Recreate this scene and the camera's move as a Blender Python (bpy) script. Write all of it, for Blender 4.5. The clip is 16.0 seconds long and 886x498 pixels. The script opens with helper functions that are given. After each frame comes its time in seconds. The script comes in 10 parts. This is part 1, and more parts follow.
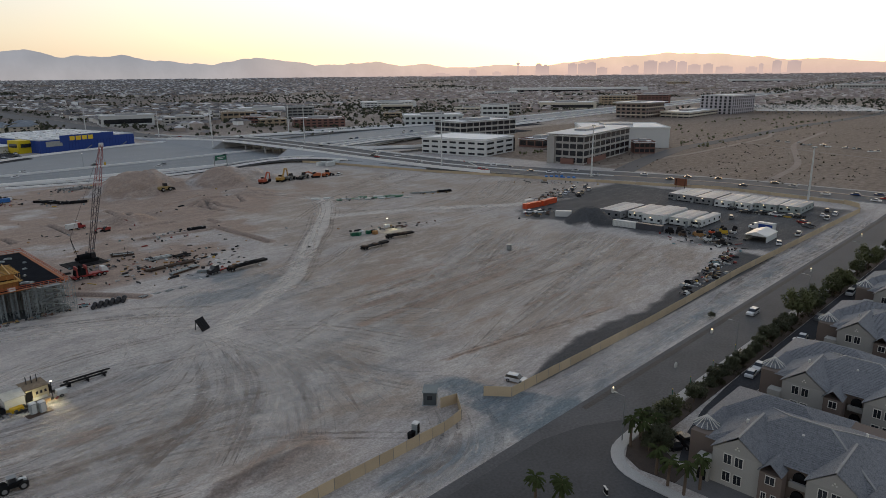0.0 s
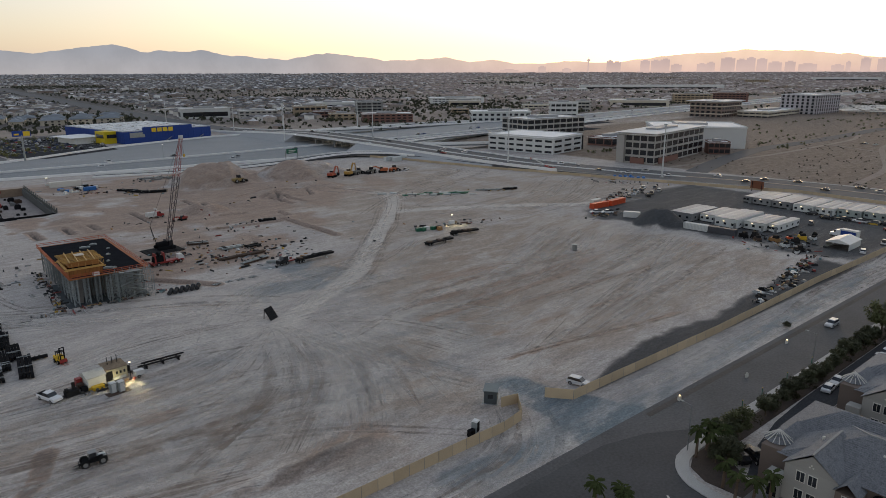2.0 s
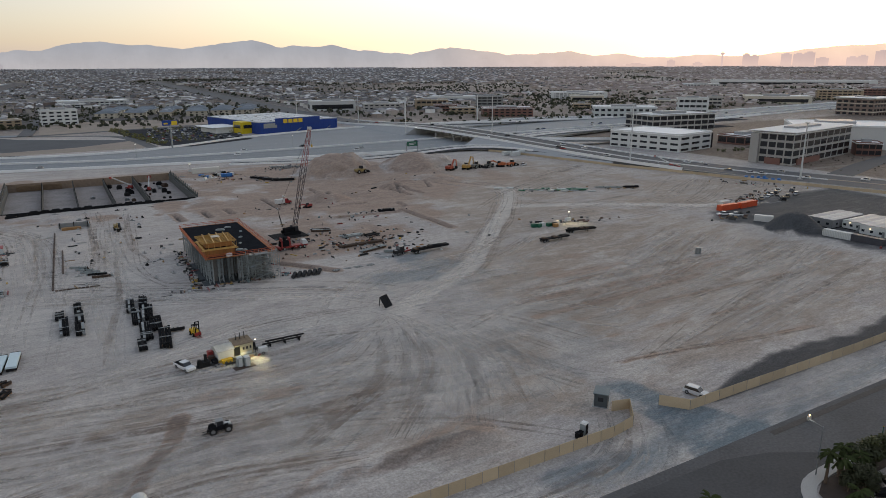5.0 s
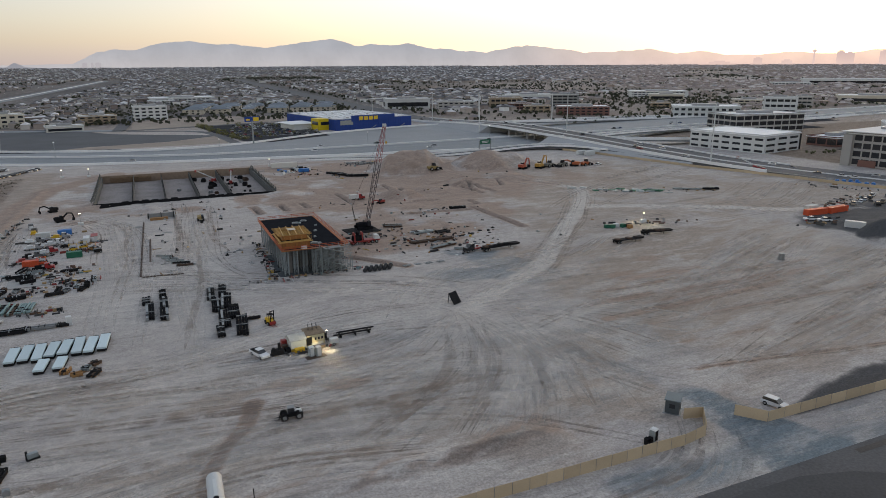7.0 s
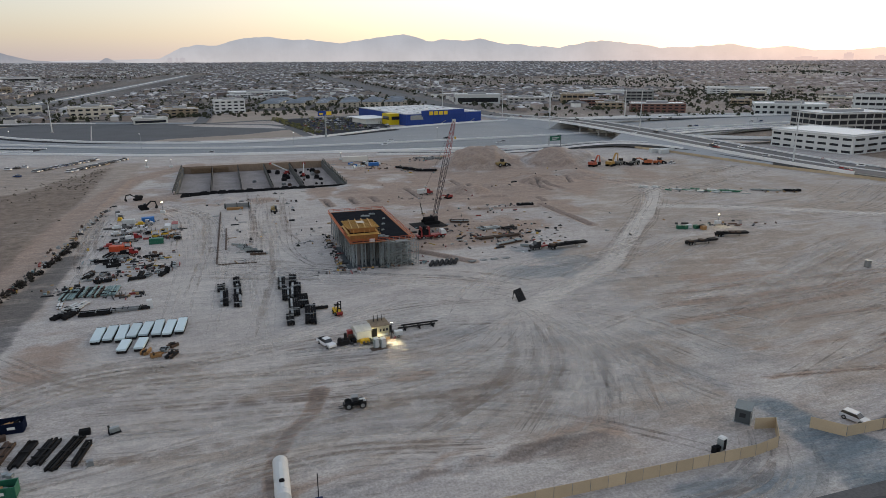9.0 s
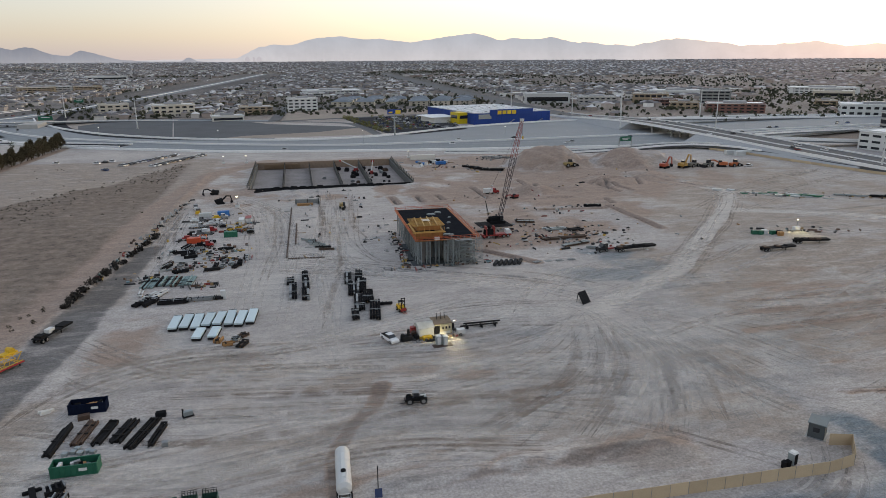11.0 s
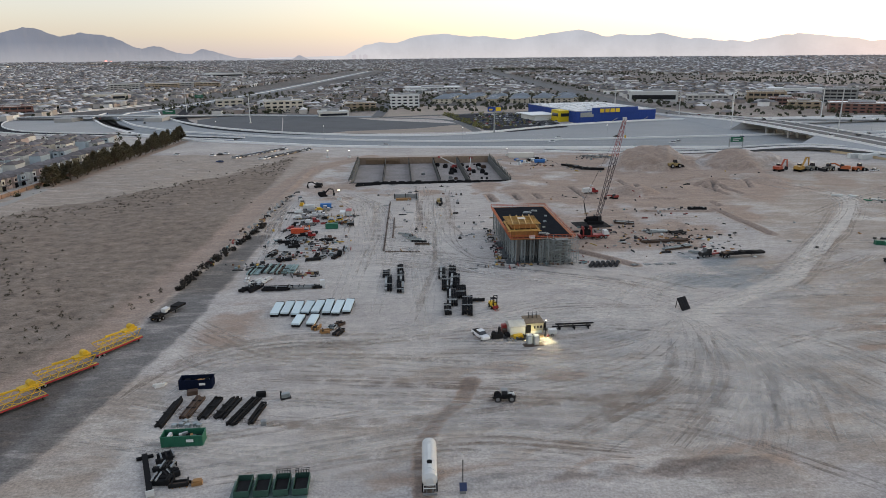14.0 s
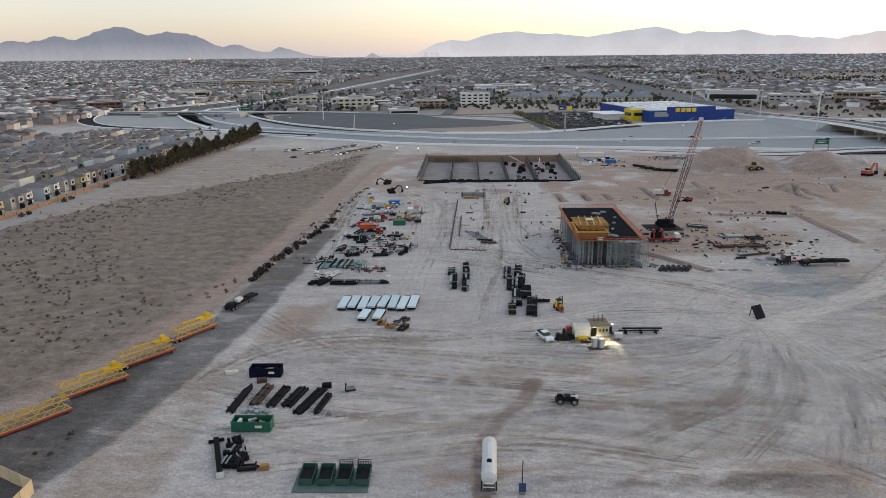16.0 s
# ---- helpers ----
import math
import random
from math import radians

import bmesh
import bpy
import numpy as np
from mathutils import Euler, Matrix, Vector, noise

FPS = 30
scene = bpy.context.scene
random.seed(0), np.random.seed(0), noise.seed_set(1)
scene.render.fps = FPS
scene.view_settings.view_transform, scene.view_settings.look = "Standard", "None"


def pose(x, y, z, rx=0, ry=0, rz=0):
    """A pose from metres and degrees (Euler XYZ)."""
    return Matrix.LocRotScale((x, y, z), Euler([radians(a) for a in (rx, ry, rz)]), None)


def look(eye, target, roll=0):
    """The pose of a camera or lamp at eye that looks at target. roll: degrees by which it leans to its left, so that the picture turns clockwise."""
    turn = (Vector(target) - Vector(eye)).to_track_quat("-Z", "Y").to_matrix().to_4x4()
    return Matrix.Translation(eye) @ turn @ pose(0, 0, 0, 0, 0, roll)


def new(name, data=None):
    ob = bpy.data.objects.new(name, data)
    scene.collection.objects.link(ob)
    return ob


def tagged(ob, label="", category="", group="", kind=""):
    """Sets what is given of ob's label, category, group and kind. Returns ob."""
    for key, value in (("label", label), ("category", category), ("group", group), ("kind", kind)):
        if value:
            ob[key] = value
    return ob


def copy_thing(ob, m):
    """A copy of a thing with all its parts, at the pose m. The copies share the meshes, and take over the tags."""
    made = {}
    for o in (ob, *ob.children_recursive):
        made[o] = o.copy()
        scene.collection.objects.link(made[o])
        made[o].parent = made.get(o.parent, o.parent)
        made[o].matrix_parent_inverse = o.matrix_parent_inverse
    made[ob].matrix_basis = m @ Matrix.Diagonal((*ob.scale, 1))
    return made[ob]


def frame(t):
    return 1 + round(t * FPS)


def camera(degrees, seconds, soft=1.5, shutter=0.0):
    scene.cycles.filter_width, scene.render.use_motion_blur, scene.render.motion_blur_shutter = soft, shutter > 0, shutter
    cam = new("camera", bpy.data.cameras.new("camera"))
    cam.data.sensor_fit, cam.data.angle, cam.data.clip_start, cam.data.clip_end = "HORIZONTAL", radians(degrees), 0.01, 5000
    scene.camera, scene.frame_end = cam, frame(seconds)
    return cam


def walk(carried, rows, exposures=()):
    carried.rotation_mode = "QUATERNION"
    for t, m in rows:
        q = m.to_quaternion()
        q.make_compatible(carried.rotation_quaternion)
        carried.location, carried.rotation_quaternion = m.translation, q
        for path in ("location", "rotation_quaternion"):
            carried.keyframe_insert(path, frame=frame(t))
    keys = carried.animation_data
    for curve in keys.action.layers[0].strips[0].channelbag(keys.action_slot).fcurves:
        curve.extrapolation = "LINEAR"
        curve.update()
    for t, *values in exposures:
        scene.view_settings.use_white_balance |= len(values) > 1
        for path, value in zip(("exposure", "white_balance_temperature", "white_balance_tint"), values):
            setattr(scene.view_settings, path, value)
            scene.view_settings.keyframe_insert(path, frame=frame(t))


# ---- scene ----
# The camera hovers and turns from north-east to north; x is east along the road, y is north.
PATH = [
    (0.0, (0.01, 0.00, 62.81), (68.810, 68.091, 37.705), -0.55),
    (0.5, (-0.18, -0.09, 62.94), (67.226, 69.358, 37.778), -0.48),
    (1.0, (-0.31, -0.06, 63.03), (65.457, 70.892, 37.724), -0.38),
    (1.5, (-0.30, 0.14, 63.10), (63.582, 72.737, 37.648), -0.27),
    (2.0, (-0.22, 0.37, 63.13), (61.616, 74.682, 37.543), -0.21),
    (2.5, (-0.09, 0.54, 63.16), (59.581, 76.570, 37.510), -0.19),
    (3.0, (-0.04, 0.62, 63.16), (57.377, 78.323, 37.363), -0.19),
    (3.5, (-0.09, 0.67, 63.18), (54.988, 80.003, 37.249), -0.19),
    (4.0, (-0.17, 0.68, 63.21), (52.531, 81.554, 37.100), -0.20),
    (6.5, (-0.39, 0.37, 62.97), (40.462, 87.734, 36.540), -0.28),
    (7.0, (-0.39, 0.43, 62.94), (38.206, 88.785, 36.428), -0.30),
    (7.5, (-0.41, 0.42, 62.96), (35.991, 89.666, 36.302), -0.32),
    (8.0, (-0.42, 0.36, 62.97), (33.745, 90.428, 36.136), -0.31),
    (8.5, (-0.49, 0.31, 63.02), (31.242, 91.224, 36.047), -0.26),
    (9.0, (-0.46, 0.18, 63.06), (28.919, 91.844, 35.958), -0.24),
    (11.5, (-0.43, -0.64, 63.35), (17.309, 93.932, 36.113), -0.41),
    (12.0, (-0.33, -0.81, 63.43), (15.103, 94.145, 36.122), -0.47),
    (12.5, (-0.25, -0.91, 63.49), (12.837, 94.368, 36.099), -0.51),
    (13.0, (-0.22, -0.88, 63.48), (10.524, 94.685, 36.052), -0.53),
    (13.5, (-0.20, -0.84, 63.41), (8.232, 94.937, 35.933), -0.53),
    (14.0, (-0.16, -0.88, 63.34), (5.868, 95.077, 35.846), -0.52),
    (14.5, (-0.13, -0.92, 63.34), (3.459, 95.136, 35.751), -0.52),
    (15.0, (-0.17, -0.98, 63.38), (0.931, 95.117, 35.726), -0.54),
    (15.5, (-0.17, -1.07, 63.49), (-1.524, 95.015, 35.817), -0.55),
    (16.0, (-0.13, -1.21, 63.59), (-3.894, 94.807, 35.890), -0.55),
]
cam = camera(66.66, 16.0, soft=0.75)
walk(cam, [(t, look(eye, target, roll)) for t, eye, target, roll in PATH],
     [(0.0, 0.06), (3.5, 0.18), (8.0, 0.44), (12.5, 0.68), (16.0, 0.78)])

# ---- light: dawn, the sun still behind the skyline in the east-north-east ----
SUN_TURN, SUN_UP = 65.0, 3.0
SUN_WAY = Vector((math.sin(radians(SUN_TURN)) * math.cos(radians(SUN_UP)), math.cos(radians(SUN_TURN)) * math.cos(radians(SUN_UP)), math.sin(radians(SUN_UP))))


def make_world():
    w = bpy.data.worlds.new("dawn_sky")
    scene.world = w
    w.use_nodes = True
    nt = w.node_tree
    nt.nodes.clear()
    N, L = nt.nodes.new, nt.links.new
    out = N("ShaderNodeOutputWorld")
    sky = N("ShaderNodeTexSky")
    sky.sky_type, sky.sun_disc = "NISHITA", False
    sky.sun_elevation, sky.sun_rotation = radians(SUN_UP), radians(SUN_TURN)
    sky.air_density, sky.dust_density = 1.0, 2.0
    b1 = N("ShaderNodeBackground")
    b1.inputs[1].default_value = 0.08
    L(sky.outputs[0], b1.inputs[0])
    # thin high veil lit by the dawn: pale at the horizon, blue-grey overhead, warm towards the sun
    tc = N("ShaderNodeTexCoord")
    nrm = N("ShaderNodeVectorMath"); nrm.operation = "NORMALIZE"
    L(tc.outputs["Generated"], nrm.inputs[0])
    sep = N("ShaderNodeSeparateXYZ")
    L(nrm.outputs[0], sep.inputs[0])
    ramp = N("ShaderNodeValToRGB")
    L(sep.outputs[2], ramp.inputs[0])
    els = ramp.color_ramp.elements
    els[0].position, els[0].color = 0.0, (0.70, 0.55, 0.47, 1)
    els[1].position, els[1].color = 1.0, (0.39, 0.44, 0.52, 1)
    for p, c in ((0.03, (0.77, 0.64, 0.48, 1)), (0.055, (0.77, 0.69, 0.56, 1)), (0.10, (0.745, 0.72, 0.68, 1)), (0.30, (0.56, 0.59, 0.65, 1))):
        e = els.new(p)
        e.color = c
    dot = N("ShaderNodeVectorMath"); dot.operation = "DOT_PRODUCT"
    L(nrm.outputs[0], dot.inputs[0])
    dot.inputs[1].default_value = SUN_WAY
    pos = N("ShaderNodeMath"); pos.operation = "MAXIMUM"; pos.inputs[1].default_value = 0
    L(dot.outputs["Value"], pos.inputs[0])
    b2 = N("ShaderNodeBackground")
    # the sky is dullest and bluest square to the dawn, and pales again opposite it
    side = N("ShaderNodeMapRange")
    side.inputs[1].default_value, side.inputs[2].default_value = -1.0, 1.0
    L(dot.outputs["Value"], side.inputs[0])
    dull = N("ShaderNodeValToRGB")
    dull.color_ramp.interpolation = "EASE"
    dull.color_ramp.elements[0].color, dull.color_ramp.elements[1].color = (0.86, 0.85, 0.88, 1), (1, 1, 1, 1)
    e = dull.color_ramp.elements.new(0.5)
    e.color = (0.50, 0.555, 0.65, 1)
    L(side.outputs[0], dull.inputs[0])
    veil = N("ShaderNodeVectorMath"); veil.operation = "MULTIPLY"
    L(ramp.outputs[0], veil.inputs[0]); L(dull.outputs[0], veil.inputs[1])
    b2.inputs[1].default_value = 1.0
    L(veil.outputs[0], b2.inputs[0])
    add = N("ShaderNodeAddShader")
    L(b1.outputs[0], add.inputs[0]); L(b2.outputs[0], add.inputs[1])
    last = add
    for power, col, strength in ((4.0, (1.0, 0.93, 0.8, 1), 0.42), (14.0, (1.0, 0.82, 0.24, 1), 0.5), (90.0, (1.0, 0.68, 0.2, 1), 0.4)):
        pw = N("ShaderNodeMath"); pw.operation = "POWER"; pw.inputs[1].default_value = power
        L(pos.outputs[0], pw.inputs[0])
        mu = N("ShaderNodeMath"); mu.operation = "MULTIPLY"; mu.inputs[1].default_value = strength
        L(pw.outputs[0], mu.inputs[0])
        b = N("ShaderNodeBackground")
        b.inputs[0].default_value = col
        L(mu.outputs[0], b.inputs[1])
        a = N("ShaderNodeAddShader")
        L(last.outputs[0], a.inputs[0]); L(b.outputs[0], a.inputs[1])
        last = a
    L(last.outputs[0], out.inputs[0])


make_world()
sun_data = bpy.data.lights.new("sun", "SUN")
sun_data.energy, sun_data.angle, sun_data.color = 0.35, radians(14), (1.0, 0.78, 0.6)
sun = new("sun", sun_data)
sun.rotation_euler = (-SUN_WAY).to_track_quat("-Z", "Y").to_euler()

# ---- materials ----
MATS = {}


def mat(name, col, rough=0.8, metal=0.0, vary=0.25, scale=0.6, fine=12.0, bump=0.15, tint=None, rand=0.12, spec=0.3):
    """A surface with two scales of tone, a little relief, and a slight difference from thing to thing."""
    if name in MATS:
        return MATS[name]
    m = bpy.data.materials.new(name)
    m.use_nodes = True
    nt = m.node_tree
    N, L = nt.nodes.new, nt.links.new
    p = nt.nodes["Principled BSDF"]
    geo = N("ShaderNodeNewGeometry")
    n1 = N("ShaderNodeTexNoise"); n1.inputs["Scale"].default_value = scale; n1.inputs["Detail"].default_value = 4
    n2 = N("ShaderNodeTexNoise"); n2.inputs["Scale"].default_value = fine; n2.inputs["Detail"].default_value = 3
    L(geo.outputs["Position"], n1.inputs["Vector"]); L(geo.outputs["Position"], n2.inputs["Vector"])
    info = N("ShaderNodeObjectInfo")
    s1 = N("ShaderNodeMath"); s1.operation = "ADD"
    L(n1.outputs[0], s1.inputs[0]); L(n2.outputs[0], s1.inputs[1])
    mr = N("ShaderNodeMapRange")
    mr.inputs[1].default_value, mr.inputs[2].default_value = 0.6, 1.4
    mr.inputs[3].default_value, mr.inputs[4].default_value = 1 - vary, 1 + vary
    L(s1.outputs[0], mr.inputs[0])
    mr2 = N("ShaderNodeMapRange")
    mr2.inputs[3].default_value, mr2.inputs[4].default_value = 1 - rand, 1 + rand
    L(info.outputs["Random"], mr2.inputs[0])
    mul = N("ShaderNodeMath"); mul.operation = "MULTIPLY"
    L(mr.outputs[0], mul.inputs[0]); L(mr2.outputs[0], mul.inputs[1])
    mix = N("ShaderNodeMix"); mix.data_type = "RGBA"
    mix.inputs[6].default_value = (*col, 1)
    mix.inputs[7].default_value = (*(tint or [c * 0.8 for c in col]), 1)
    L(n1.outputs[0], mix.inputs[0])
    sc = N("ShaderNodeVectorMath"); sc.operation = "SCALE"
    L(mix.outputs[2], sc.inputs[0]); L(mul.outputs[0], sc.inputs["Scale"])
    L(sc.outputs[0], p.inputs["Base Color"])
    p.inputs["Roughness"].default_value, p.inputs["Metallic"].default_value = rough, metal
    p.inputs["Specular IOR Level"].default_value = 0.0 if max(col) < 0.06 and rough > 0.5 else min(spec, 0.08) if max(col) < 0.06 and rough > 0.3 else spec
    if bump:
        b = N("ShaderNodeBump"); b.inputs["Strength"].default_value = bump; b.inputs["Distance"].default_value = 0.05
        L(n2.outputs[0], b.inputs["Height"]); L(b.outputs[0], p.inputs["Normal"])
    MATS[name] = m
    return m


def glow(name, col, strength):
    if name in MATS:
        return MATS[name]
    m = bpy.data.materials.new(name)
    m.use_nodes = True
    p = m.node_tree.nodes["Principled BSDF"]
    p.inputs["Base Color"].default_value = (*col, 1)
    p.inputs["Emission Color"].default_value = (*col, 1)
    p.inputs["Emission Strength"].default_value = strength
    MATS[name] = m
    return m


ASPHALT = mat("asphalt", (0.1, 0.1, 0.102), 0.85, vary=0.4, scale=0.09, fine=2.0)
ASPHALT_LOT = mat("asphalt_lot", (0.055, 0.055, 0.058), 0.9, vary=0.3, scale=0.08, fine=2.0)
CONCRETE = mat("concrete", (0.36, 0.35, 0.33), 0.85, vary=0.2, scale=0.3, fine=5.0)
FREEWAY = mat("freeway_concrete", (0.21, 0.225, 0.233), 0.8, vary=0.18, scale=0.05, fine=1.0)
BARRIER = mat("barrier_concrete", (0.80, 0.79, 0.77), 0.8, vary=0.08)
SCREEN = mat("fence_screen", (0.50, 0.39, 0.255), 0.8, vary=0.15, scale=0.4, rand=0.1)
STEEL_DARK = mat("dark_steel", (0.026, 0.025, 0.025), 0.6, 0.2, vary=0.4, scale=1.5)
STEEL_RUST = mat("rusty_steel", (0.075, 0.048, 0.034), 0.75, 0.2, vary=0.4, scale=1.5)
STEEL_GALV = mat("galvanised_steel", (0.30, 0.33, 0.33), 0.5, 0.5, vary=0.25)
STEEL_GREY = mat("grey_steel", (0.25, 0.26, 0.26), 0.5, 0.5, vary=0.25)
WHITE = mat("white_paint", (0.60, 0.60, 0.58), 0.5, vary=0.1)
WHITE_DULL = mat("weathered_white_panel", (0.55, 0.56, 0.54), 0.7, vary=0.15, scale=0.3)
ROOF_WHITE = mat("white_roof_membrane", (0.76, 0.76, 0.74), 0.7, vary=0.15, scale=0.1, fine=1.5)
ROOF_GREY = mat("grey_roof_sheet", (0.33, 0.33, 0.33), 0.6, vary=0.2, scale=0.3)
GLASS = mat("dark_glass", (0.02, 0.022, 0.026), 0.12, 0.0, vary=0.3, bump=0, spec=0.6)
TYRE = mat("black_rubber", (0.018, 0.018, 0.018), 0.9, vary=0.2)
RIM = mat("wheel_rim", (0.35, 0.35, 0.35), 0.45, 0.6)
TIMBER = mat("formwork_timber", (0.30, 0.16, 0.06), 0.75, vary=0.35, scale=0.8)
ORANGE = mat("orange_rail", (0.42, 0.095, 0.04), 0.7, vary=0.2)
RED = mat("red_paint", (0.27, 0.035, 0.03), 0.5, vary=0.15)
ORANGE_BOX = mat("orange_red_paint", (0.56, 0.085, 0.03), 0.5, vary=0.12)
YELLOW = mat("yellow_paint", (0.58, 0.36, 0.02), 0.55, vary=0.2)
BLUE = mat("blue_paint", (0.015, 0.05, 0.24), 0.55, vary=0.12, scale=0.1)
BLUE_TARP = mat("blue_tarp", (0.04, 0.16, 0.42), 0.6, vary=0.2)
GREEN = mat("green_paint", (0.02, 0.12, 0.07), 0.55, vary=0.25)
NAVY = mat("navy_paint", (0.01, 0.014, 0.03), 0.7, vary=0.25)
BLACK = mat("black_paint", (0.017, 0.017, 0.018), 0.7, vary=0.2)
BARK = mat("bark", (0.12, 0.085, 0.06), 0.9, vary=0.3)
LEAF = mat("leaf", (0.085, 0.09, 0.032), 0.7, vary=0.4, scale=1.2, rand=0.2)
LEAF_DARK = mat("dark_leaf", (0.058, 0.06, 0.028), 0.7, vary=0.4, scale=1.0, rand=0.2)
LEAF_PALM = mat("palm_leaf", (0.045, 0.055, 0.022), 0.65, vary=0.3, rand=0.15)
SCRUB = mat("dry_scrub", (0.075, 0.062, 0.042), 0.9, vary=0.4, scale=0.7)
STUCCO_CREAM = mat("cream_stucco", (0.58, 0.52, 0.42), 0.9, vary=0.1)
STUCCO_TAUPE = mat("taupe_stucco", (0.27, 0.21, 0.17), 0.9, vary=0.1)
STUCCO_GREY = mat("grey_stucco", (0.42, 0.41, 0.38), 0.9, vary=0.1)
BRICKRED = mat("red_brown_stucco", (0.19, 0.10, 0.08), 0.9, vary=0.15)
TAN = mat("tan_stucco", (0.36, 0.28, 0.19), 0.9, vary=0.12)
TILE = mat("roof_tile", (0.225, 0.23, 0.24), 0.85, vary=0.55, scale=1.6, fine=5.0, bump=0.5, tint=(0.12, 0.12, 0.125), rand=0.12)
TRIM = mat("pale_trim", (0.62, 0.59, 0.53), 0.8, vary=0.1)
LAMP_ON = glow("lamp_glow", (1.0, 0.88, 0.66), 2.2)
LAMP_WARM = glow("warm_lamp_glow", (1.0, 0.74, 0.4), 2.2)


class Geo:
    """Collects faces of boxes, bars, rods and prisms for one mesh."""

    def __init__(self):
        self.v, self.f = [], []

    def add(self, verts, faces):
        k = len(self.v)
        self.v += [tuple(p) for p in verts]
        self.f += [tuple(i + k for i in f) for f in faces]
        return self

    def box(self, c, s, turn=0.0, taper=1.0, lift=True):
        """A box on its base centre c, of size s; taper narrows the top."""
        x, y, z = c
        ca, sa = math.cos(radians(turn)), math.sin(radians(turn))
        out = []
        for dz, k in ((0, 1.0), (s[2], taper)):
            for dx, dy in ((-1, -1), (1, -1), (1, 1), (-1, 1)):
                px, py = dx * s[0] / 2 * k, dy * s[1] / 2 * k
                out.append((x + px * ca - py * sa, y + px * sa + py * ca, z + dz))
        return self.add(out, [(3, 2, 1, 0), (4, 5, 6, 7), (0, 1, 5, 4), (1, 2, 6, 5), (2, 3, 7, 6), (3, 0, 4, 7)])

    def bar(self, a, b, w, h=None):
        """A square bar between two points."""
        a, b = Vector(a), Vector(b)
        h = h or w
        d = (b - a).normalized()
        up = Vector((0, 0, 1)) if abs(d.z) < 0.95 else Vector((1, 0, 0))
        r = d.cross(up).normalized() * w / 2
        u = r.cross(d).normalized() * h / 2
        out = [p + i * r + j * u for p in (a, b) for i, j in ((-1, -1), (1, -1), (1, 1), (-1, 1))]
        return self.add(out, [(0, 1, 2, 3), (7, 6, 5, 4), (4, 5, 1, 0), (5, 6, 2, 1), (6, 7, 3, 2), (7, 4, 0, 3)])

    def rod(self, a, b, r0, r1=None, n=8):
        a, b = Vector(a), Vector(b)
        r1 = r0 if r1 is None else r1
        d = (b - a).normalized()
        up = Vector((0, 0, 1)) if abs(d.z) < 0.95 else Vector((1, 0, 0))
        r = d.cross(up).normalized()
        u = r.cross(d)
        out = [p + (r * math.cos(2 * math.pi * i / n) + u * math.sin(2 * math.pi * i / n)) * q for p, q in ((a, r0), (b, r1)) for i in range(n)]
        return self.add(out, [tuple(range(n - 1, -1, -1)), tuple(range(n, 2 * n))] + [(i, (i + 1) % n, n + (i + 1) % n, n + i) for i in range(n)])

    def prism(self, pts, z0, z1):
        n = len(pts)
        out = [(x, y, z) for z in (z0, z1) for x, y in pts]
        return self.add(out, [tuple(range(n - 1, -1, -1)), tuple(range(n, 2 * n))] + [(i, (i + 1) % n, n + (i + 1) % n, n + i) for i in range(n)])

    def profile(self, pts, a, b):
        """A side outline (y, z) drawn out along x from a to b."""
        n = len(pts)
        out = [(x, y, z) for x in (a, b) for y, z in pts]
        return self.add(out, [tuple(range(n)), tuple(range(2 * n - 1, n - 1, -1))] + [((i + 1) % n, i, n + i, n + (i + 1) % n) for i in range(n)])

    def mesh(self, name, material, smooth=False):
        me = bpy.data.meshes.new(name)
        me.from_pydata(self.v, [], self.f)
        me.materials.append(material)
        if smooth:
            me.shade_smooth()
        me.update()
        return me


def part(name, g, material, parent=None, label="", smooth=False):
    ob = new(name, g.mesh(name, material, smooth) if isinstance(g, Geo) else g)
    if parent is not None:
        ob.parent = parent
    if label:
        ob["label"] = label
    return ob


def thing(name, label, category, m=None, group="", kind=""):
    ob = tagged(new(name), label, category, group, kind)
    if m is not None:
        ob.matrix_basis = m
    return ob


def solid(name, g, material, label, category, m=None, group="", kind="", smooth=False):
    ob = tagged(new(name, g.mesh(name, material, smooth)), label, category, group, kind)
    if m is not None:
        ob.matrix_basis = m
    return ob


def at(x, y, turn=0.0, z=0.0):
    return pose(x, y, z, 0, 0, turn)

# ---- ground: one sheet from the building site to the horizon ----
RNG = np.random.default_rng(7)


def lattice(x, y, seed):
    xi, yi = np.floor(x).astype(np.int64), np.floor(y).astype(np.int64)
    fx, fy = x - xi, y - yi
    fx, fy = fx * fx * (3 - 2 * fx), fy * fy * (3 - 2 * fy)

    def h(a, b):
        n = (a * 374761393 + b * 668265263 + seed * 974711) & 0x7FFFFFFF
        n = ((n ^ (n >> 13)) * 1274126177) & 0x7FFFFFFF
        return ((n ^ (n >> 16)) & 0xFFFF) / 65535.0
    return (h(xi, yi) * (1 - fx) + h(xi + 1, yi) * fx) * (1 - fy) + (h(xi, yi + 1) * (1 - fx) + h(xi + 1, yi + 1) * fx) * fy


def fbm(x, y, size, seed, octaves=4):
    total, amp, norm = 0.0, 1.0, 0.0
    for k in range(octaves):
        total = total + amp * lattice(x / size * 2 ** k + 17 * k, y / size * 2 ** k + 31 * k, seed + k)
        norm += amp
        amp *= 0.5
    return total / norm


def near_line(x, y, pts):
    """Distance from every place to a line of points."""
    best = np.full(np.shape(x), 1e9)
    for (ax, ay), (bx, by) in zip(pts[:-1], pts[1:]):
        dx, dy = bx - ax, by - ay
        t = np.clip(((x - ax) * dx + (y - ay) * dy) / (dx * dx + dy * dy), 0, 1)
        best = np.minimum(best, np.hypot(x - ax - t * dx, y - ay - t * dy))
    return best


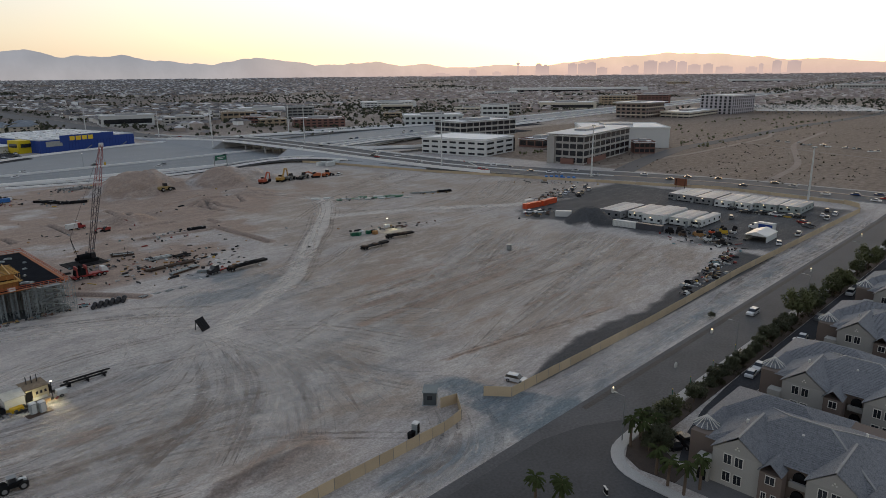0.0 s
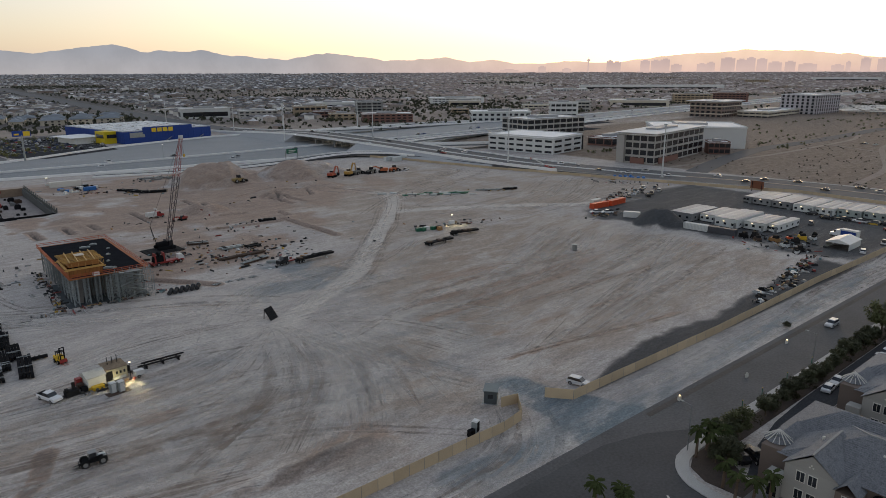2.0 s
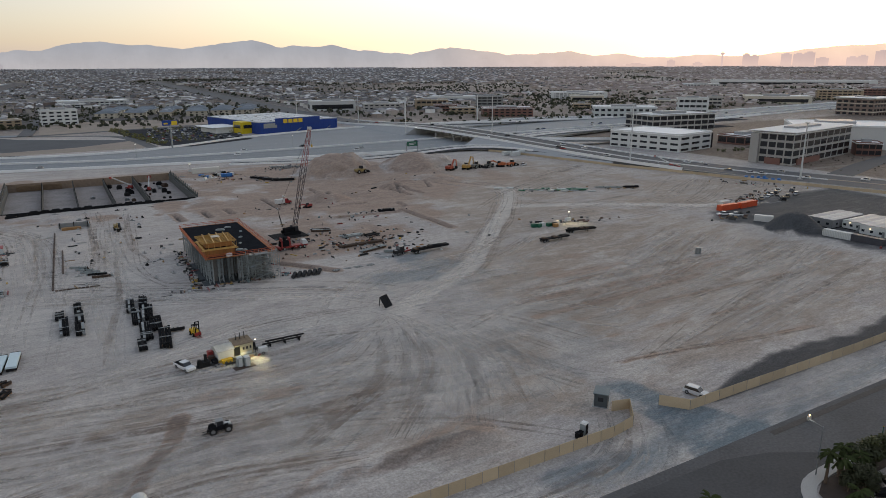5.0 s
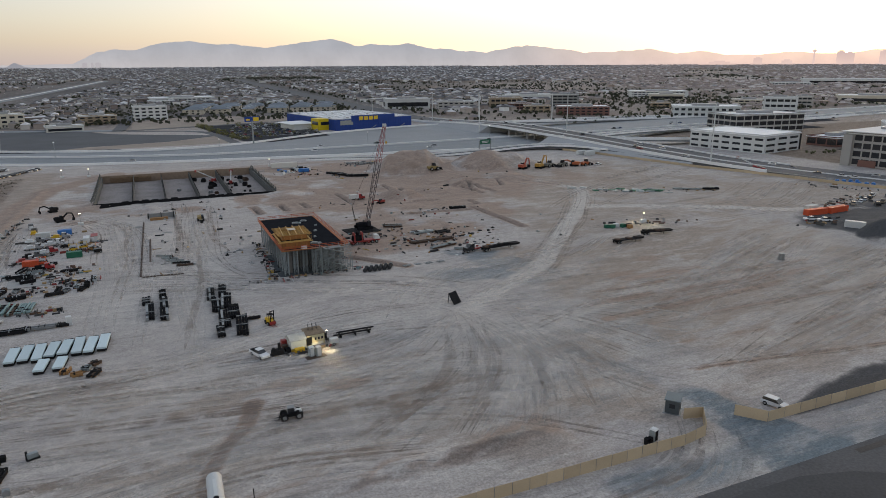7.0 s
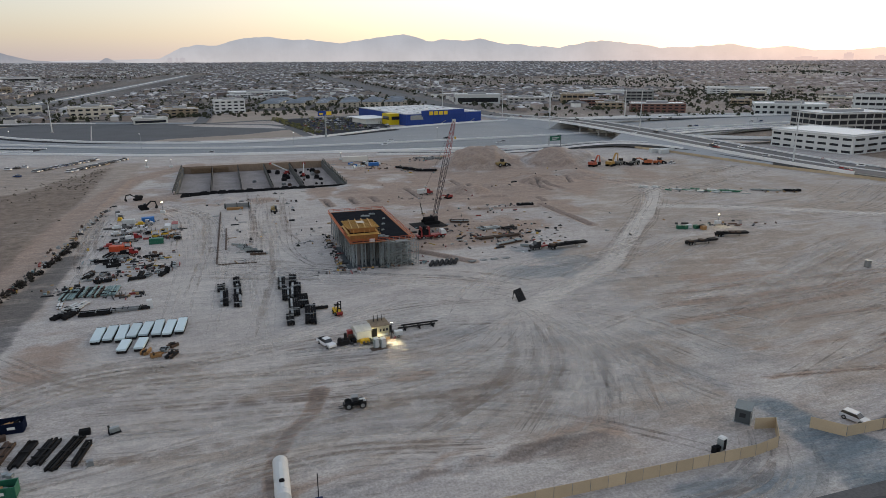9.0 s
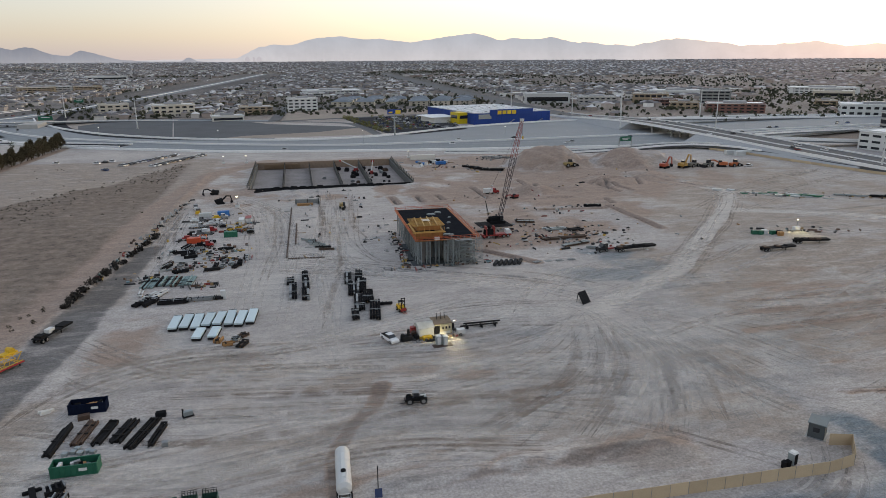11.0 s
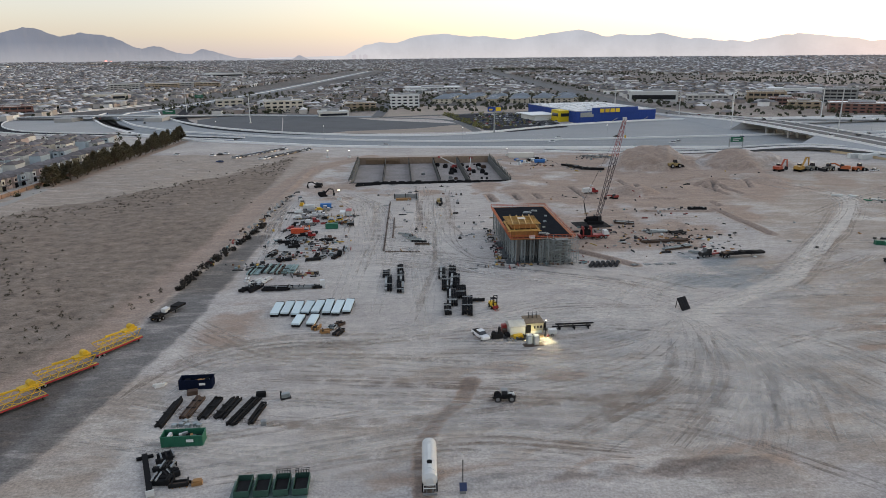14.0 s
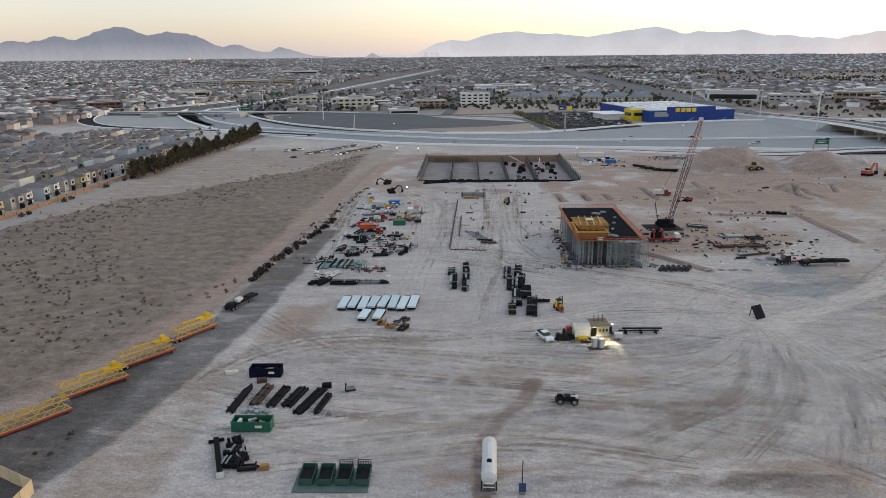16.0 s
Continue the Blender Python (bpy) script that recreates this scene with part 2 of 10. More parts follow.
def smooth(v, a, b):
    t = np.clip((v - a) / (b - a), 0, 1)
    return t * t * (3 - 2 * t)


def inside(x, y, x0, y0, x1, y1, soft):
    return smooth(x, x0 - soft, x0 + soft) * (1 - smooth(x, x1 - soft, x1 + soft)) * smooth(y, y0 - soft, y0 + soft) * (1 - smooth(y, y1 - soft, y1 + soft))


PIT = (-26.0, 346.0, 57.0, 436.0, 3.6)
MOUNDS = [(147, 393, 24, 15), (163, 384, 13, 6), (200, 388, 23, 12), (222, 382, 13, 5.0), (132, 384, 10, 3.0), (112, 312, 11, 4.5), (108, 243, 2.6, 0.9), (134, 318, 12, 1.6),
          (162, 330, 16, 2.6), (188, 340, 14, 3.0), (-25, 350, 7, 2.0), (-30, 300, 6, 1.4), (60, 330, 8, 1.3), (-3, 328, 6, 1.8), (249, 156, 12, 9), (62, 342, 10, 1.6)]
TRENCHES = [[(84, 327), (85, 298)], [(114, 342), (112, 309)], [(132, 271), (134, 228)], [(41, 312), (42, 296)], [(53, 312), (54, 298)], [(63, 312), (64, 300)], [(58, 214), (72, 196)], [(150, 322), (152, 300)], [(156, 326), (160, 302)], [(140, 335), (164, 348)], [(147, 323), (162, 333)], [(155.4, 323), (150, 305)], [(177, 332), (172, 316)], [(102, 269), (128, 266)], [(138, 286), (137, 276)], [(113, 294), (124, 293)], [(159, 327), (175, 330)]]


def height(x, y):
    x, y = np.asarray(x, float), np.asarray(y, float)
    r = np.hypot(x, y)
    z = 47 * np.clip((r - 900) / 3900, 0, 1) ** 1.15
    site = inside(x, y, -62, 84, 345, 440, 6)
    z = z + site * (fbm(x, y, 40, 3) - 0.5) * 0.7
    n = fbm(x, y, 9, 11)
    for mx, my, mr, mh in MOUNDS:
        d = np.hypot(x - mx, y - my) / mr * (0.72 + 0.56 * n)
        z = z + mh * np.maximum(0, 1 - d) ** 0.9 * (1 - 0.35 * np.exp(-d * 6))
    for line in TRENCHES:
        d = near_line(x, y, line)
        z = z - 1.2 * (1 - smooth(d, 0.4, 1.3)) + 0.3 * np.exp(-((d - 2.4) / 1.0) ** 2)
    # long berm inside the southern fence, a ridge along the western track
    z = z + 0.8 * np.exp(-(near_line(x, y, [(10, 89), (36, 91), (55, 91.5), (60, 88)]) / 1.8) ** 2) * n * 1.6
    z = z + 0.7 * np.exp(-(near_line(x, y, [(-66, 160), (-63, 200), (-60, 240), (-57, 310), (-52, 400)]) / 2.0) ** 2) * n * 1.8
    scrub = inside(x, y, -188, 90, -66, 440, 8)
    z = z + scrub * ((fbm(x, y, 25, 5) - 0.5) * 1.6 + (fbm(x, y, 3, 6) - 0.5) * 0.35)
    return z


def flat(x, y):
    return float(height(x, y))


HAUL = [[(72, 152), (92, 165), (113, 180), (133, 202), (156, 228), (178, 252), (194, 272), (204, 290), (197, 312), (186, 330)], [(178, 252), (215, 236), (258, 205), (300, 200)],
        [(88, 84), (80, 108), (76, 130), (72, 152), (58, 170), (42, 186), (20, 200), (12, 230), (12, 300)], [(80, 108), (55, 122), (30, 128), (0, 134), (-30, 140), (-52, 160)], [(76, 130), (100, 140), (140, 146), (200, 150)],
        [(72, 152), (40, 158), (5, 150), (-20, 143), (-50, 142)], [(84, 100), (60, 104), (35, 104), (10, 100), (-25, 100), (-55, 110)], [(100, 96), (140, 110), (190, 128), (235, 140)], [(12, 230), (-12, 230), (-12, 290), (-30, 320)]]
STREAKS = [((103, 142), (190, 140), 2.4), ((102, 131), (168, 134), 2.0), ((118, 136.5), (186, 139), 1.4), ((100, 100), (158, 91), 1.2), ((128, 158), (155, 154), 6), ((112, 150), (200, 147), 1.5), ((110, 124), (196, 122), 1.2), ((106, 112), (190, 106), 1.0)]


def ground_sheet():
    def spread(lo, hi, step, far):
        mid = np.arange(lo, hi + 0.01, step)
        out, d, p = [], step, hi
        while p < far:
            d = min(d * 1.16, 160)
            p += d
            out.append(p)
        low, d, p = [], step, lo
        while p > -far:
            d = min(d * 1.16, 160)
            p -= d
            low.append(p)
        return np.array(low[::-1] + list(mid) + out)
    xs = spread(-205, 372, 1.0, 4930)
    ys = spread(58, 450, 1.0, 4930)
    ys = ys[ys > -900]
    # lines of the sheet fall on the sides of the excavation
    nx, ny = len(xs), len(ys)
    X, Y = np.meshgrid(xs, ys)
    Z = height(X, Y)
    v = np.stack([X, Y, Z], -1).reshape(-1, 3)
    i, j = np.meshgrid(np.arange(nx - 1), np.arange(ny - 1))
    a = (j * nx + i).ravel()
    cx, cy = (xs[:-1] + xs[1:]) / 2, (ys[:-1] + ys[1:]) / 2
    CX, CY = np.meshgrid(cx, cy)
    keep = ~((CX > PIT[0]) & (CX < PIT[2]) & (CY > PIT[1]) & (CY < PIT[3])).ravel()
    keep &= (np.hypot(CX, CY) < 4900).ravel()
    a = a[keep]
    f = np.stack([a, a + 1, a + nx + 1, a + nx], -1)
    me = bpy.data.meshes.new("ground")
    me.vertices.add(len(v)); me.vertices.foreach_set("co", v.ravel())
    me.loops.add(f.size); me.loops.foreach_set("vertex_index", f.ravel())
    me.polygons.add(len(f)); me.polygons.foreach_set("loop_start", np.arange(0, f.size, 4))
    me.update(calc_edges=True)
    me.polygons.foreach_set("use_smooth", np.ones(len(f), bool))
    # kinds of soil: r pale compacted dust, g dark gravel, town ground and painted trench shade, b red earth, a dry
    # scrub land
    x, y = X.ravel(), Y.ravel()
    n1, n2 = fbm(x, y, 14, 21), fbm(x, y, 60, 22)
    ripple = fbm(x * 0.35 + y * 0.1, y * 1.6 - x * 0.4, 5, 25)
    pale = 0.35 * smooth(n2, 0.35, 0.65)
    for k, line in enumerate(HAUL):
        d = near_line(x, y, line)
        w = (4.6 if k < 2 else 5.5) + 3 * (n1 - 0.5)
        pale = np.maximum(pale, (1.1 if k < 2 else 0.5) * (1 - smooth(d, w * 0.4, w * 1.1)) * (0.6 + 0.6 * ripple))
    # the stripped building plot between the deck and the haul road
    plot = smooth(y - (1.17 * (x - 104) + 207) + 26 * (n1 - 0.5), -8, 14) * inside(x, y, 52, 212, 205, 440, 8)
    red = plot * (0.35 + 0.65 * smooth(n1 * 0.6 + n2 * 0.4, 0.36, 0.58))
    red = np.maximum(red, 0.7 * inside(x, y, 60, 300, 240, 372, 12) * smooth(n1, 0.36, 0.58))
    red = np.maximum(red, 0.8 * inside(x, y, -45, 306, 70, 350, 9) * smooth(n1, 0.35, 0.6))
    red = np.maximum(red, 1.4 * np.exp(-(near_line(x, y, [(-95, 92), (-80, 122), (-72, 160), (-68, 215), (-64, 300), (-50, 400), (-20, 447)]) / 6.5) ** 2) * (0.6 + n1))
    red = np.maximum(red, 0.55 * inside(x, y, -52, 436, 300, 452, 7))
    red = np.maximum(red, 0.6 * inside(x, y, -55, 325, -26, 446, 8) * smooth(n1, 0.3, 0.6))
    red = np.maximum(red, 0.5 * inside(x, y, -48, 140, -30, 165, 8) * smooth(n1, 0.4, 0.6))
    for (mx, my, mr, mh) in MOUNDS[:10]:
        red = np.maximum(red, 0.45 * (1 - smooth(np.hypot(x - mx, y - my), mr * 0.7, mr * 1.15)))
    for (ax, ay), (bx, by), w in STREAKS:
        d = near_line(x, y, [(ax, ay), (bx, by)])
        red = np.maximum(red, 0.8 * (1 - smooth(d, w * 0.5, w)) * (0.6 + 0.6 * smooth(ripple, 0.4, 0.6)))
    for (mx, my, mr) in ((150, 170, 9), (228, 128, 6), (58, 96, 5), (20, 128, 9), (32, 124, 8)):
        red = np.maximum(red, 0.7 * (1 - smooth(np.hypot(x - mx, (y - my) * 2.0), mr * 0.5, mr)) * (0.4 + n1))
    red = np.maximum(red, 1.1 * (1 - smooth(near_line(x, y, [(-178, 356), (-170, 556)]), 1.5, 4.0)))
    dark = np.zeros_like(x)
    # trench shade put into the dark mask, since the relief is shallow
    for line in TRENCHES:
        d = near_line(x, y, line)
        dark = np.maximum(dark, 0.55 * (1 - smooth(d, 0.5, 1.5)))
        red = np.maximum(red, 0.9 * (1 - smooth(d, 1.5, 4.0)))
    lot = inside(x, y, 215, 79, 352, 205, 5) * (1 - smooth(y - x * 0.55 + n1 * 16, 58, 74))
    lot = lot * smooth(x + (n1 - 0.5) * 26 + (y - 79) * 0.1, 240, 254)
    dark = np.maximum(dark, 0.8 * lot)
    tongue = (1 - smooth(y - np.interp(x, [100, 112, 127, 150, 180, 205, 245], [78, 82, 84.5, 83.5, 84, 86, 92]) + 9 * (n1 - 0.5), -1.5, 2.5)) * smooth(y, 76, 77.5) * smooth(x, 100, 106) * (1 - smooth(x, 235, 250)) * (0.75 + 0.4 * n1)
    dark = np.maximum(dark, tongue)
    track = near_line(x, y, [(-84, 72), (-74, 97), (-66, 120), (-61, 140), (-58.5, 157), (-57.5, 182), (-52.5, 242)])
    wide = np.interp(y, [97, 125, 157, 185, 242], [11.5, 8.5, 6.6, 5.8, 3.2])
    dark = np.maximum(dark, 0.62 * (1 - smooth(track + 3.0 * (n1 - 0.5), wide - 1.0, wide + 1.6)))
    spill = (1 - smooth(near_line(x, y, [(2, 86), (3, 102), (6, 109), (10, 114), (13, 122)]) + 3.0 * (n1 - 0.5), 1.3, 2.0))
    dark = np.maximum(dark, 0.48 * spill)
    red = np.maximum(red, spill)
    dark = np.maximum(dark, 1.0 * (1 - smooth(np.hypot(x - 249, y - 156), 10, 13)))
    dark = np.maximum(dark, 0.5 * inside(x, y, 55, 232, 78, 246, 3) * smooth(n1, 0.35, 0.6))
    dark = np.maximum(dark, 0.38 * np.exp(-(near_line(x, y, [(6, 88), (36, 90), (58, 91)]) / 3.2) ** 2) * smooth(ripple * 0.6 + n1 * 0.4, 0.32, 0.6) * 1.2)
    red = np.maximum(red, 0.8 * np.exp(-(near_line(x, y, [(-4, 90), (36, 91), (60, 92)]) / 4.0) ** 2) * smooth(ripple, 0.4, 0.6))
    # damp blue-grey sweep at the gate
    damp = np.zeros_like(x)
    for way, w0, w1, strength in (([(82, 118), (88, 107), (91, 96), (92, 86)], 0.5, 6.5, 0.5), ([(92, 88), (93, 80), (94, 72), (97, 65)], 2.5, 8.0, 1.1), ([(95, 74), (80, 69.5), (62, 72)], 1.0, 6.5, 0.7), ([(96, 70), (112, 67), (150, 70), (230, 71)], 1.0, 5.5, 0.6)):
        damp = np.maximum(damp, strength * (1 - smooth(near_line(x, y, way) + 3 * (n1 - 0.5), w0, w1)) * (0.45 + n1))
    mouth = np.interp(y, [62, 70, 84, 94], [16, 11, 5, 2.5])
    damp = np.maximum(damp, 1.5 * (1 - smooth(np.abs(x - 93.5 - (84 - y) * 0.12) + 3 * (n1 - 0.5), mouth * 0.45, mouth)) * smooth(y, 60, 64) * (1 - smooth(y, 84, 95)))
    # wheel fan that meets at the crossing of the ways
    fa, fr = np.arctan2(x - 72, y - 152), np.hypot(x - 72, y - 152)
    fan = fbm(fa * 9 + fr * 0.06, fr * 0.04 - fa, 1.0, 51, 4)
    reach = smooth(fr, 4, 14) * (1 - smooth(fr, 45, 85)) * smooth(118 - 0.25 * x - y + 60 + 30 * n1, 0, 30)
    damp = np.maximum(damp, 0.45 * reach * smooth(fan, 0.5, 0.68))
    pale = np.maximum(pale, 0.4 * reach * smooth(1 - fan, 0.5, 0.68))
    damp = np.maximum(damp, 0.6 * inside(x, y, 72, 160, 118, 214, 10) * smooth(n1, 0.4, 0.62) * (1 - plot))
    tan = inside(x, y, 100, 88, 236, 205, 14) * (0.5 + 0.5 * smooth(0.6 * ripple + 0.4 * n1, 0.38, 0.6))
    tan = np.maximum(tan, 0.95 * inside(x, y, -64, 82, -47, 130, 4) * (0.55 + 0.45 * smooth(n1 * 0.5 + ripple * 0.5, 0.35, 0.6)))
    tan = np.maximum(tan, inside(x, y, 40, 80, 112, 128, 16) * (0.3 + 0.5 * smooth(n1, 0.35, 0.62)))
    tan = np.maximum(tan, 0.7 * inside(x, y, -20, 90, 60, 140, 14) * smooth(ripple, 0.45, 0.66))
    tan = np.maximum(tan, inside(x, y, 130, 200, 345, 380, 20) * (0.4 + 0.5 * smooth(n1 * 0.4 + n2 * 0.6, 0.4, 0.6)))
    sand = inside(x, y, -190, 180, -50, 470, 8)
    tan = np.maximum(tan, sand)
    pale = pale * (1 - 0.8 * sand)
    damp = np.maximum(damp, 0.35 * reach)
    red = np.maximum(red, 0.75 * inside(x, y, -50, 140, -36, 172, 5) * smooth(n1, 0.36, 0.58))
    r = np.hypot(x, y)
    edge = np.interp(y, [180, 266, 306, 334, 377, 444, 470], [-200, -174, -157, -133, -103, -74, -60])
    scrub = inside(x, y, -230, 60, -67, 455, 5) * smooth(x - edge + 16 * (n1 - 0.5), -4, 5)
    scrub = scrub * (0.72 + 0.38 * smooth(n2, 0.3, 0.7))
    scrub = scrub * (1 - 0.92 * np.exp(-(near_line(x, y, [(-95, 92), (-80, 122), (-70, 160), (-66, 215), (-62, 300), (-48, 400), (-20, 447)]) / 6.0) ** 2))
    scrub = np.maximum(scrub, inside(x, y, 404, -400, 1180, 500, 8) * (0.78 + 0.22 * smooth(fbm(x * 0.3, y, 26, 33), 0.3, 0.62)))
    scrub = np.maximum(scrub, smooth(r, 640, 800) * (0.3 + 0.55 * fbm(x, y, 120, 29)))
    # dark town ground, kept paler towards the dawn to stand in for haze
    bearing = np.degrees(np.arctan2(x, y))
    town = smooth(r, 700, 860) * (1 - 0.75 * smooth(bearing, 14, 40)) * (1 - inside(x, y, 330, -300, 1150, 520, 20)) * (1 - inside(x, y, -430, 560, 330, 815, 10))
    dark = np.maximum(dark, town * (0.35 + 0.5 * fbm(x, y, 70, 81)))
    # damp in unpaved verge between the road and the fence: pale grey
    verge = inside(x, y, 40, 65.5, 345, 76.5, 1.5)
    pale = np.maximum(pale * (1 - 0.6 * verge), 0.4 * verge * smooth(ripple, 0.45, 0.65))
    damp = np.maximum(damp, 0.42 * verge * smooth(1 - ripple, 0.4, 0.62))
    col = np.stack([np.clip(pale, 0, 1), np.clip(dark, 0, 1), np.clip(red, 0, 1), np.clip(scrub, 0, 1)], -1)
    at_ = me.attributes.new("soil", "FLOAT_COLOR", "POINT")
    at_.data.foreach_set("color", col.astype(np.float32).ravel())
    at2 = me.attributes.new("wear", "FLOAT_COLOR", "POINT")
    at2.data.foreach_set("color", np.clip(np.stack([tan, damp, tan * 0, tan * 0 + 1], -1), 0, 1).astype(np.float32).ravel())
    me.materials.append(ground_material())
    return tagged(new("ground", me), "bare graded desert soil with tyre tracks, gravel and scrub", "ground", kind="structure")


def ground_material():
    m = bpy.data.materials.new("graded_soil")
    m.use_nodes = True
    nt = m.node_tree
    N, L = nt.nodes.new, nt.links.new
    p = nt.nodes["Principled BSDF"]
    p.inputs["Roughness"].default_value = 0.95
    p.inputs["Specular IOR Level"].default_value = 0.15
    geo = N("ShaderNodeNewGeometry")
    att = N("ShaderNodeAttribute"); att.attribute_name = "soil"
    sep = N("ShaderNodeSeparateColor")
    L(att.outputs["Color"], sep.inputs[0])
    att2 = N("ShaderNodeAttribute"); att2.attribute_name = "wear"
    sep2 = N("ShaderNodeSeparateColor")
    L(att2.outputs["Color"], sep2.inputs[0])

    def noise_(scale, detail=5, turn=0.0, stretch=1.0, rough=0.55):
        mp = N("ShaderNodeMapping")
        mp.inputs["Rotation"].default_value = (0, 0, radians(turn))
        mp.inputs["Scale"].default_value = (1 / stretch, 1, 1)
        L(geo.outputs["Position"], mp.inputs["Vector"])
        n = N("ShaderNodeTexNoise")
        n.inputs["Scale"].default_value, n.inputs["Detail"].default_value, n.inputs["Roughness"].default_value = scale, detail, rough
        L(mp.outputs[0], n.inputs["Vector"])
        return n.outputs[0]

    def rng(v, a, b, c=0.0, d=1.0):
        q = N("ShaderNodeMapRange")
        for k, u in enumerate((a, b, c, d)):
            q.inputs[k + 1].default_value = u
        L(v, q.inputs[0])
        return q.outputs[0]

    def mix(f, a, b):
        q = N("ShaderNodeMix"); q.data_type = "RGBA"
        for k, u in ((0, f), (6, a), (7, b)):
            if isinstance(u, (tuple, float)):
                q.inputs[k].default_value = (*u, 1) if isinstance(u, tuple) else u
            else:
                L(u, q.inputs[k])
        return q.outputs[2]

    def times(a, b):
        q = N("ShaderNodeMath"); q.operation = "MULTIPLY"
        for k, u in enumerate((a, b)):
            if isinstance(u, float):
                q.inputs[k].default_value = u
            else:
                L(u, q.inputs[k])
        return q.outputs[0]

    blot = noise_(0.035, 6)
    mid = noise_(0.25, 6)
    fine = noise_(2.2, 5)
    break_up = noise_(0.16, 9, -25, 2.2, 0.68)

    def ragged(v, k=1.0):
        """A soil mask with a broken, grainy edge."""
        j = N("ShaderNodeMath"); j.operation = "MULTIPLY_ADD"; j.inputs[1].default_value = 1.5
        sh = N("ShaderNodeMath"); sh.operation = "SUBTRACT"; sh.inputs[1].default_value = 0.5
        L(break_up, sh.inputs[0]); L(sh.outputs[0], j.inputs[0]); L(v, j.inputs[2])
        cap = N("ShaderNodeMath"); cap.operation = "MULTIPLY"; cap.inputs[1].default_value = 1.25 * k; cap.use_clamp = True
        L(v, cap.inputs[0])
        return times(rng(j.outputs[0], 0.24, 0.56), cap.outputs[0])

    c = mix(rng(blot, 0.35, 0.65), (0.345, 0.312, 0.29), (0.43, 0.39, 0.353))
    c = mix(ragged(sep2.outputs[0]), c, (0.295, 0.243, 0.20))
    c = mix(ragged(sep2.outputs[1]), c, (0.150, 0.178, 0.192))
    c = mix(ragged(sep.outputs[0], 0.9), c, (0.47, 0.43, 0.385))
    c = mix(ragged(sep.outputs[2]), c, (0.285, 0.214, 0.17))
    c = mix(ragged(att.outputs["Alpha"]), c, mix(rng(mid, 0.34, 0.62), (0.140, 0.109, 0.086), (0.215, 0.170, 0.136)))
    c = mix(ragged(sep.outputs[1], 0.95), c, (0.06, 0.061, 0.063))
    # tyre tracks in several ways across the site
    marks = None
    for k, (turn, scale) in enumerate(((-38, 0.5), (62, 0.45), (20, 0.4))):
        s = rng(noise_(scale, 6, turn, 7.0, 0.75), 0.46, 0.62)
        s = times(s, rng(noise_(0.02 + 0.004 * k, 2, 40 * k), 0.46, 0.6))
        if marks is None:
            marks = s
        else:
            q = N("ShaderNodeMath"); q.operation = "MAXIMUM"
            L(marks, q.inputs[0]); L(s, q.inputs[1])
            marks = q.outputs[0]
    off = N("ShaderNodeMath"); off.operation = "SUBTRACT"; off.inputs[0].default_value = 1.0; off.use_clamp = True
    most = N("ShaderNodeMath"); most.operation = "ADD"
    L(att.outputs["Alpha"], most.inputs[0]); L(sep.outputs[1], most.inputs[1])
    more = N("ShaderNodeMath"); more.operation = "MULTIPLY_ADD"; more.inputs[1].default_value = 0.6
    L(sep.outputs[2], more.inputs[0]); L(most.outputs[0], more.inputs[2])
    L(more.outputs[0], off.inputs[1])
    marks = times(marks, off.outputs[0])
    c = mix(times(marks, 0.36), c, (0.185, 0.17, 0.16))
    light = rng(noise_(0.28, 7, -30, 4.0, 0.75), 0.5, 0.66)
    c = mix(times(times(light, off.outputs[0]), 0.45), c, (0.50, 0.46, 0.41))
    speck = rng(noise_(0.9, 8, 0, 1.0, 0.8), 0.56, 0.7)
    c = mix(times(speck, 0.3), c, (0.17, 0.145, 0.128))
    tuft = times(rng(noise_(0.45, 6, 0, 1.6, 0.75), 0.57, 0.66), att.outputs["Alpha"])
    c = mix(times(tuft, 0.75), c, (0.055, 0.046, 0.036))
    sc = N("ShaderNodeVectorMath"); sc.operation = "SCALE"
    # crumbled crust: clods, wheel-polished flecks and scuffs at arm's length to stride length
    grit = times(rng(noise_(0.85, 7, 12, 1.7, 0.8), 0.34, 0.66, 0.80, 1.22), rng(noise_(0.22, 8, -35, 3.2, 0.78), 0.34, 0.66, 0.86, 1.15))
    L(c, sc.inputs[0]); L(times(rng(fine, 0.3, 0.7, 0.78, 1.22), grit), sc.inputs["Scale"])
    L(sc.outputs[0], p.inputs["Base Color"])
    b = N("ShaderNodeBump"); b.inputs["Strength"].default_value = 0.8; b.inputs["Distance"].default_value = 0.2
    add = N("ShaderNodeMath"); add.operation = "ADD"
    L(fine, add.inputs[0]); L(mid, add.inputs[1])
    L(add.outputs[0], b.inputs["Height"]); L(b.outputs[0], p.inputs["Normal"])
    return m


ground_sheet()


def tyre_marks():
    """Worn wheel lines that follow the ways driven across the site."""
    rnd_ = random.Random(12)
    ways = [(h, 7, 4.5) for h in HAUL] + [([(72, 152), ((72 + p[0]) / 2 - (p[1] - 152) * 0.16, (152 + p[1]) / 2 + (p[0] - 72) * 0.16), p], 5, 5.0) for p in ((30, 100), (45, 96), (58, 95), (70, 96), (100, 112), (125, 122), (20, 118), (8, 140), (100, 150), (130, 165))]
    ways += [([(88, 84), (70, 104), (40, 118), (5, 122), (-30, 128)], 14, 7.0), ([(-50, 118), (-45, 135), (-30, 142), (-5, 140)], 12, 5.0), ([(60, 150), (70, 172), (95, 185), (120, 184), (150, 205)], 12, 6.0), ([(80, 160), (66, 178), (40, 190), (10, 205), (-10, 214)], 12, 6.0),
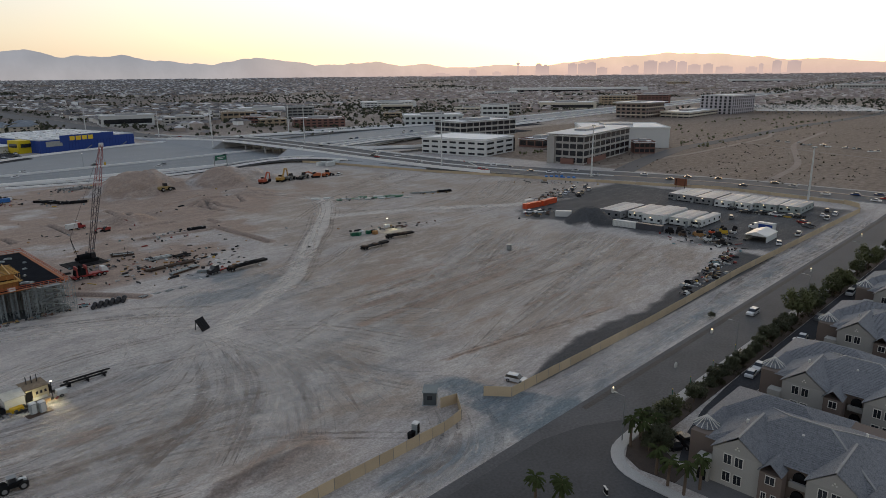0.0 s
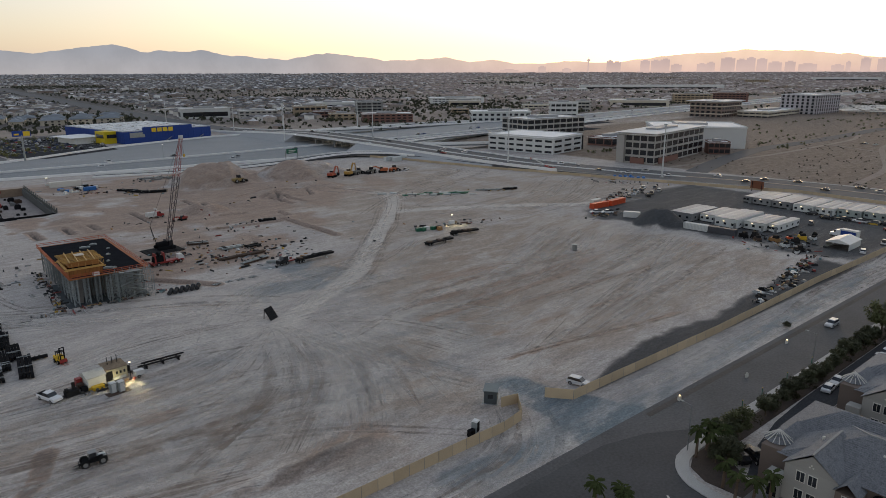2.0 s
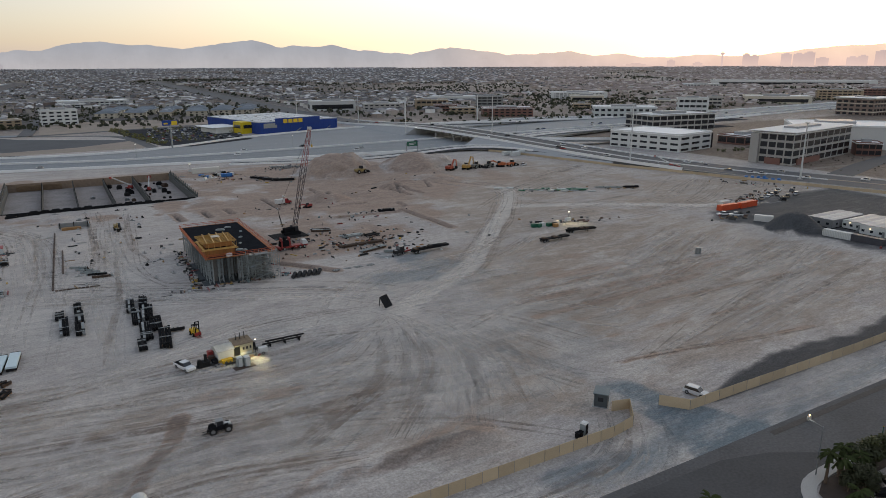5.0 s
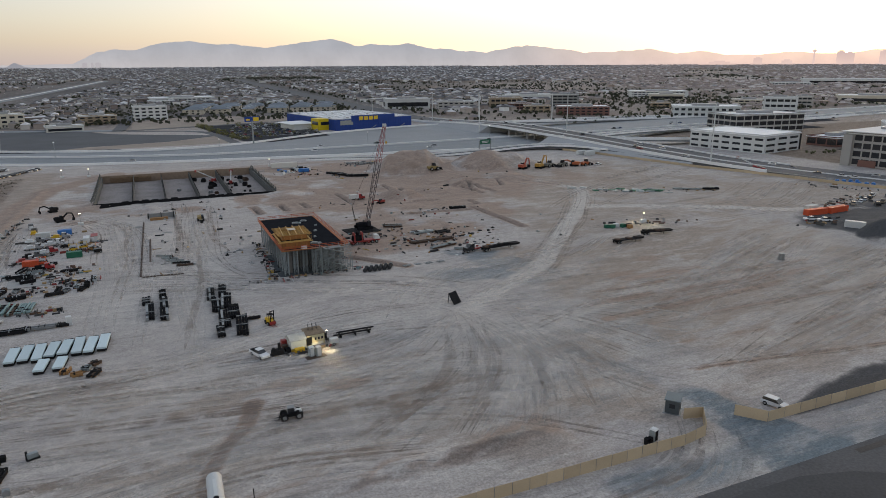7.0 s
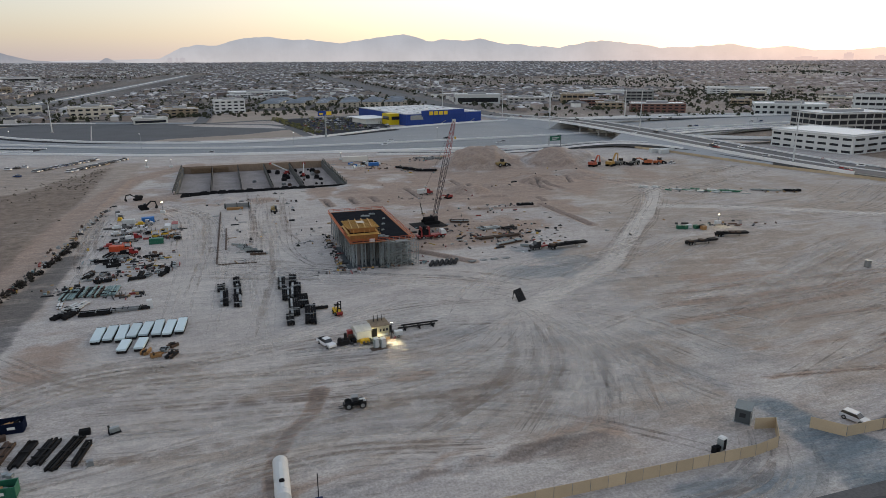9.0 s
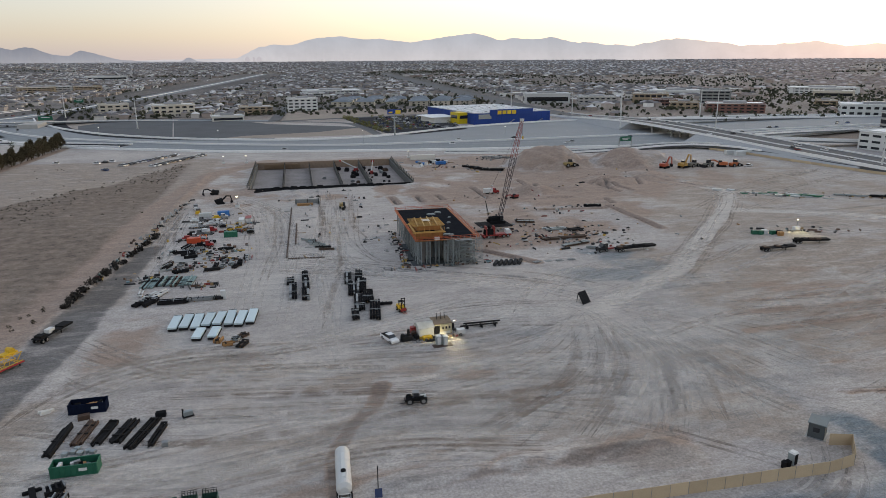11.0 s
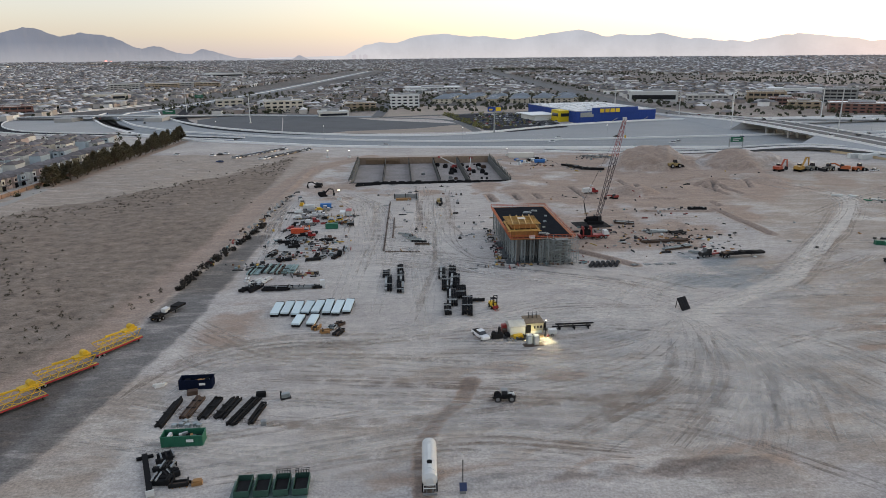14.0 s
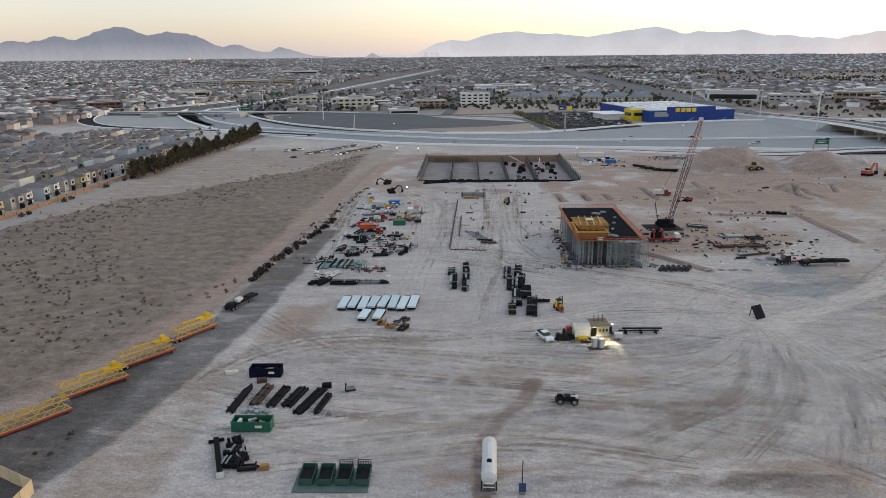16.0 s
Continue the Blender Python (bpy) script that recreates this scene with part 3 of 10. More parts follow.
             ([(120, 118), (230, 138)], 16, 9.0), ([(112, 128), (215, 172)], 16, 8.0), ([(110, 100), (200, 118)], 10, 7.0), ([(-45, 205), (-50, 240), (-52, 300)], 8, 3.0), ([(-12, 150), (-10, 215), (-14, 300)], 10, 4.0), ([(0, 135), (3, 170), (6, 205), (12, 260), (14, 335)], 10, 3.5),
             ([(130, 225), (200, 220), (260, 225), (320, 260)], 12, 10.0), ([(150, 250), (230, 300), (300, 330)], 12, 10.0), ([(84, 66), (90, 72), (130, 71), (250, 71), (330, 70)], 16, 3.0), ([(88, 84), (84, 72), (70, 66), (50, 68)], 10, 2.5), ([(-58, 92), (-40, 96), (-20, 100), (10, 108), (40, 100)], 12, 5.0)]
    sets = {"pale": ([], []), "dark": ([], []), "brown": ([], [])}
    for line, count, spread_ in ways:
        pts = [Vector((*p, 0)) for p in line]
        fine = []
        for a, b in zip(pts[:-1], pts[1:]):
            n = max(1, int((b - a).length / 2.5))
            fine += [a.lerp(b, k / n) for k in range(n)]
        fine.append(pts[-1])
        for _ in range(30):
            fine = [fine[0]] + [(fine[k - 1] + fine[k] * 2 + fine[k + 1]) / 4 for k in range(1, len(fine) - 1)] + [fine[-1]]
        for _ in range(count * 2):
            tone = rnd_.choices(("pale", "dark", "brown"), (7, 2, 2))[0]
            n = len(fine)
            a = rnd_.randrange(0, max(1, n - 8))
            b = min(n, a + rnd_.randrange(10, 55))
            off, amp, ph, wave_ = rnd_.gauss(0, spread_), rnd_.uniform(0.3, 2.5), rnd_.uniform(0, 6.28), rnd_.uniform(0.04, 0.16)
            drift = rnd_.uniform(-0.12, 0.12)
            gauge, wd = rnd_.uniform(0.8, 1.2), rnd_.uniform(0.2, 0.5)
            for side in ((-1, 1) if rnd_.random() < 0.75 else (0,)):
                V, F = sets[tone]
                w = wd if side else rnd_.uniform(0.5, 1.3)
                last = None
                for k in range(a, b):
                    d = fine[min(k + 1, n - 1)] - fine[max(k - 1, 0)]
                    nn = Vector((-d.y, d.x, 0)).normalized()
                    c = fine[k] + nn * (off + amp * math.sin(ph + k * wave_) + drift * (k - a) + side * gauge)
                    i = len(V)
                    taper = w * min(1.0, (k - a + 0.3) / 5, (b - k) / 5)
                    V.append((*(c + nn * taper).xy, 0)); V.append((*(c - nn * taper).xy, 0))
                    if last is not None:
                        F.append((last, last + 1, i + 1, i))
                    last = i
    ruts = [([(102, 143), (124, 140.5), (150, 139.5), (188, 140)], "brown", 5, 3.0), ([(100, 132), (125, 132), (150, 134), (176, 134)], "brown", 5, 2.0), ([(98, 101), (121, 97), (145, 92.5), (165, 90)], "brown", 3, 0.8), ([(104, 126), (140, 124), (200, 120)], "dark", 4, 2.2),
            ([(110, 150), (150, 148), (205, 146)], "brown", 4, 2.0), ([(60, 108), (40, 112), (20, 116), (-8, 122)], "brown", 4, 2.0), ([(-52, 141), (-46, 134), (-40, 131), (-30, 131), (-20, 133)], "dark", 3, 0.6), ([(16, 338), (10, 300), (8, 262), (12, 232)], "brown", 3, 0.8), ([(24, 330), (20, 290), (19, 255), (22, 230)], "brown", 3, 0.8),
            ([(107, 181), (124.5, 198.5), (151, 229), (172, 254), (188, 275)], "dark", 2, 0.7), ([(104, 166), (118, 178), (142, 206), (162, 227), (187, 258), (205, 284)], "brown", 3, 0.7), ([(72, 152), (64, 128), (56, 108), (44, 96)], "dark", 4, 3.0), ([(72, 152), (78, 128), (84, 108), (90, 92)], "dark", 5, 3.5), ([(-30, 150), (-10, 148), (20, 158), (50, 172)], "pale", 4, 3.0)]
    for line, tone, count, spread_ in ruts:
        pts = [Vector((*p, 0)) for p in line]
        fine = []
        for a, b in zip(pts[:-1], pts[1:]):
            n = max(1, int((b - a).length / 1.5))
            fine += [a.lerp(b, k / n) for k in range(n)]
        fine.append(pts[-1])
        for _ in range(12):
            fine = [fine[0]] + [(fine[k - 1] + fine[k] * 2 + fine[k + 1]) / 4 for k in range(1, len(fine) - 1)] + [fine[-1]]
        for q in range(count):
            off, ph, w = (q / max(1, count - 1) - 0.5) * 2 * spread_ + rnd_.uniform(-0.3, 0.3), rnd_.uniform(0, 6.28), rnd_.uniform(0.25, 0.6)
            V, F = sets[tone]
            lo, hi = rnd_.randrange(0, len(fine) // 5), len(fine) - rnd_.randrange(0, len(fine) // 5)
            last = None
            for k in range(lo, hi):
                d = fine[min(k + 1, len(fine) - 1)] - fine[max(k - 1, 0)]
                nn = Vector((-d.y, d.x, 0)).normalized()
                c = fine[k] + nn * (off + 0.25 * math.sin(ph + 0.21 * k))
                i = len(V)
                t_ = w * min(1.0, (k - lo + 0.3) / 6, (hi - k) / 6)
                V.append((*(c + nn * t_).xy, 0)); V.append((*(c - nn * t_).xy, 0))
                if last is not None:
                    F.append((last, last + 1, i + 1, i))
                last = i
    for tone, col in (("pale", (0.50, 0.465, 0.425)), ("dark", (0.215, 0.205, 0.20)), ("brown", (0.205, 0.16, 0.13))):
        V, F = sets[tone]
        v = np.array(V)
        v[:, 2] = height(v[:, 0], v[:, 1]) + {"pale": 0.03, "dark": 0.034, "brown": 0.038}[tone]
        me = bpy.data.meshes.new("tyre_marks")
        me.from_pydata(v.tolist(), [], F)
        m = bpy.data.materials.new("worn_soil_" + tone)
        m.use_nodes = True
        nt = m.node_tree
        N, L = nt.nodes.new, nt.links.new
        p = nt.nodes["Principled BSDF"]
        p.inputs["Base Color"].default_value, p.inputs["Roughness"].default_value = (*col, 1), 0.95
        p.inputs["Specular IOR Level"].default_value = 0.1
        geo = N("ShaderNodeNewGeometry")
        n1 = N("ShaderNodeTexNoise"); n1.inputs["Scale"].default_value = 0.22; n1.inputs["Detail"].default_value = 8; n1.inputs["Roughness"].default_value = 0.7
        L(geo.outputs["Position"], n1.inputs["Vector"])
        r = N("ShaderNodeMapRange")
        for k, u in enumerate((0.38, 0.66, 0.0, {"pale": 0.5, "dark": 0.36, "brown": 0.5}[tone])):
            r.inputs[k + 1].default_value = u
        L(n1.outputs[0], r.inputs[0])
        tr = N("ShaderNodeBsdfTransparent")
        mx = N("ShaderNodeMixShader")
        L(r.outputs[0], mx.inputs[0]); L(tr.outputs[0], mx.inputs[1]); L(p.outputs[0], mx.inputs[2])
        L(mx.outputs[0], nt.nodes["Material Output"].inputs[0])
        me.materials.append(m)
        o = tagged(new("tyre_marks", me), "%s wheel tracks worn into the graded soil" % tone, "tyre tracks", kind="stuff")
        o.visible_shadow = False


tyre_marks()


def ribbon(name, pts, w0, w1, z, material, label, category, lift=0.05, drape=True, thick=0.25):
    """A strip along a line of (x, y[, z]) points, from w0 left of it to w1 right of it."""
    g = Geo()
    pts = [Vector((p[0], p[1], p[2] if len(p) > 2 else 0.0)) for p in pts]
    fine = []
    for a, b in zip(pts[:-1], pts[1:]):
        n = max(1, int((b - a).length / 14))
        fine += [a.lerp(b, k / n) for k in range(n)]
    fine.append(pts[-1])
    for _ in range(3):
        fine = [fine[0]] + [(fine[k - 1] + fine[k] * 2 + fine[k + 1]) / 4 for k in range(1, len(fine) - 1)] + [fine[-1]]
    rows = []
    for k, p in enumerate(fine):
        d = (fine[min(k + 1, len(fine) - 1)] - fine[max(k - 1, 0)])
        d.z = 0
        n = Vector((-d.y, d.x, 0)).normalized()
        top = p.z + z + lift + (flat(p.x, p.y) if drape else 0)
        rows.append([(*(p + n * w0).xy, top), (*(p - n * w1).xy, top), (*(p - n * w1).xy, top - thick), (*(p + n * w0).xy, top - thick)])
    verts = [v for r in rows for v in r]
    faces = []
    for k in range(len(rows) - 1):
        o = 4 * k
        faces += [(o, o + 1, o + 5, o + 4), (o + 1, o + 2, o + 6, o + 5), (o + 3, o, o + 4, o + 7)]
    faces += [(0, 3, 2, 1), (4 * len(rows) - 4, 4 * len(rows) - 3, 4 * len(rows) - 2, 4 * len(rows) - 1)]
    g.add(verts, faces)
    return solid(name, g, material, label, category, kind="structure")


def patch(name, pts, material, label, category, lift=0.05):
    g = Geo().prism(pts, lift - 0.3, lift)
    return solid(name, g, material, label, category, kind="structure")


# southern road and its corner
ribbon("road", [(-60, 59.2), (60, 59.2), (350, 60.5), (372, 62)], 6.3, 6.2, 0, ASPHALT, "worn grey asphalt road along the site fence", "road", 0.04)
# junction asphalt set darker than the road beside it
patch("road_corner", [(20, 63.2), (60, 63.6), (88, 63.0), (97, 60.5), (104, 56.5), (112, 53.6), (99, 53.4)] + [(98.5 - 10.4 * math.cos(radians(q)), 43.5 + 10.2 * math.sin(radians(q))) for q in range(80, 0, -10)] + [(87.9, 36), (87.9, -60), (40, -60)], mat("junction_asphalt", (0.064, 0.065, 0.068), 0.85, vary=0.35, scale=0.12, fine=2.0), "dark asphalt junction mouth", "road", 0.048)
for seg in ([(87.6, -60), (87.6, 36), (87.6, 43.5)] + [(98.0 - 10.4 * math.cos(radians(q)), 43.5 + 10.2 * math.sin(radians(q))) for q in range(10, 91, 10)] + [(104, 53.7)], [(104, 53.7), (350, 54.6)]):
    ribbon("pavement", seg, 0, 2.2, 0.15, CONCRETE, "pale concrete pavement with a kerb", "pavement", 0.02)
ribbon("road_shoulder", [(103, 64.2), (200, 64.4), (350, 65.4)], 0.45, 0.75, 0, mat("oil_worn_lane", (0.072, 0.064, 0.058), 0.9, vary=0.4, scale=0.12, fine=2.0), "dark worn edge between road and verge", "road edge", 0.06, thick=0.1)
ribbon("driveway", [(99, 40), (104, 45.4), (118, 45.6), (350, 46)], 2.6, 2.6, 0, ASPHALT_LOT, "dark asphalt lane beside the townhouses", "driveway", 0.05)
MULCH = mat("planting_gravel", (0.06, 0.045, 0.037), 0.95, vary=0.35, scale=0.8, fine=6)
patch("planting_bed", [(92, 40), (91.6, 46), (93.5, 49.6), (97, 51.2), (350, 52.2), (350, 48.8), (106, 48.3), (99.5, 45.2), (96, 40)], MULCH, "brown gravel planting strip", "planting bed", 0.06)
patch("townhouse_yard", [(92, 40), (98, 40.2), (104, 42.7), (350, 43.2), (350, -60), (92, -60)], mat("grey_pavers", (0.16, 0.15, 0.145), 0.9), "grey paved court between the townhouses", "yard", 0.055)

# the avenue in the east, over the freeway on a bridge
def band(name, a, b, z, material, label, category, step=10):
    """A paved sheet between two lines that have the same number of (x, y[, z]) points."""
    def fill(line):
        out = []
        for p, q in zip(line[:-1], line[1:]):
            out += [Vector((*p, 0)[:3]).lerp(Vector((*q, 0)[:3]), k / step) for k in range(step)]
        out.append(Vector((*line[-1], 0)[:3]))
        for _ in range(6):
            out = [out[0]] + [(out[k - 1] + out[k] * 2 + out[k + 1]) / 4 for k in range(1, len(out) - 1)] + [out[-1]]
        return out
    A_, B_ = fill(a), fill(b)
    g = Geo()
    n = len(A_)
    for p, q in zip(A_, B_):
        zp, zq = flat(p.x, p.y) + p.z + z, flat(q.x, q.y) + q.z + z
        g.v += [(p.x, p.y, zp), (q.x, q.y, zq), (p.x, p.y, zp - 0.3), (q.x, q.y, zq - 0.3)]
    for k in range(n - 1):
        o = 4 * k
        g.f += [(o, o + 4, o + 5, o + 1), (o, o + 2, o + 6, o + 4), (o + 1, o + 5, o + 7, o + 3)]
    return solid(name, g, material, label, category, kind="structure")


AVENUE_ASPHALT = mat("avenue_asphalt", (0.10, 0.10, 0.103), 0.85, vary=0.25, scale=0.1, fine=2.0)
AVENUE_LINE = [(397, -700, 0), (397, 80, 0), (395, 150, 0), (388, 188, 0), (377, 220, 0), (366, 252, 0.2), (351, 292, 0.8), (338, 330, 2.2), (326, 375, 4.6), (319, 420, 6.4), (317, 470, 7.0), (317, 520, 7.2), (316, 570, 7.0), (312, 630, 5.0), (304, 700, 1.6), (300, 760, 0.3), (300, 1500, 0), (300, 2400, 0)]
ribbon("avenue", AVENUE_LINE, 19, 15, 0, AVENUE_ASPHALT, "wide grey avenue rising to a bridge", "road", 0.08, thick=1.3)
EMBANK = mat("paved_slope", (0.37, 0.37, 0.365), 0.9, vary=0.15, scale=0.08, fine=1.0)
# embankments carry the avenue up to the bridge from both sides
for line in ([(338, 330, 2.2), (326, 375, 4.6), (319, 420, 6.4), (317, 468, 6.9)], [(316, 572, 6.9), (312, 630, 5.0), (304, 700, 1.6), (300, 745, 0.5)]):
    g = Geo()
    for x, y, z in line:
        g.v += [(x - 19, y, z - 0.4), (x + 15, y, z - 0.4), (x + 15 + z * 1.7, y, -0.2), (x - 19 - z * 1.7, y, -0.2)]
    for k in range(3):
        o = 4 * k
        g.f += [(o, o + 1, o + 5, o + 4), (o + 1, o + 2, o + 6, o + 5), (o + 3, o, o + 4, o + 7)]
    g.f += [(3, 2, 1, 0), (12, 13, 14, 15)]
    solid("bridge_abutment", g, EMBANK, "pale paved embankment under the avenue", "abutment", kind="structure")
for y in (506, 538):
    for k in range(-2, 3):
        solid("bridge_pier", Geo().rod((0, 0, 0), (0, 0, 5.3), 0.9, n=10).box((0, 0, 5.1), (2.4, 2.4, 0.7)), CONCRETE, "round concrete bridge pier", "pier", at(315 + k * 7.4, y), kind="structure")
BRIDGE = AVENUE_LINE[6:16]
for off in (18.8, -14.7):
    ribbon("bridge_parapet", BRIDGE, off + 0.25, -off + 0.25, 0.95, BARRIER, "white concrete parapet along the avenue", "parapet", 0.08, thick=1.9)
ribbon("avenue_median", AVENUE_LINE[4:15], 3.6, -0.4, 0.2, mat("median_concrete", (0.52, 0.52, 0.51), 0.85, vary=0.15), "pale concrete median of the avenue", "kerb", 0.08, thick=0.6)
ribbon("avenue_median", AVENUE_LINE[:5], 2.0, 0.4, 0.15, mat("median_gravel", (0.30, 0.25, 0.21), 0.95, vary=0.2), "gravelled median of the avenue", "kerb", 0.08, thick=0.6)
ribbon("avenue_kerb", AVENUE_LINE[:7], 19.6, -19.0, 0.15, CONCRETE, "pale kerb along the site fence", "kerb", 0.08, thick=0.5)
ribbon("avenue_pavement", AVENUE_LINE[:6], -15.0, 18.0, 0.15, CONCRETE, "pale pavement along the avenue", "pavement", 0.08, thick=0.5)
# slip road from the avenue down to the freeway, beside the site
SLIP = [(352, 268, 0.3), (333, 305, 0.8), (318, 345, 1.8), (305, 395, 3.0), (297, 430, 3.4), (280, 449, 3.0), (246, 445, 1.8), (212, 437, 0.7), (160, 440, 0.1), (100, 462, 0)]
ribbon("slip_road", SLIP, 5.5, 5.5, 0, AVENUE_ASPHALT, "dark slip road down to the freeway", "road", 0.1, thick=1.6)
for off in (5.4, -5.6):
    ribbon("freeway_barrier", SLIP[3:], off + 0.35, -off + 0.35, 0.95, BARRIER, "white concrete barrier of the slip road", "barrier", 0.1, thick=1.2)
# ramps from the crossing down to the eastern freeway
for line in ([(334, 455, 6.6), (380, 474, 5.4), (440, 492, 3.6), (520, 513, 1.6), (650, 540, 0.3), (800, 562, 0.1)], [(334, 600, 6.4), (380, 612, 4.6), (450, 622, 2.4), (560, 628, 0.6), (700, 632, 0.1)], [(334, 430, 6.2), (372, 424, 4.5), (410, 420, 2.6), (450, 424, 1.0), (520, 440, 0.2)]):
    ribbon("freeway_ramp", line, 5.5, 5.5, 0, FREEWAY, "pale concrete ramp beside the bridge", "ramp", 0.1, thick=1.4)
    for off in (5.3, -5.5):
        ribbon("freeway_barrier", line, off + 0.35, -off + 0.35, 0.95, BARRIER, "white concrete ramp barrier", "barrier", 0.1, thick=1.2)
SOUTH_EDGE = [(1700, 600), (1100, 580), (700, 548), (560, 525), (450, 497), (370, 474), (274, 452), (180, 463), (106, 471), (28, 483), (-54, 499), (-92, 520), (-166, 550), (-225, 600), (-290, 690), (-345, 790), (-352, 850)]
MIDDLE = [(1700, 625), (1100, 605), (700, 570), (560, 553), (450, 538), (370, 532), (289, 527), (201, 520), (116, 516), (30, 516), (-59, 545), (-105, 567), (-143, 591), (-205, 628), (-262, 690), (-318, 790), (-325, 850)]
NORTH_EDGE = [(1700, 650), (1100, 640), (784, 633), (658, 636), (512, 672), (400, 668), (258, 668), (200, 648), (150, 629), (82, 580), (42, 561), (-14, 563), (-94, 593), (-165, 645), (-215, 705), (-268, 790), (-290, 850)]
BEYOND = [(-325, 850), (-308, 880), (-298, 944), (-281, 1030), (-258, 1160), (-240, 1271), (-221, 1424), (-180, 1750), (-100, 2400)]
FREEWAY_LINE = MIDDLE + BEYOND[1:]
band("freeway", SOUTH_EDGE, MIDDLE, 0.05, FREEWAY, "broad pale concrete freeway", "freeway")
band("freeway", MIDDLE, NORTH_EDGE, 0.05, mat("freeway_worn", (0.235, 0.245, 0.25), 0.8, vary=0.2, scale=0.04, fine=1.0), "broad worn concrete freeway lanes", "freeway")
ribbon("freeway", BEYOND, 16, 16, 0, FREEWAY, "concrete freeway running away north", "freeway", 0.3)
for line, h in ((SOUTH_EDGE, 1.5), (MIDDLE, 1.35), (NORTH_EDGE, 1.5), (BEYOND, 1.0)):
    ribbon("freeway_barrier", line, 0.7, 0.7, h, BARRIER, "white concrete freeway barrier", "barrier", 0.0, thick=1.6)
PAINT_LINE = mat("worn_lane_paint", (0.42, 0.42, 0.40), 0.8, vary=0.3, scale=0.3)
for a_, b_, ts in ((SOUTH_EDGE, MIDDLE, (0.25, 0.5, 0.75)), (MIDDLE, NORTH_EDGE, (0.2, 0.4))):
    for t_ in ts:
        ribbon("lane_line", [(p[0] + (q[0] - p[0]) * t_, p[1] + (q[1] - p[1]) * t_) for p, q in zip(a_, b_)], 0.12, 0.12, 0, PAINT_LINE, "worn pale lane line on the freeway", "road marking", 0.085, thick=0.02)

# ---- fences ----
def fence_run(pts, height_, label, panel=3.0, material=None):
    """A screened site fence: posts and cloth panels."""
    root = thing("site_fence", label, "fence", kind="structure")
    material = material or SCREEN
    pg = Geo().box((0, 0, 0), (0.06, 0.06, height_ + 0.05))
    pm = pg.mesh("post", STEEL_GREY)
    for (ax, ay), (bx, by) in zip(pts[:-1], pts[1:]):
        n = max(1, round(math.hypot(bx - ax, by - ay) / panel))
        L = math.hypot(bx - ax, by - ay) / n
        turn = math.degrees(math.atan2(by - ay, bx - ax))
        cm = Geo().box((0, 0, 0.05), (L - 0.1, 0.05, height_ - 0.05)).mesh("screen_panel", material)
        for k in range(n):
            t = (k + 0.5) / n
            o = new("screen_panel", cm)
            o.parent = root
            x, y = ax + (bx - ax) * t, ay + (by - ay) * t
            o.matrix_basis = pose(x, y, flat(x, y), random.uniform(-1.2, 1.2), 0, turn + random.uniform(-0.3, 0.3))
            t = k / n
            q = new("post", pm)
            q.parent = root
            x, y = ax + (bx - ax) * t, ay + (by - ay) * t
            q.matrix_basis = at(x, y, turn, flat(x, y) - 0.1)
    return root


FENCE_H = 2.2
fence_run([(20, 77.4), (78, 77.3), (83.5, 78.2), (87.6, 83.2), (83.9, 84.2)], FENCE_H, "tan screened chain-link fence with a turned-in gate end")
fence_run([(93.6, 81.6), (97.2, 77.2), (150, 76.8), (215, 78.2), (300, 77.2), (348, 76.6), (360, 80), (366, 88)], FENCE_H, "tan screened chain-link fence along the road", 4.0)
fence_run([(366, 88), (369, 150), (358, 178), (346, 214), (336, 243), (325, 278), (312, 318), (300, 365), (291, 408), (284, 428)], 1.6, "sun-bleached tan screen fence beside the avenue", 7.0)
fence_run([(-96, 88), (-74.3, 88.6), (-66.2, 84.8), (-66, 70)], 2.4, "cream panel fence round a corner plot", 3.0, mat("cream_fence_panel", (0.55, 0.44, 0.28), 0.8))

# ---- vehicles ----
PAINTS = {"white": mat("white_car_paint", (0.62, 0.62, 0.62), 0.3, vary=0.06, spec=0.5), "black": mat("black_car_paint", (0.015, 0.015, 0.017), 0.25, vary=0.1, spec=0.5),
          "grey": mat("grey_car_paint", (0.13, 0.135, 0.14), 0.3, 0.3, vary=0.08), "silver": mat("silver_car_paint", (0.36, 0.37, 0.38), 0.3, 0.4, vary=0.08),
          "red": mat("red_car_paint", (0.25, 0.02, 0.02), 0.3, vary=0.08), "blue": mat("blue_car_paint", (0.02, 0.045, 0.13), 0.3, vary=0.08), "tan": mat("tan_car_paint", (0.33, 0.27, 0.2), 0.4, vary=0.08)}
WHEELS = {}


def wheel(parent, x, y, r=0.36, w=0.24):
    key = (round(r, 2), round(w, 2))
    if key not in WHEELS:
        WHEELS[key] = (Geo().rod((0, -w / 2, 0), (0, w / 2, 0), r, n=14).mesh("tyre", TYRE), Geo().rod((0, -w / 2 - 0.015, 0), (0, w / 2 + 0.015, 0), r * 0.58, n=10).mesh("rim", RIM))
    o = new("wheel", WHEELS[key][0])
    o.parent = parent
    o.matrix_basis = pose(x, y, r)
    q = new("rim", WHEELS[key][1])
    q.parent = o
    return o


def hull(g, outline, half, shrink=0.0):
    """A side outline (x, z) across the width, its upper points drawn in."""
    zs = [z for _, z in outline]
    lo, hi = min(zs), max(zs)
    n = len(outline)
    out = []
    for s in (-1, 1):
        for x, z in outline:
            out.append((x, s * (half - shrink * (z - lo) / (hi - lo)), z))
    g.add(out, [tuple(range(n - 1, -1, -1)), tuple(range(n, 2 * n))] + [(i, (i + 1) % n, n + (i + 1) % n, n + i) for i in range(n)])
    return g


def car(kind, paint, m, label, group=""):
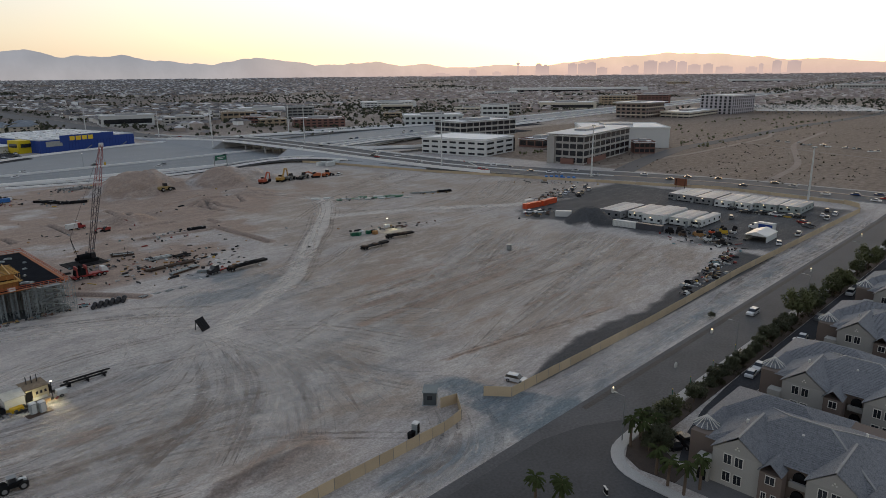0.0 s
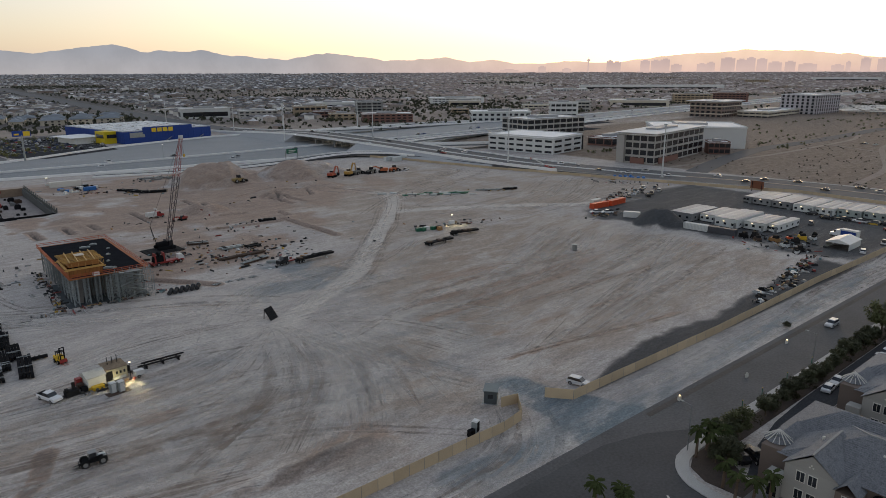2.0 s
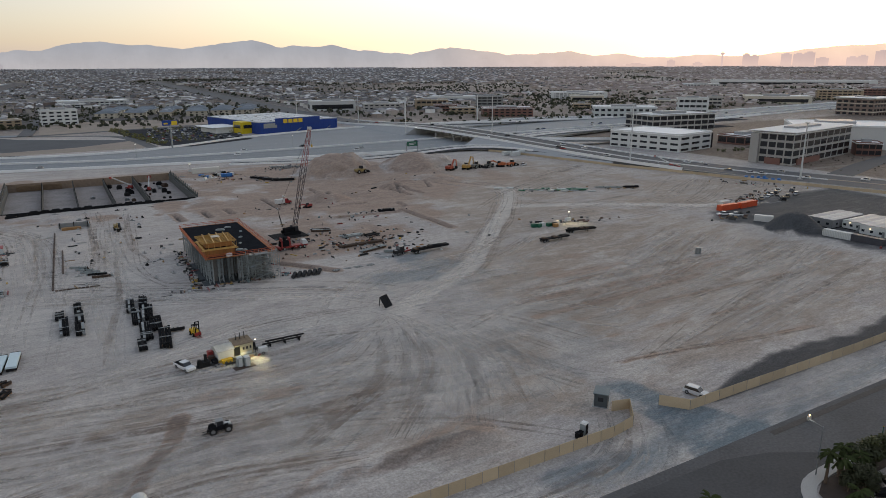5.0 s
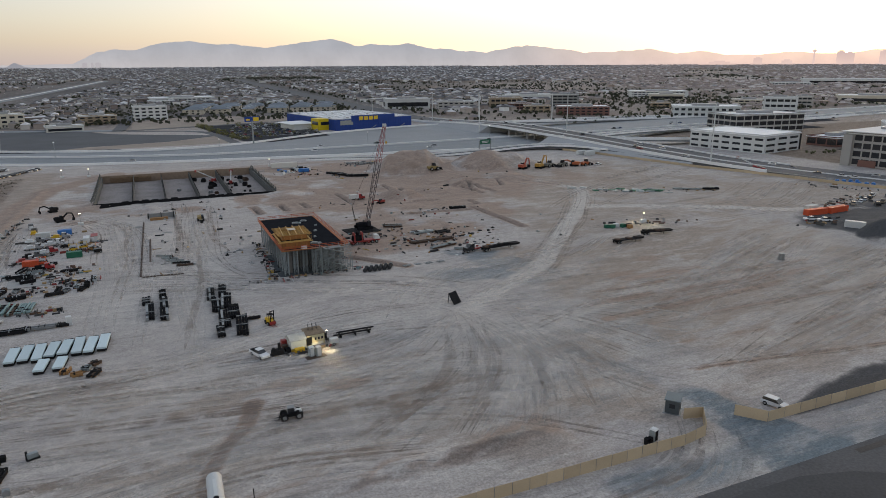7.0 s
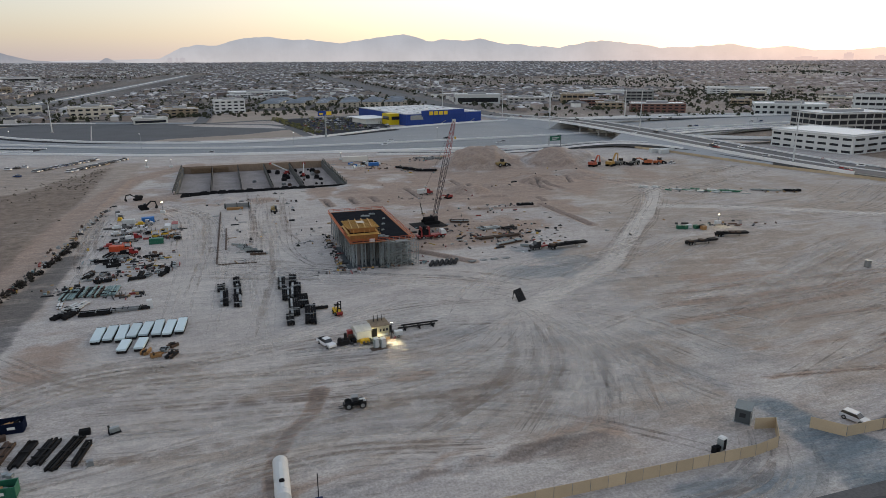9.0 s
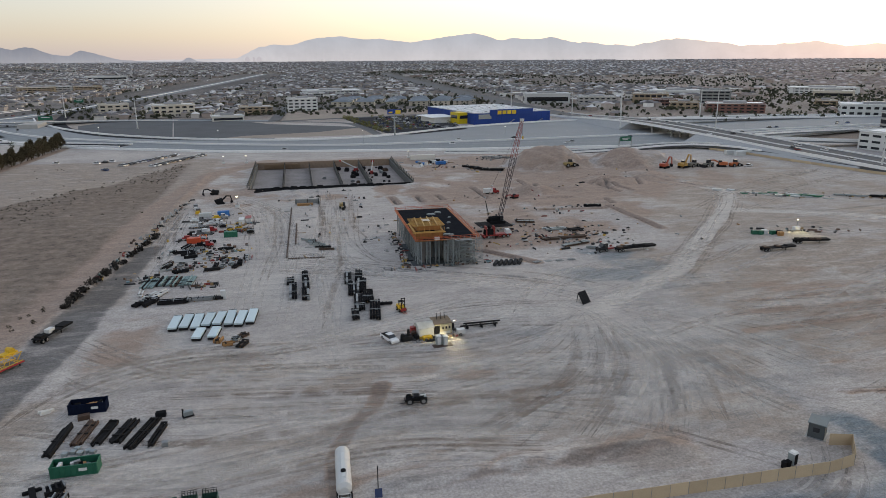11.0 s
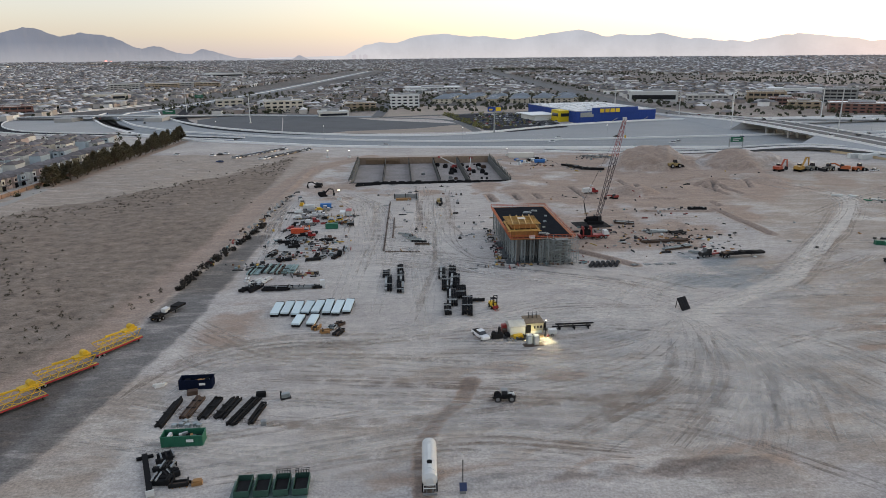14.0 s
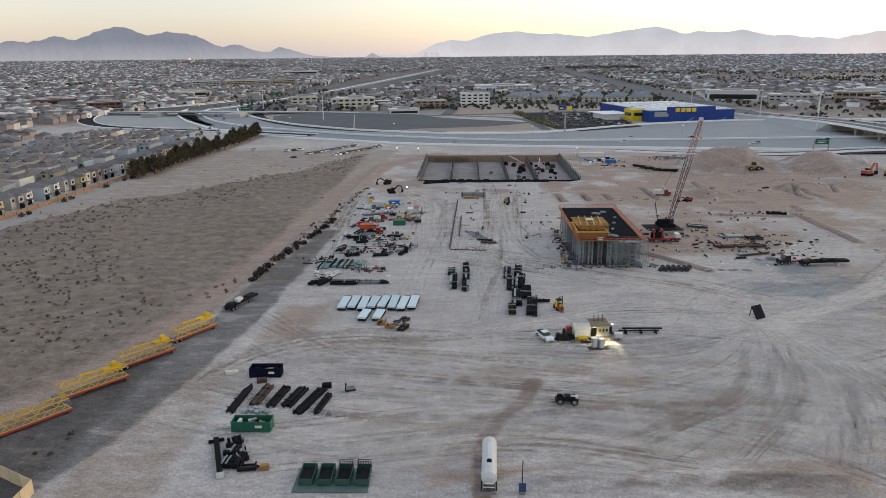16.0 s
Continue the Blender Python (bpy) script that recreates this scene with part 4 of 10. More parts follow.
    root = thing("car" if kind != "pickup" else "pickup_truck", label, "car" if kind != "pickup" else "pickup", m, group)
    col = PAINTS[paint]
    if kind == "sedan":
        L, wd, base = 4.6, 0.9, [(-2.3, 0.3), (-2.3, 0.75), (-2.1, 0.95), (-1.3, 1.0), (1.0, 0.95), (2.15, 0.78), (2.3, 0.6), (2.3, 0.3)]
        cab, top = [(-1.85, 0.98), (-1.1, 1.42), (0.35, 1.44), (1.15, 0.96)], [(-1.15, 1.40), (-1.05, 1.47), (0.3, 1.49), (0.42, 1.42)]
    elif kind == "pickup":
        L, wd, base = 5.7, 0.98, [(-2.85, 0.45), (-2.85, 1.1), (-0.75, 1.12), (1.2, 1.15), (2.7, 1.08), (2.85, 0.85), (2.85, 0.45)]
        cab, top = [(-0.85, 1.12), (-0.75, 1.78), (0.75, 1.8), (1.35, 1.14)], [(-0.78, 1.76), (-0.7, 1.85), (0.65, 1.87), (0.8, 1.78)]
    else:
        L, wd, base = 4.7, 0.94, [(-2.35, 0.35), (-2.35, 0.95), (-2.25, 1.1), (1.0, 1.1), (2.2, 0.98), (2.35, 0.75), (2.35, 0.35)]
        cab, top = [(-2.2, 1.08), (-1.85, 1.66), (0.4, 1.68), (1.2, 1.08)], [(-1.9, 1.63), (-1.8, 1.74), (0.3, 1.76), (0.5, 1.65)]
    part("body", hull(Geo(), base, wd, 0.06), col, root)
    part("glazing", hull(Geo(), cab, wd - 0.07, 0.16), GLASS, root, "dark tinted windows")
    part("roof", hull(Geo(), top, wd - 0.2, 0.05), col, root)
    if kind == "pickup":
        part("load_bed", Geo().box((-1.85, 0, 1.08), (1.85, 1.66, 0.06)), BLACK, root, "black bed floor")
    for sx in (-1, 1):
        for sy in (-1, 1):
            wheel(root, sx * L * 0.31, sy * (wd - 0.08), 0.35 if kind == "sedan" else 0.4)
    for sy in (-1, 1):
        part("headlight", Geo().box((L / 2 - 0.04, sy * 0.62, 0.66), (0.1, 0.36, 0.14)), TRIM, root, "clear headlight")
    return root


def far_car(paint, m, label, group):
    root = thing("car", label, "car", m, group)
    part("body", hull(Geo(), [(-2.3, 0.25), (-2.3, 0.9), (2.2, 0.85), (2.3, 0.25)], 0.92, 0.05), PAINTS[paint], root)
    part("glazing", hull(Geo(), [(-1.9, 0.88), (-1.3, 1.5), (0.4, 1.5), (1.1, 0.86)], 0.85, 0.15), GLASS, root)
    part("roof", Geo().box((-0.45, 0, 1.49), (1.7, 1.3, 0.05)), PAINTS[paint], root)
    return root


def flatbed(m, label, length=14.0, loads=0, material=None):
    root = thing("flatbed_trailer", label, "trailer", m)
    material = material or STEEL_DARK
    part("deck", Geo().box((0, 0, 1.1), (length, 2.4, 0.22)).box((length / 2 - 1.6, 0, 1.32), (3.2, 2.4, 0.3)), material, root)
    g = Geo()
    for y in (-0.5, 0.5):
        g.bar((-length / 2, y, 0.95), (length / 2, y, 0.95), 0.18, 0.35)
    part("chassis", g, STEEL_DARK, root)
    for x in (-length / 2 + 0.9, -length / 2 + 2.2):
        for y in (-1.0, 1.0):
            wheel(root, x, y, 0.5, 0.5)
    for y in (-0.7, 0.7):
        part("landing_leg", Geo().box((length / 2 - 3.6, y, 0), (0.18, 0.18, 1.0)), STEEL_DARK, root)
    for k in range(loads):
        x = -length / 2 + 1.5 + k * (length - 3) / max(1, loads)
        part("load", Geo().box((x, 0, 1.33), (1.6, 1.9, random.uniform(0.25, 0.6))), random.choice([STEEL_DARK, BLACK, STEEL_RUST]), root)
    return root


def truck_cab(root, x, paint):
    part("cab", hull(Geo(), [(x - 1.2, 0.7), (x - 1.2, 2.9), (x + 0.5, 2.9), (x + 0.9, 1.9), (x + 2.2, 1.7), (x + 2.3, 0.7)], 1.15, 0.1), PAINTS[paint], root)
    part("windscreen", hull(Geo(), [(x + 0.1, 2.0), (x + 0.15, 2.7), (x + 0.62, 2.68), (x + 0.92, 1.98)], 1.1, 0.0), GLASS, root)
    for xx in (x - 0.8, x + 1.6):
        for y in (-1.0, 1.0):
            wheel(root, xx, y, 0.5, 0.35)


def excavator(m, label, paint, size=1.35, reach=1.0):
    root = thing("excavator", label, "excavator", m @ Matrix.Scale(size, 4))
    for y in (-1.2, 1.2):
        part("track", hull(Geo(), [(-2.0, 0.25), (-1.7, 0), (1.7, 0), (2.0, 0.25), (2.0, 0.7), (1.7, 0.95), (-1.7, 0.95), (-2.0, 0.7)], 0.3).add([], []), TYRE, root).matrix_basis = pose(0, y, 0)
    part("upper_body", hull(Geo(), [(-2.4, 1.0), (-2.5, 2.2), (-0.6, 2.4), (1.2, 2.0), (1.2, 1.0)], 1.35, 0.05), paint, root)
    part("cab", hull(Geo(), [(0.0, 1.1), (0.0, 3.0), (1.1, 3.0), (1.5, 2.2), (1.5, 1.1)], 0.55).add([], []), GLASS, root, "glazed operator cab").matrix_basis = pose(0, 0.75, 0)
    part("boom", Geo().bar((1.1, -0.2, 1.9), (3.4, -0.2, 4.9 * reach), 0.5, 0.6).bar((3.3, -0.2, 4.8 * reach), (5.4, -0.2, 4.4 * reach), 0.45, 0.5), paint, root)
    part("stick", Geo().bar((5.3, -0.2, 4.5 * reach), (5.9, -0.2, 1.4), 0.35, 0.45), paint, root)
    part("bucket", hull(Geo(), [(5.2, 0.2), (5.5, 1.5), (6.2, 1.4), (6.3, 0.5), (5.8, 0.0)], 0.6), STEEL_DARK, root, "dark steel bucket")
    return root


def loader(m, label, paint):
    root = thing("wheel_loader", label, "loader", m @ Matrix.Scale(1.25, 4))
    part("rear_body", hull(Geo(), [(-3.2, 0.9), (-3.2, 2.0), (-1.0, 2.3), (0.3, 2.2), (0.3, 0.8)], 1.1, 0.08), paint, root)
    part("cab", hull(Geo(), [(-0.9, 2.2), (-0.8, 3.5), (0.5, 3.5), (0.7, 2.1)], 0.75, 0.06), GLASS, root)
    part("front_frame", Geo().box((1.4, 0, 0.8), (1.8, 1.2, 1.1)), paint, root)
    part("lift_arm", Geo().bar((1.2, 0.6, 1.9), (3.2, 0.6, 0.7), 0.25, 0.35).bar((1.2, -0.6, 1.9), (3.2, -0.6, 0.7), 0.25, 0.35), paint, root)
    part("bucket", hull(Geo(), [(3.0, 0.1), (3.0, 1.2), (3.6, 1.2), (4.2, 0.1)], 1.45), STEEL_DARK, root)
    for x in (-1.9, 1.6):
        for y in (-1.1, 1.1):
            wheel(root, x, y, 0.85, 0.6)
    return root


def telehandler(m, label, paint):
    """A rough-terrain forklift tractor with a glazed cab."""
    root = thing("rough_terrain_forklift", label, "forklift", m)
    part("chassis", hull(Geo(), [(-2.4, 0.6), (-2.4, 1.25), (-1.2, 1.45), (1.9, 1.25), (2.2, 0.7)], 0.75, 0.05), paint, root)
    part("engine_cover", hull(Geo(), [(-2.3, 1.3), (-2.1, 1.75), (-0.9, 1.8), (-0.7, 1.4)], 0.45, 0.06), WHITE_DULL, root, "pale engine cover")
    part("cab_frame", Geo().box((0.1, 0, 2.55), (1.5, 1.4, 0.12)).bar((-0.6, 0.62, 1.3), (-0.55, 0.62, 2.6), 0.1).bar((-0.6, -0.62, 1.3), (-0.55, -0.62, 2.6), 0.1).bar((0.8, 0.62, 1.2), (0.72, 0.62, 2.6), 0.1).bar((0.8, -0.62, 1.2), (0.72, -0.62, 2.6), 0.1), STEEL_GREY, root)
    part("cab_glass", Geo().box((0.1, 0, 1.35), (1.3, 1.22, 1.15), 0, 0.94), GLASS, root)
    part("boom", Geo().bar((-1.6, 0.75, 1.75), (2.6, 0.75, 0.95), 0.3, 0.35), BLACK, root)
    part("fork", Geo().bar((2.6, 0.5, 0.3), (3.7, 0.5, 0.25), 0.14, 0.08).bar((2.6, -0.5, 0.3), (3.7, -0.5, 0.25), 0.14, 0.08).box((2.55, 0, 0.25), (0.12, 1.3, 0.9)), STEEL_DARK, root)
    for x in (-1.5, 1.55):
        for y in (-1.05, 1.05):
            wheel(root, x, y, 0.78, 0.55)
    return root


def mast_forklift(m, label):
    root = thing("forklift", label, "forklift", m)
    part("body", hull(Geo(), [(-1.7, 0.5), (-1.8, 1.5), (-0.2, 1.6), (0.4, 1.1), (1.1, 1.1), (1.1, 0.5)], 0.8, 0.05), YELLOW, root)
    part("cage", Geo().bar((-0.6, 0.6, 1.5), (-0.5, 0.6, 2.7), 0.1).bar((-0.6, -0.6, 1.5), (-0.5, -0.6, 2.7), 0.1).bar((0.8, 0.6, 1.1), (0.6, 0.6, 2.7), 0.1).bar((0.8, -0.6, 1.1), (0.6, -0.6, 2.7), 0.1).box((0, 0, 2.65), (1.4, 1.4, 0.1)), STEEL_DARK, root)
    part("mast", Geo().box((1.35, 0.45, 0.1), (0.22, 0.18, 3.9)).box((1.35, -0.45, 0.1), (0.22, 0.18, 3.9)).box((1.35, 0, 3.8), (0.22, 1.1, 0.16)).box((1.35, 0, 2.0), (0.18, 0.9, 0.16)), BLACK, root)
    part("carriage", Geo().box((1.55, 0, 0.4), (0.14, 1.5, 0.8)), RED, root)
    for y in (-0.35, 0.35):
        part("fork", Geo().box((2.3, y, 0.2), (1.4, 0.16, 0.08)), RED, root)
    for x in (-1.1, 0.7):
        for y in (-0.8, 0.8):
            wheel(root, x, y, 0.5, 0.4)
    return root


def boom_lift(m, label, paint=None):
    root = thing("boom_lift", label, "boom lift", m)
    paint = paint or RED
    part("chassis", Geo().box((0, 0, 0.5), (3.6, 2.0, 0.7)), paint, root)
    part("turret", Geo().box((-0.6, 0, 1.2), (2.2, 1.6, 1.0)), paint, root)
    part("arm", Geo().bar((-1.0, 0, 2.2), (9.5, 0, 6.5), 0.4, 0.5), WHITE_DULL, root)
    part("basket", Geo().box((9.9, 0, 5.8), (0.9, 1.8, 0.1)).box((9.5, 0, 5.9), (0.08, 1.8, 1.0)).box((10.3, 0, 5.9), (0.08, 1.8, 1.0)), paint, root)
    for x in (-1.3, 1.3):
        for y in (-1.0, 1.0):
            wheel(root, x, y, 0.55, 0.4)
    return root

# ---- the excavation ----
def excavation():
    x0, y0, x1, y1, d = PIT
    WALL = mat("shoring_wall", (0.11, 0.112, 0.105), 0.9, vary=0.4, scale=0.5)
    solid("pit_floor", Geo().box(((x0 + x1) / 2, (y0 + y1) / 2, -d - 0.3), (x1 - x0 + 2, y1 - y0 + 2, 0.3)), mat("pit_slab", (0.31, 0.265, 0.235), 0.9, vary=0.4, scale=0.12, fine=1.2, tint=(0.24, 0.215, 0.205)), "grey concrete slab of a sunken basement", "pit floor", kind="structure")
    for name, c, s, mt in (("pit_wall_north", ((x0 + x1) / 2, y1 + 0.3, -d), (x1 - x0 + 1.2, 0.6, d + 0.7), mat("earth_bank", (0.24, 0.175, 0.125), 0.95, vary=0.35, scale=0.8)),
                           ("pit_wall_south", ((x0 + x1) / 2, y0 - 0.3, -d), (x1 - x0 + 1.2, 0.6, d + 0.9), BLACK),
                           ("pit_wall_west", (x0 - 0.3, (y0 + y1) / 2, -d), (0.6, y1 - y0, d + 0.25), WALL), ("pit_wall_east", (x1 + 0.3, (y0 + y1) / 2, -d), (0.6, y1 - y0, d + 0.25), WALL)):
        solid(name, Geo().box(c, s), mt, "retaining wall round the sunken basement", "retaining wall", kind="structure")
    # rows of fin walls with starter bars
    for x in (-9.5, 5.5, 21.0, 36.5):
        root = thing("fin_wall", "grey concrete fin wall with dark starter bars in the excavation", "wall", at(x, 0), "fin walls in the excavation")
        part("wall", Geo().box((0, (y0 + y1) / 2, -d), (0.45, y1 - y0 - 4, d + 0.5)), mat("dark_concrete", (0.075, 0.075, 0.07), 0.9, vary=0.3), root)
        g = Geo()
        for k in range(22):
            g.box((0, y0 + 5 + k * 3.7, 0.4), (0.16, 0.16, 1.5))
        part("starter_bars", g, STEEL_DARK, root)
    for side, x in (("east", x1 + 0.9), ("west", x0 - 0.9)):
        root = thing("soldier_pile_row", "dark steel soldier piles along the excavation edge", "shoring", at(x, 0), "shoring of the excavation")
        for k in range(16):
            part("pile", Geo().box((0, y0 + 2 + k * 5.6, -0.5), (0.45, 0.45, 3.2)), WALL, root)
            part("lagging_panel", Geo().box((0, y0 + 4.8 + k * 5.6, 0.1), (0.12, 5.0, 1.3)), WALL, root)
        part("rail", Geo().box((0, (y0 + y1) / 2, 0.9), (0.12, y1 - y0, 0.12)), STEEL_GREY, root)
    # black sheeting folded over the southern edge
    sheet = thing("plastic_sheeting", "black plastic sheeting folded along the pit edge", "sheeting")
    for k in range(15):
        g = Geo().box((x0 + 5 + k * 4.3, y0 - 1.2 + random.uniform(-0.5, 0.5) - (k < 3) * (3 - k) * 1.4, 0), (4.6, 2.2, random.uniform(1.0, 1.7)), random.uniform(-8, 8) + (k < 3) * 16, 0.6)
        part("fold", g, BLACK, sheet)
    paints = [STEEL_DARK, STEEL_RUST, STEEL_DARK, STEEL_DARK, STEEL_GREY, BLACK, BLACK]
    for k in range(34):
        x, y = (random.uniform(18, 52) if k > 8 else random.uniform(-20, 52)), random.uniform(372, 426)
        if min(abs(x - q) for q in (-9.5, 5.5, 21.0, 36.5)) < 1.5:
            continue
        s = random.uniform(0.8, 2.4)
        solid("material_crate", Geo().box((0, 0, 0), (s * 1.3, s, s * 0.7)).box((0, 0, s * 0.7), (s * 0.9, s * 0.7, s * 0.25)), random.choice(paints), "small crate of building material on the slab", "crate", at(x, y, random.uniform(0, 90), -d), "crates on the slab")
    boom_lift(at(33, 415, 150, -d), "red boom lift standing in the excavation")
    boom_lift(at(42, 404, 80, -d), "red boom lift standing in the excavation")
    g = Geo()
    for k in range(8):
        g.rod((x0 + 4, y1 - 1.0 - k * 0.05, -d + 0.4 + k * 0.4), (x0 + 26, y1 - 1.0 - k * 0.05, -d + 0.4 + k * 0.4), 0.2, n=6)
    solid("lagging_boards", g, mat("lagging_timber", (0.21, 0.14, 0.085), 0.9, vary=0.3), "brown timber lagging along the earth bank", "lagging")


excavation()


# ---- the concrete deck on shoring ----
def deck_building():
    X0, Y0, X1, Y1, Z = 34.6, 201.5, 53.4, 246.0, 8.3
    solid("blinding_slab", Geo().box(((X0 + X1) / 2 - 0.6, (Y0 + Y1) / 2, -0.2), (X1 - X0 + 2.6, Y1 - Y0 + 1, 0.32)), mat("wet_concrete", (0.06, 0.07, 0.074), 0.7, vary=0.4, scale=0.4), "damp grey base slab under the shoring", "slab", kind="structure")
    root = thing("concrete_deck", "dark formed concrete deck with orange edge rails on shoring towers", "building deck")
    part("slab", Geo().box(((X0 + X1) / 2, (Y0 + Y1) / 2, Z - 0.45), (X1 - X0, Y1 - Y0, 0.45)), mat("form_ply_black", (0.020, 0.021, 0.024), 0.75, vary=0.35, scale=0.4), root, "black film-faced deck")
    for y in np.arange(Y0 + 0.6, Y1, 2.2):
        part("joist", Geo().box(((X0 + X1) / 2, y, Z - 0.75), (X1 - X0 + 1.6, 0.2, 0.3)), TIMBER, root)
    # edge platform and rails
    g, r = Geo(), Geo()
    for (ax, ay), (bx, by) in (((X0 - 0.9, Y0 - 0.9), (X1 + 0.9, Y0 - 0.9)), ((X1 + 0.9, Y0 - 0.9), (X1 + 0.9, Y1 + 0.9)), ((X1 + 0.9, Y1 + 0.9), (X0 - 0.9, Y1 + 0.9)), ((X0 - 0.9, Y1 + 0.9), (X0 - 0.9, Y0 - 0.9))):
        n = int(math.hypot(bx - ax, by - ay) / 2.0)
        for k in range(n):
            x, y = ax + (bx - ax) * k / n, ay + (by - ay) * k / n
            r.box((x, y, Z - 0.1), (0.07, 0.07, 1.15))
        for z in (Z + 0.5, Z + 1.0):
            r.bar((ax, ay, z), (bx, by, z), 0.07, 0.13)
    for c, s in ((((X0 + X1) / 2, Y0 - 0.5, Z - 0.2), (X1 - X0 + 2, 1.0, 0.1)), (((X0 + X1) / 2, Y1 + 0.5, Z - 0.2), (X1 - X0 + 2, 1.0, 0.1)), ((X0 - 0.5, (Y0 + Y1) / 2, Z - 0.2), (1.0, Y1 - Y0, 0.1)), ((X1 + 0.5, (Y0 + Y1) / 2, Z - 0.2), (1.0, Y1 - Y0, 0.1))):
        g.box(c, s)
    part("edge_platform", g, mat("edge_ply", (0.33, 0.12, 0.05), 0.8, vary=0.35), root)
    part("edge_rail", r, ORANGE, root, "orange guard rails")
    # shoring towers, braced frames
    t = Geo()
    for sx in (-0.6, 0.6):
        for sy in (-0.6, 0.6):
            t.box((sx, sy, 0.1), (0.15, 0.15, Z - 0.85))
    z = 0.3
    while z < Z - 2.0:
        for a, b in (((-0.6, -0.6), (0.6, -0.6)), ((0.6, 0.6), (-0.6, 0.6)), ((0.6, -0.6), (0.6, 0.6)), ((-0.6, 0.6), (-0.6, -0.6))):
            t.bar((*a, z), (*b, z + 1.6), 0.06)
            t.bar((*a, z + 1.6), (*b, z + 1.6), 0.08)
            t.bar((*a, z + 0.8), (*b, z + 0.8), 0.08)
        z += 1.6
    tm = t.mesh("shoring_tower", mat("shoring_steel", (0.24, 0.265, 0.27), 0.6, 0.1, vary=0.3, rand=0.3))
    for x in np.arange(X0 + 0.5, X1, 2.9):
        for y in np.arange(Y0 + 0.9, Y1, 4.3):
            o = new("shoring_tower", tm)
            o.parent = root
            o.matrix_basis = at(x, y)
    COL = mat("column_form", (0.17, 0.16, 0.15), 0.85, vary=0.3)
    cm = Geo().box((0, 0, 0), (0.9, 0.9, Z - 0.6)).mesh("column", COL)
    for x in (X0 + 2.1, X0 + 9.3, X0 + 16.6):
        for y in (Y0 + 2.8, Y0 + 12, Y0 + 21, Y0 + 30, Y0 + 39):
            o = new("column", cm)
            o.parent = root
            o.matrix_basis = at(x, y)
    part("inner_wall", Geo().box((X0 + 8, Y0 + 8, 0), (9, 0.4, Z - 0.6)), COL, root)
    # stair scaffold at the south-eastern corner
    sc = thing("stair_scaffold", "galvanised stair scaffold beside the deck", "scaffold", at(X1 - 4.2, Y0 - 2.4))
    xs_ = (-6.0, -4.0, -2.0, 0.0, 2.0, 4.0, 5.6)
    for sx in xs_:
        for sy in (-1.1, 1.1):
            part("standard", Geo().box((sx, sy, 0), (0.11, 0.11, Z + 0.9 - (abs(sx) > 5) * 2.0)), STEEL_GALV, sc)
    for k in range(4):
        z = k * 2.1
        a, b = ((-3.2, 3.4) if k % 2 == 0 else (3.4, -3.2))
        part("stair_flight", Geo().bar((a, 0, z), (b, 0, z + 2.1), 0.9, 0.12), STEEL_GALV, sc)
        g = Geo()
        for sy in (-1.1, 1.1):
            g.bar((-6.0, sy, z + 2.0), (5.6, sy, z + 2.0), 0.09).bar((-6.0, sy, z + 1.0), (5.6, sy, z + 1.0), 0.07)
            for p_, q_ in zip(xs_[:-1], xs_[1:]):
                g.bar((p_, sy, z), (q_, sy, z + 2.0), 0.06)
        part("ledger", g, STEEL_GALV, sc)
        part("platform", Geo().box((0.5, 0, z + 1.9), (4.0, 1.9, 0.06)), STEEL_GREY, sc)
    # timber core formwork on the deck
    cx0, cx1, cy0, cy1 = 34.2, 42.4, 202.4, 213.6
    PLY = mat("core_ply", (0.34, 0.145, 0.042), 0.75, vary=0.4, scale=0.8)
    BEAM = mat("yellow_beam", (0.50, 0.30, 0.09), 0.7, vary=0.25)
    core = thing("core_formwork", "ochre timber wall formwork standing on the deck", "formwork")
    for c, q in ((((cx0 + cx1) / 2, cy0, Z + 0.02), (cx1 - cx0, 0.3, 2.0)), (((cx0 + cx1) / 2, cy1, Z + 0.02), (cx1 - cx0, 0.3, 2.0)), ((cx0, (cy0 + cy1) / 2, Z + 0.02), (0.3, cy1 - cy0 - 0.3, 2.0)), ((cx1, (cy0 + cy1) / 2, Z + 0.02), (0.3, cy1 - cy0 - 0.3, 2.0))):
        part("form_panel", Geo().box(c, q), PLY, core)
    for x in np.arange(cx0, cx1 + 0.1, 1.0):
        part("stiffener", Geo().box((x, cy0 - 0.25, Z + 0.05), (0.16, 0.2, 2.1)), mat("core_stud", (0.25, 0.11, 0.035), 0.8, vary=0.3), core)
    for y in np.arange(cy0, cy1 + 0.1, 1.2):
        part("stiffener", Geo().box((cx1 + 0.25, y, Z + 0.05), (0.2, 0.16, 2.1)), mat("core_stud", (0.25, 0.11, 0.035), 0.8, vary=0.3), core)
    for z, over in ((2.05, 1.2), (2.35, 0.6)):
        part("waling", Geo().box(((cx0 + cx1) / 2, cy0 - 0.5, Z + z), (cx1 - cx0 + over * 2, 0.3, 0.22)).box(((cx0 + cx1) / 2, cy1 + 0.5, Z + z), (cx1 - cx0 + over * 2, 0.3, 0.22)).box((cx1 + 0.5, (cy0 + cy1) / 2, Z + z), (0.3, cy1 - cy0 + over * 2, 0.22)).box((cx0 - 0.5, (cy0 + cy1) / 2, Z + z), (0.3, cy1 - cy0 + over * 2, 0.22)), BEAM, core)
    # upper lift stands on the walings, set back a little
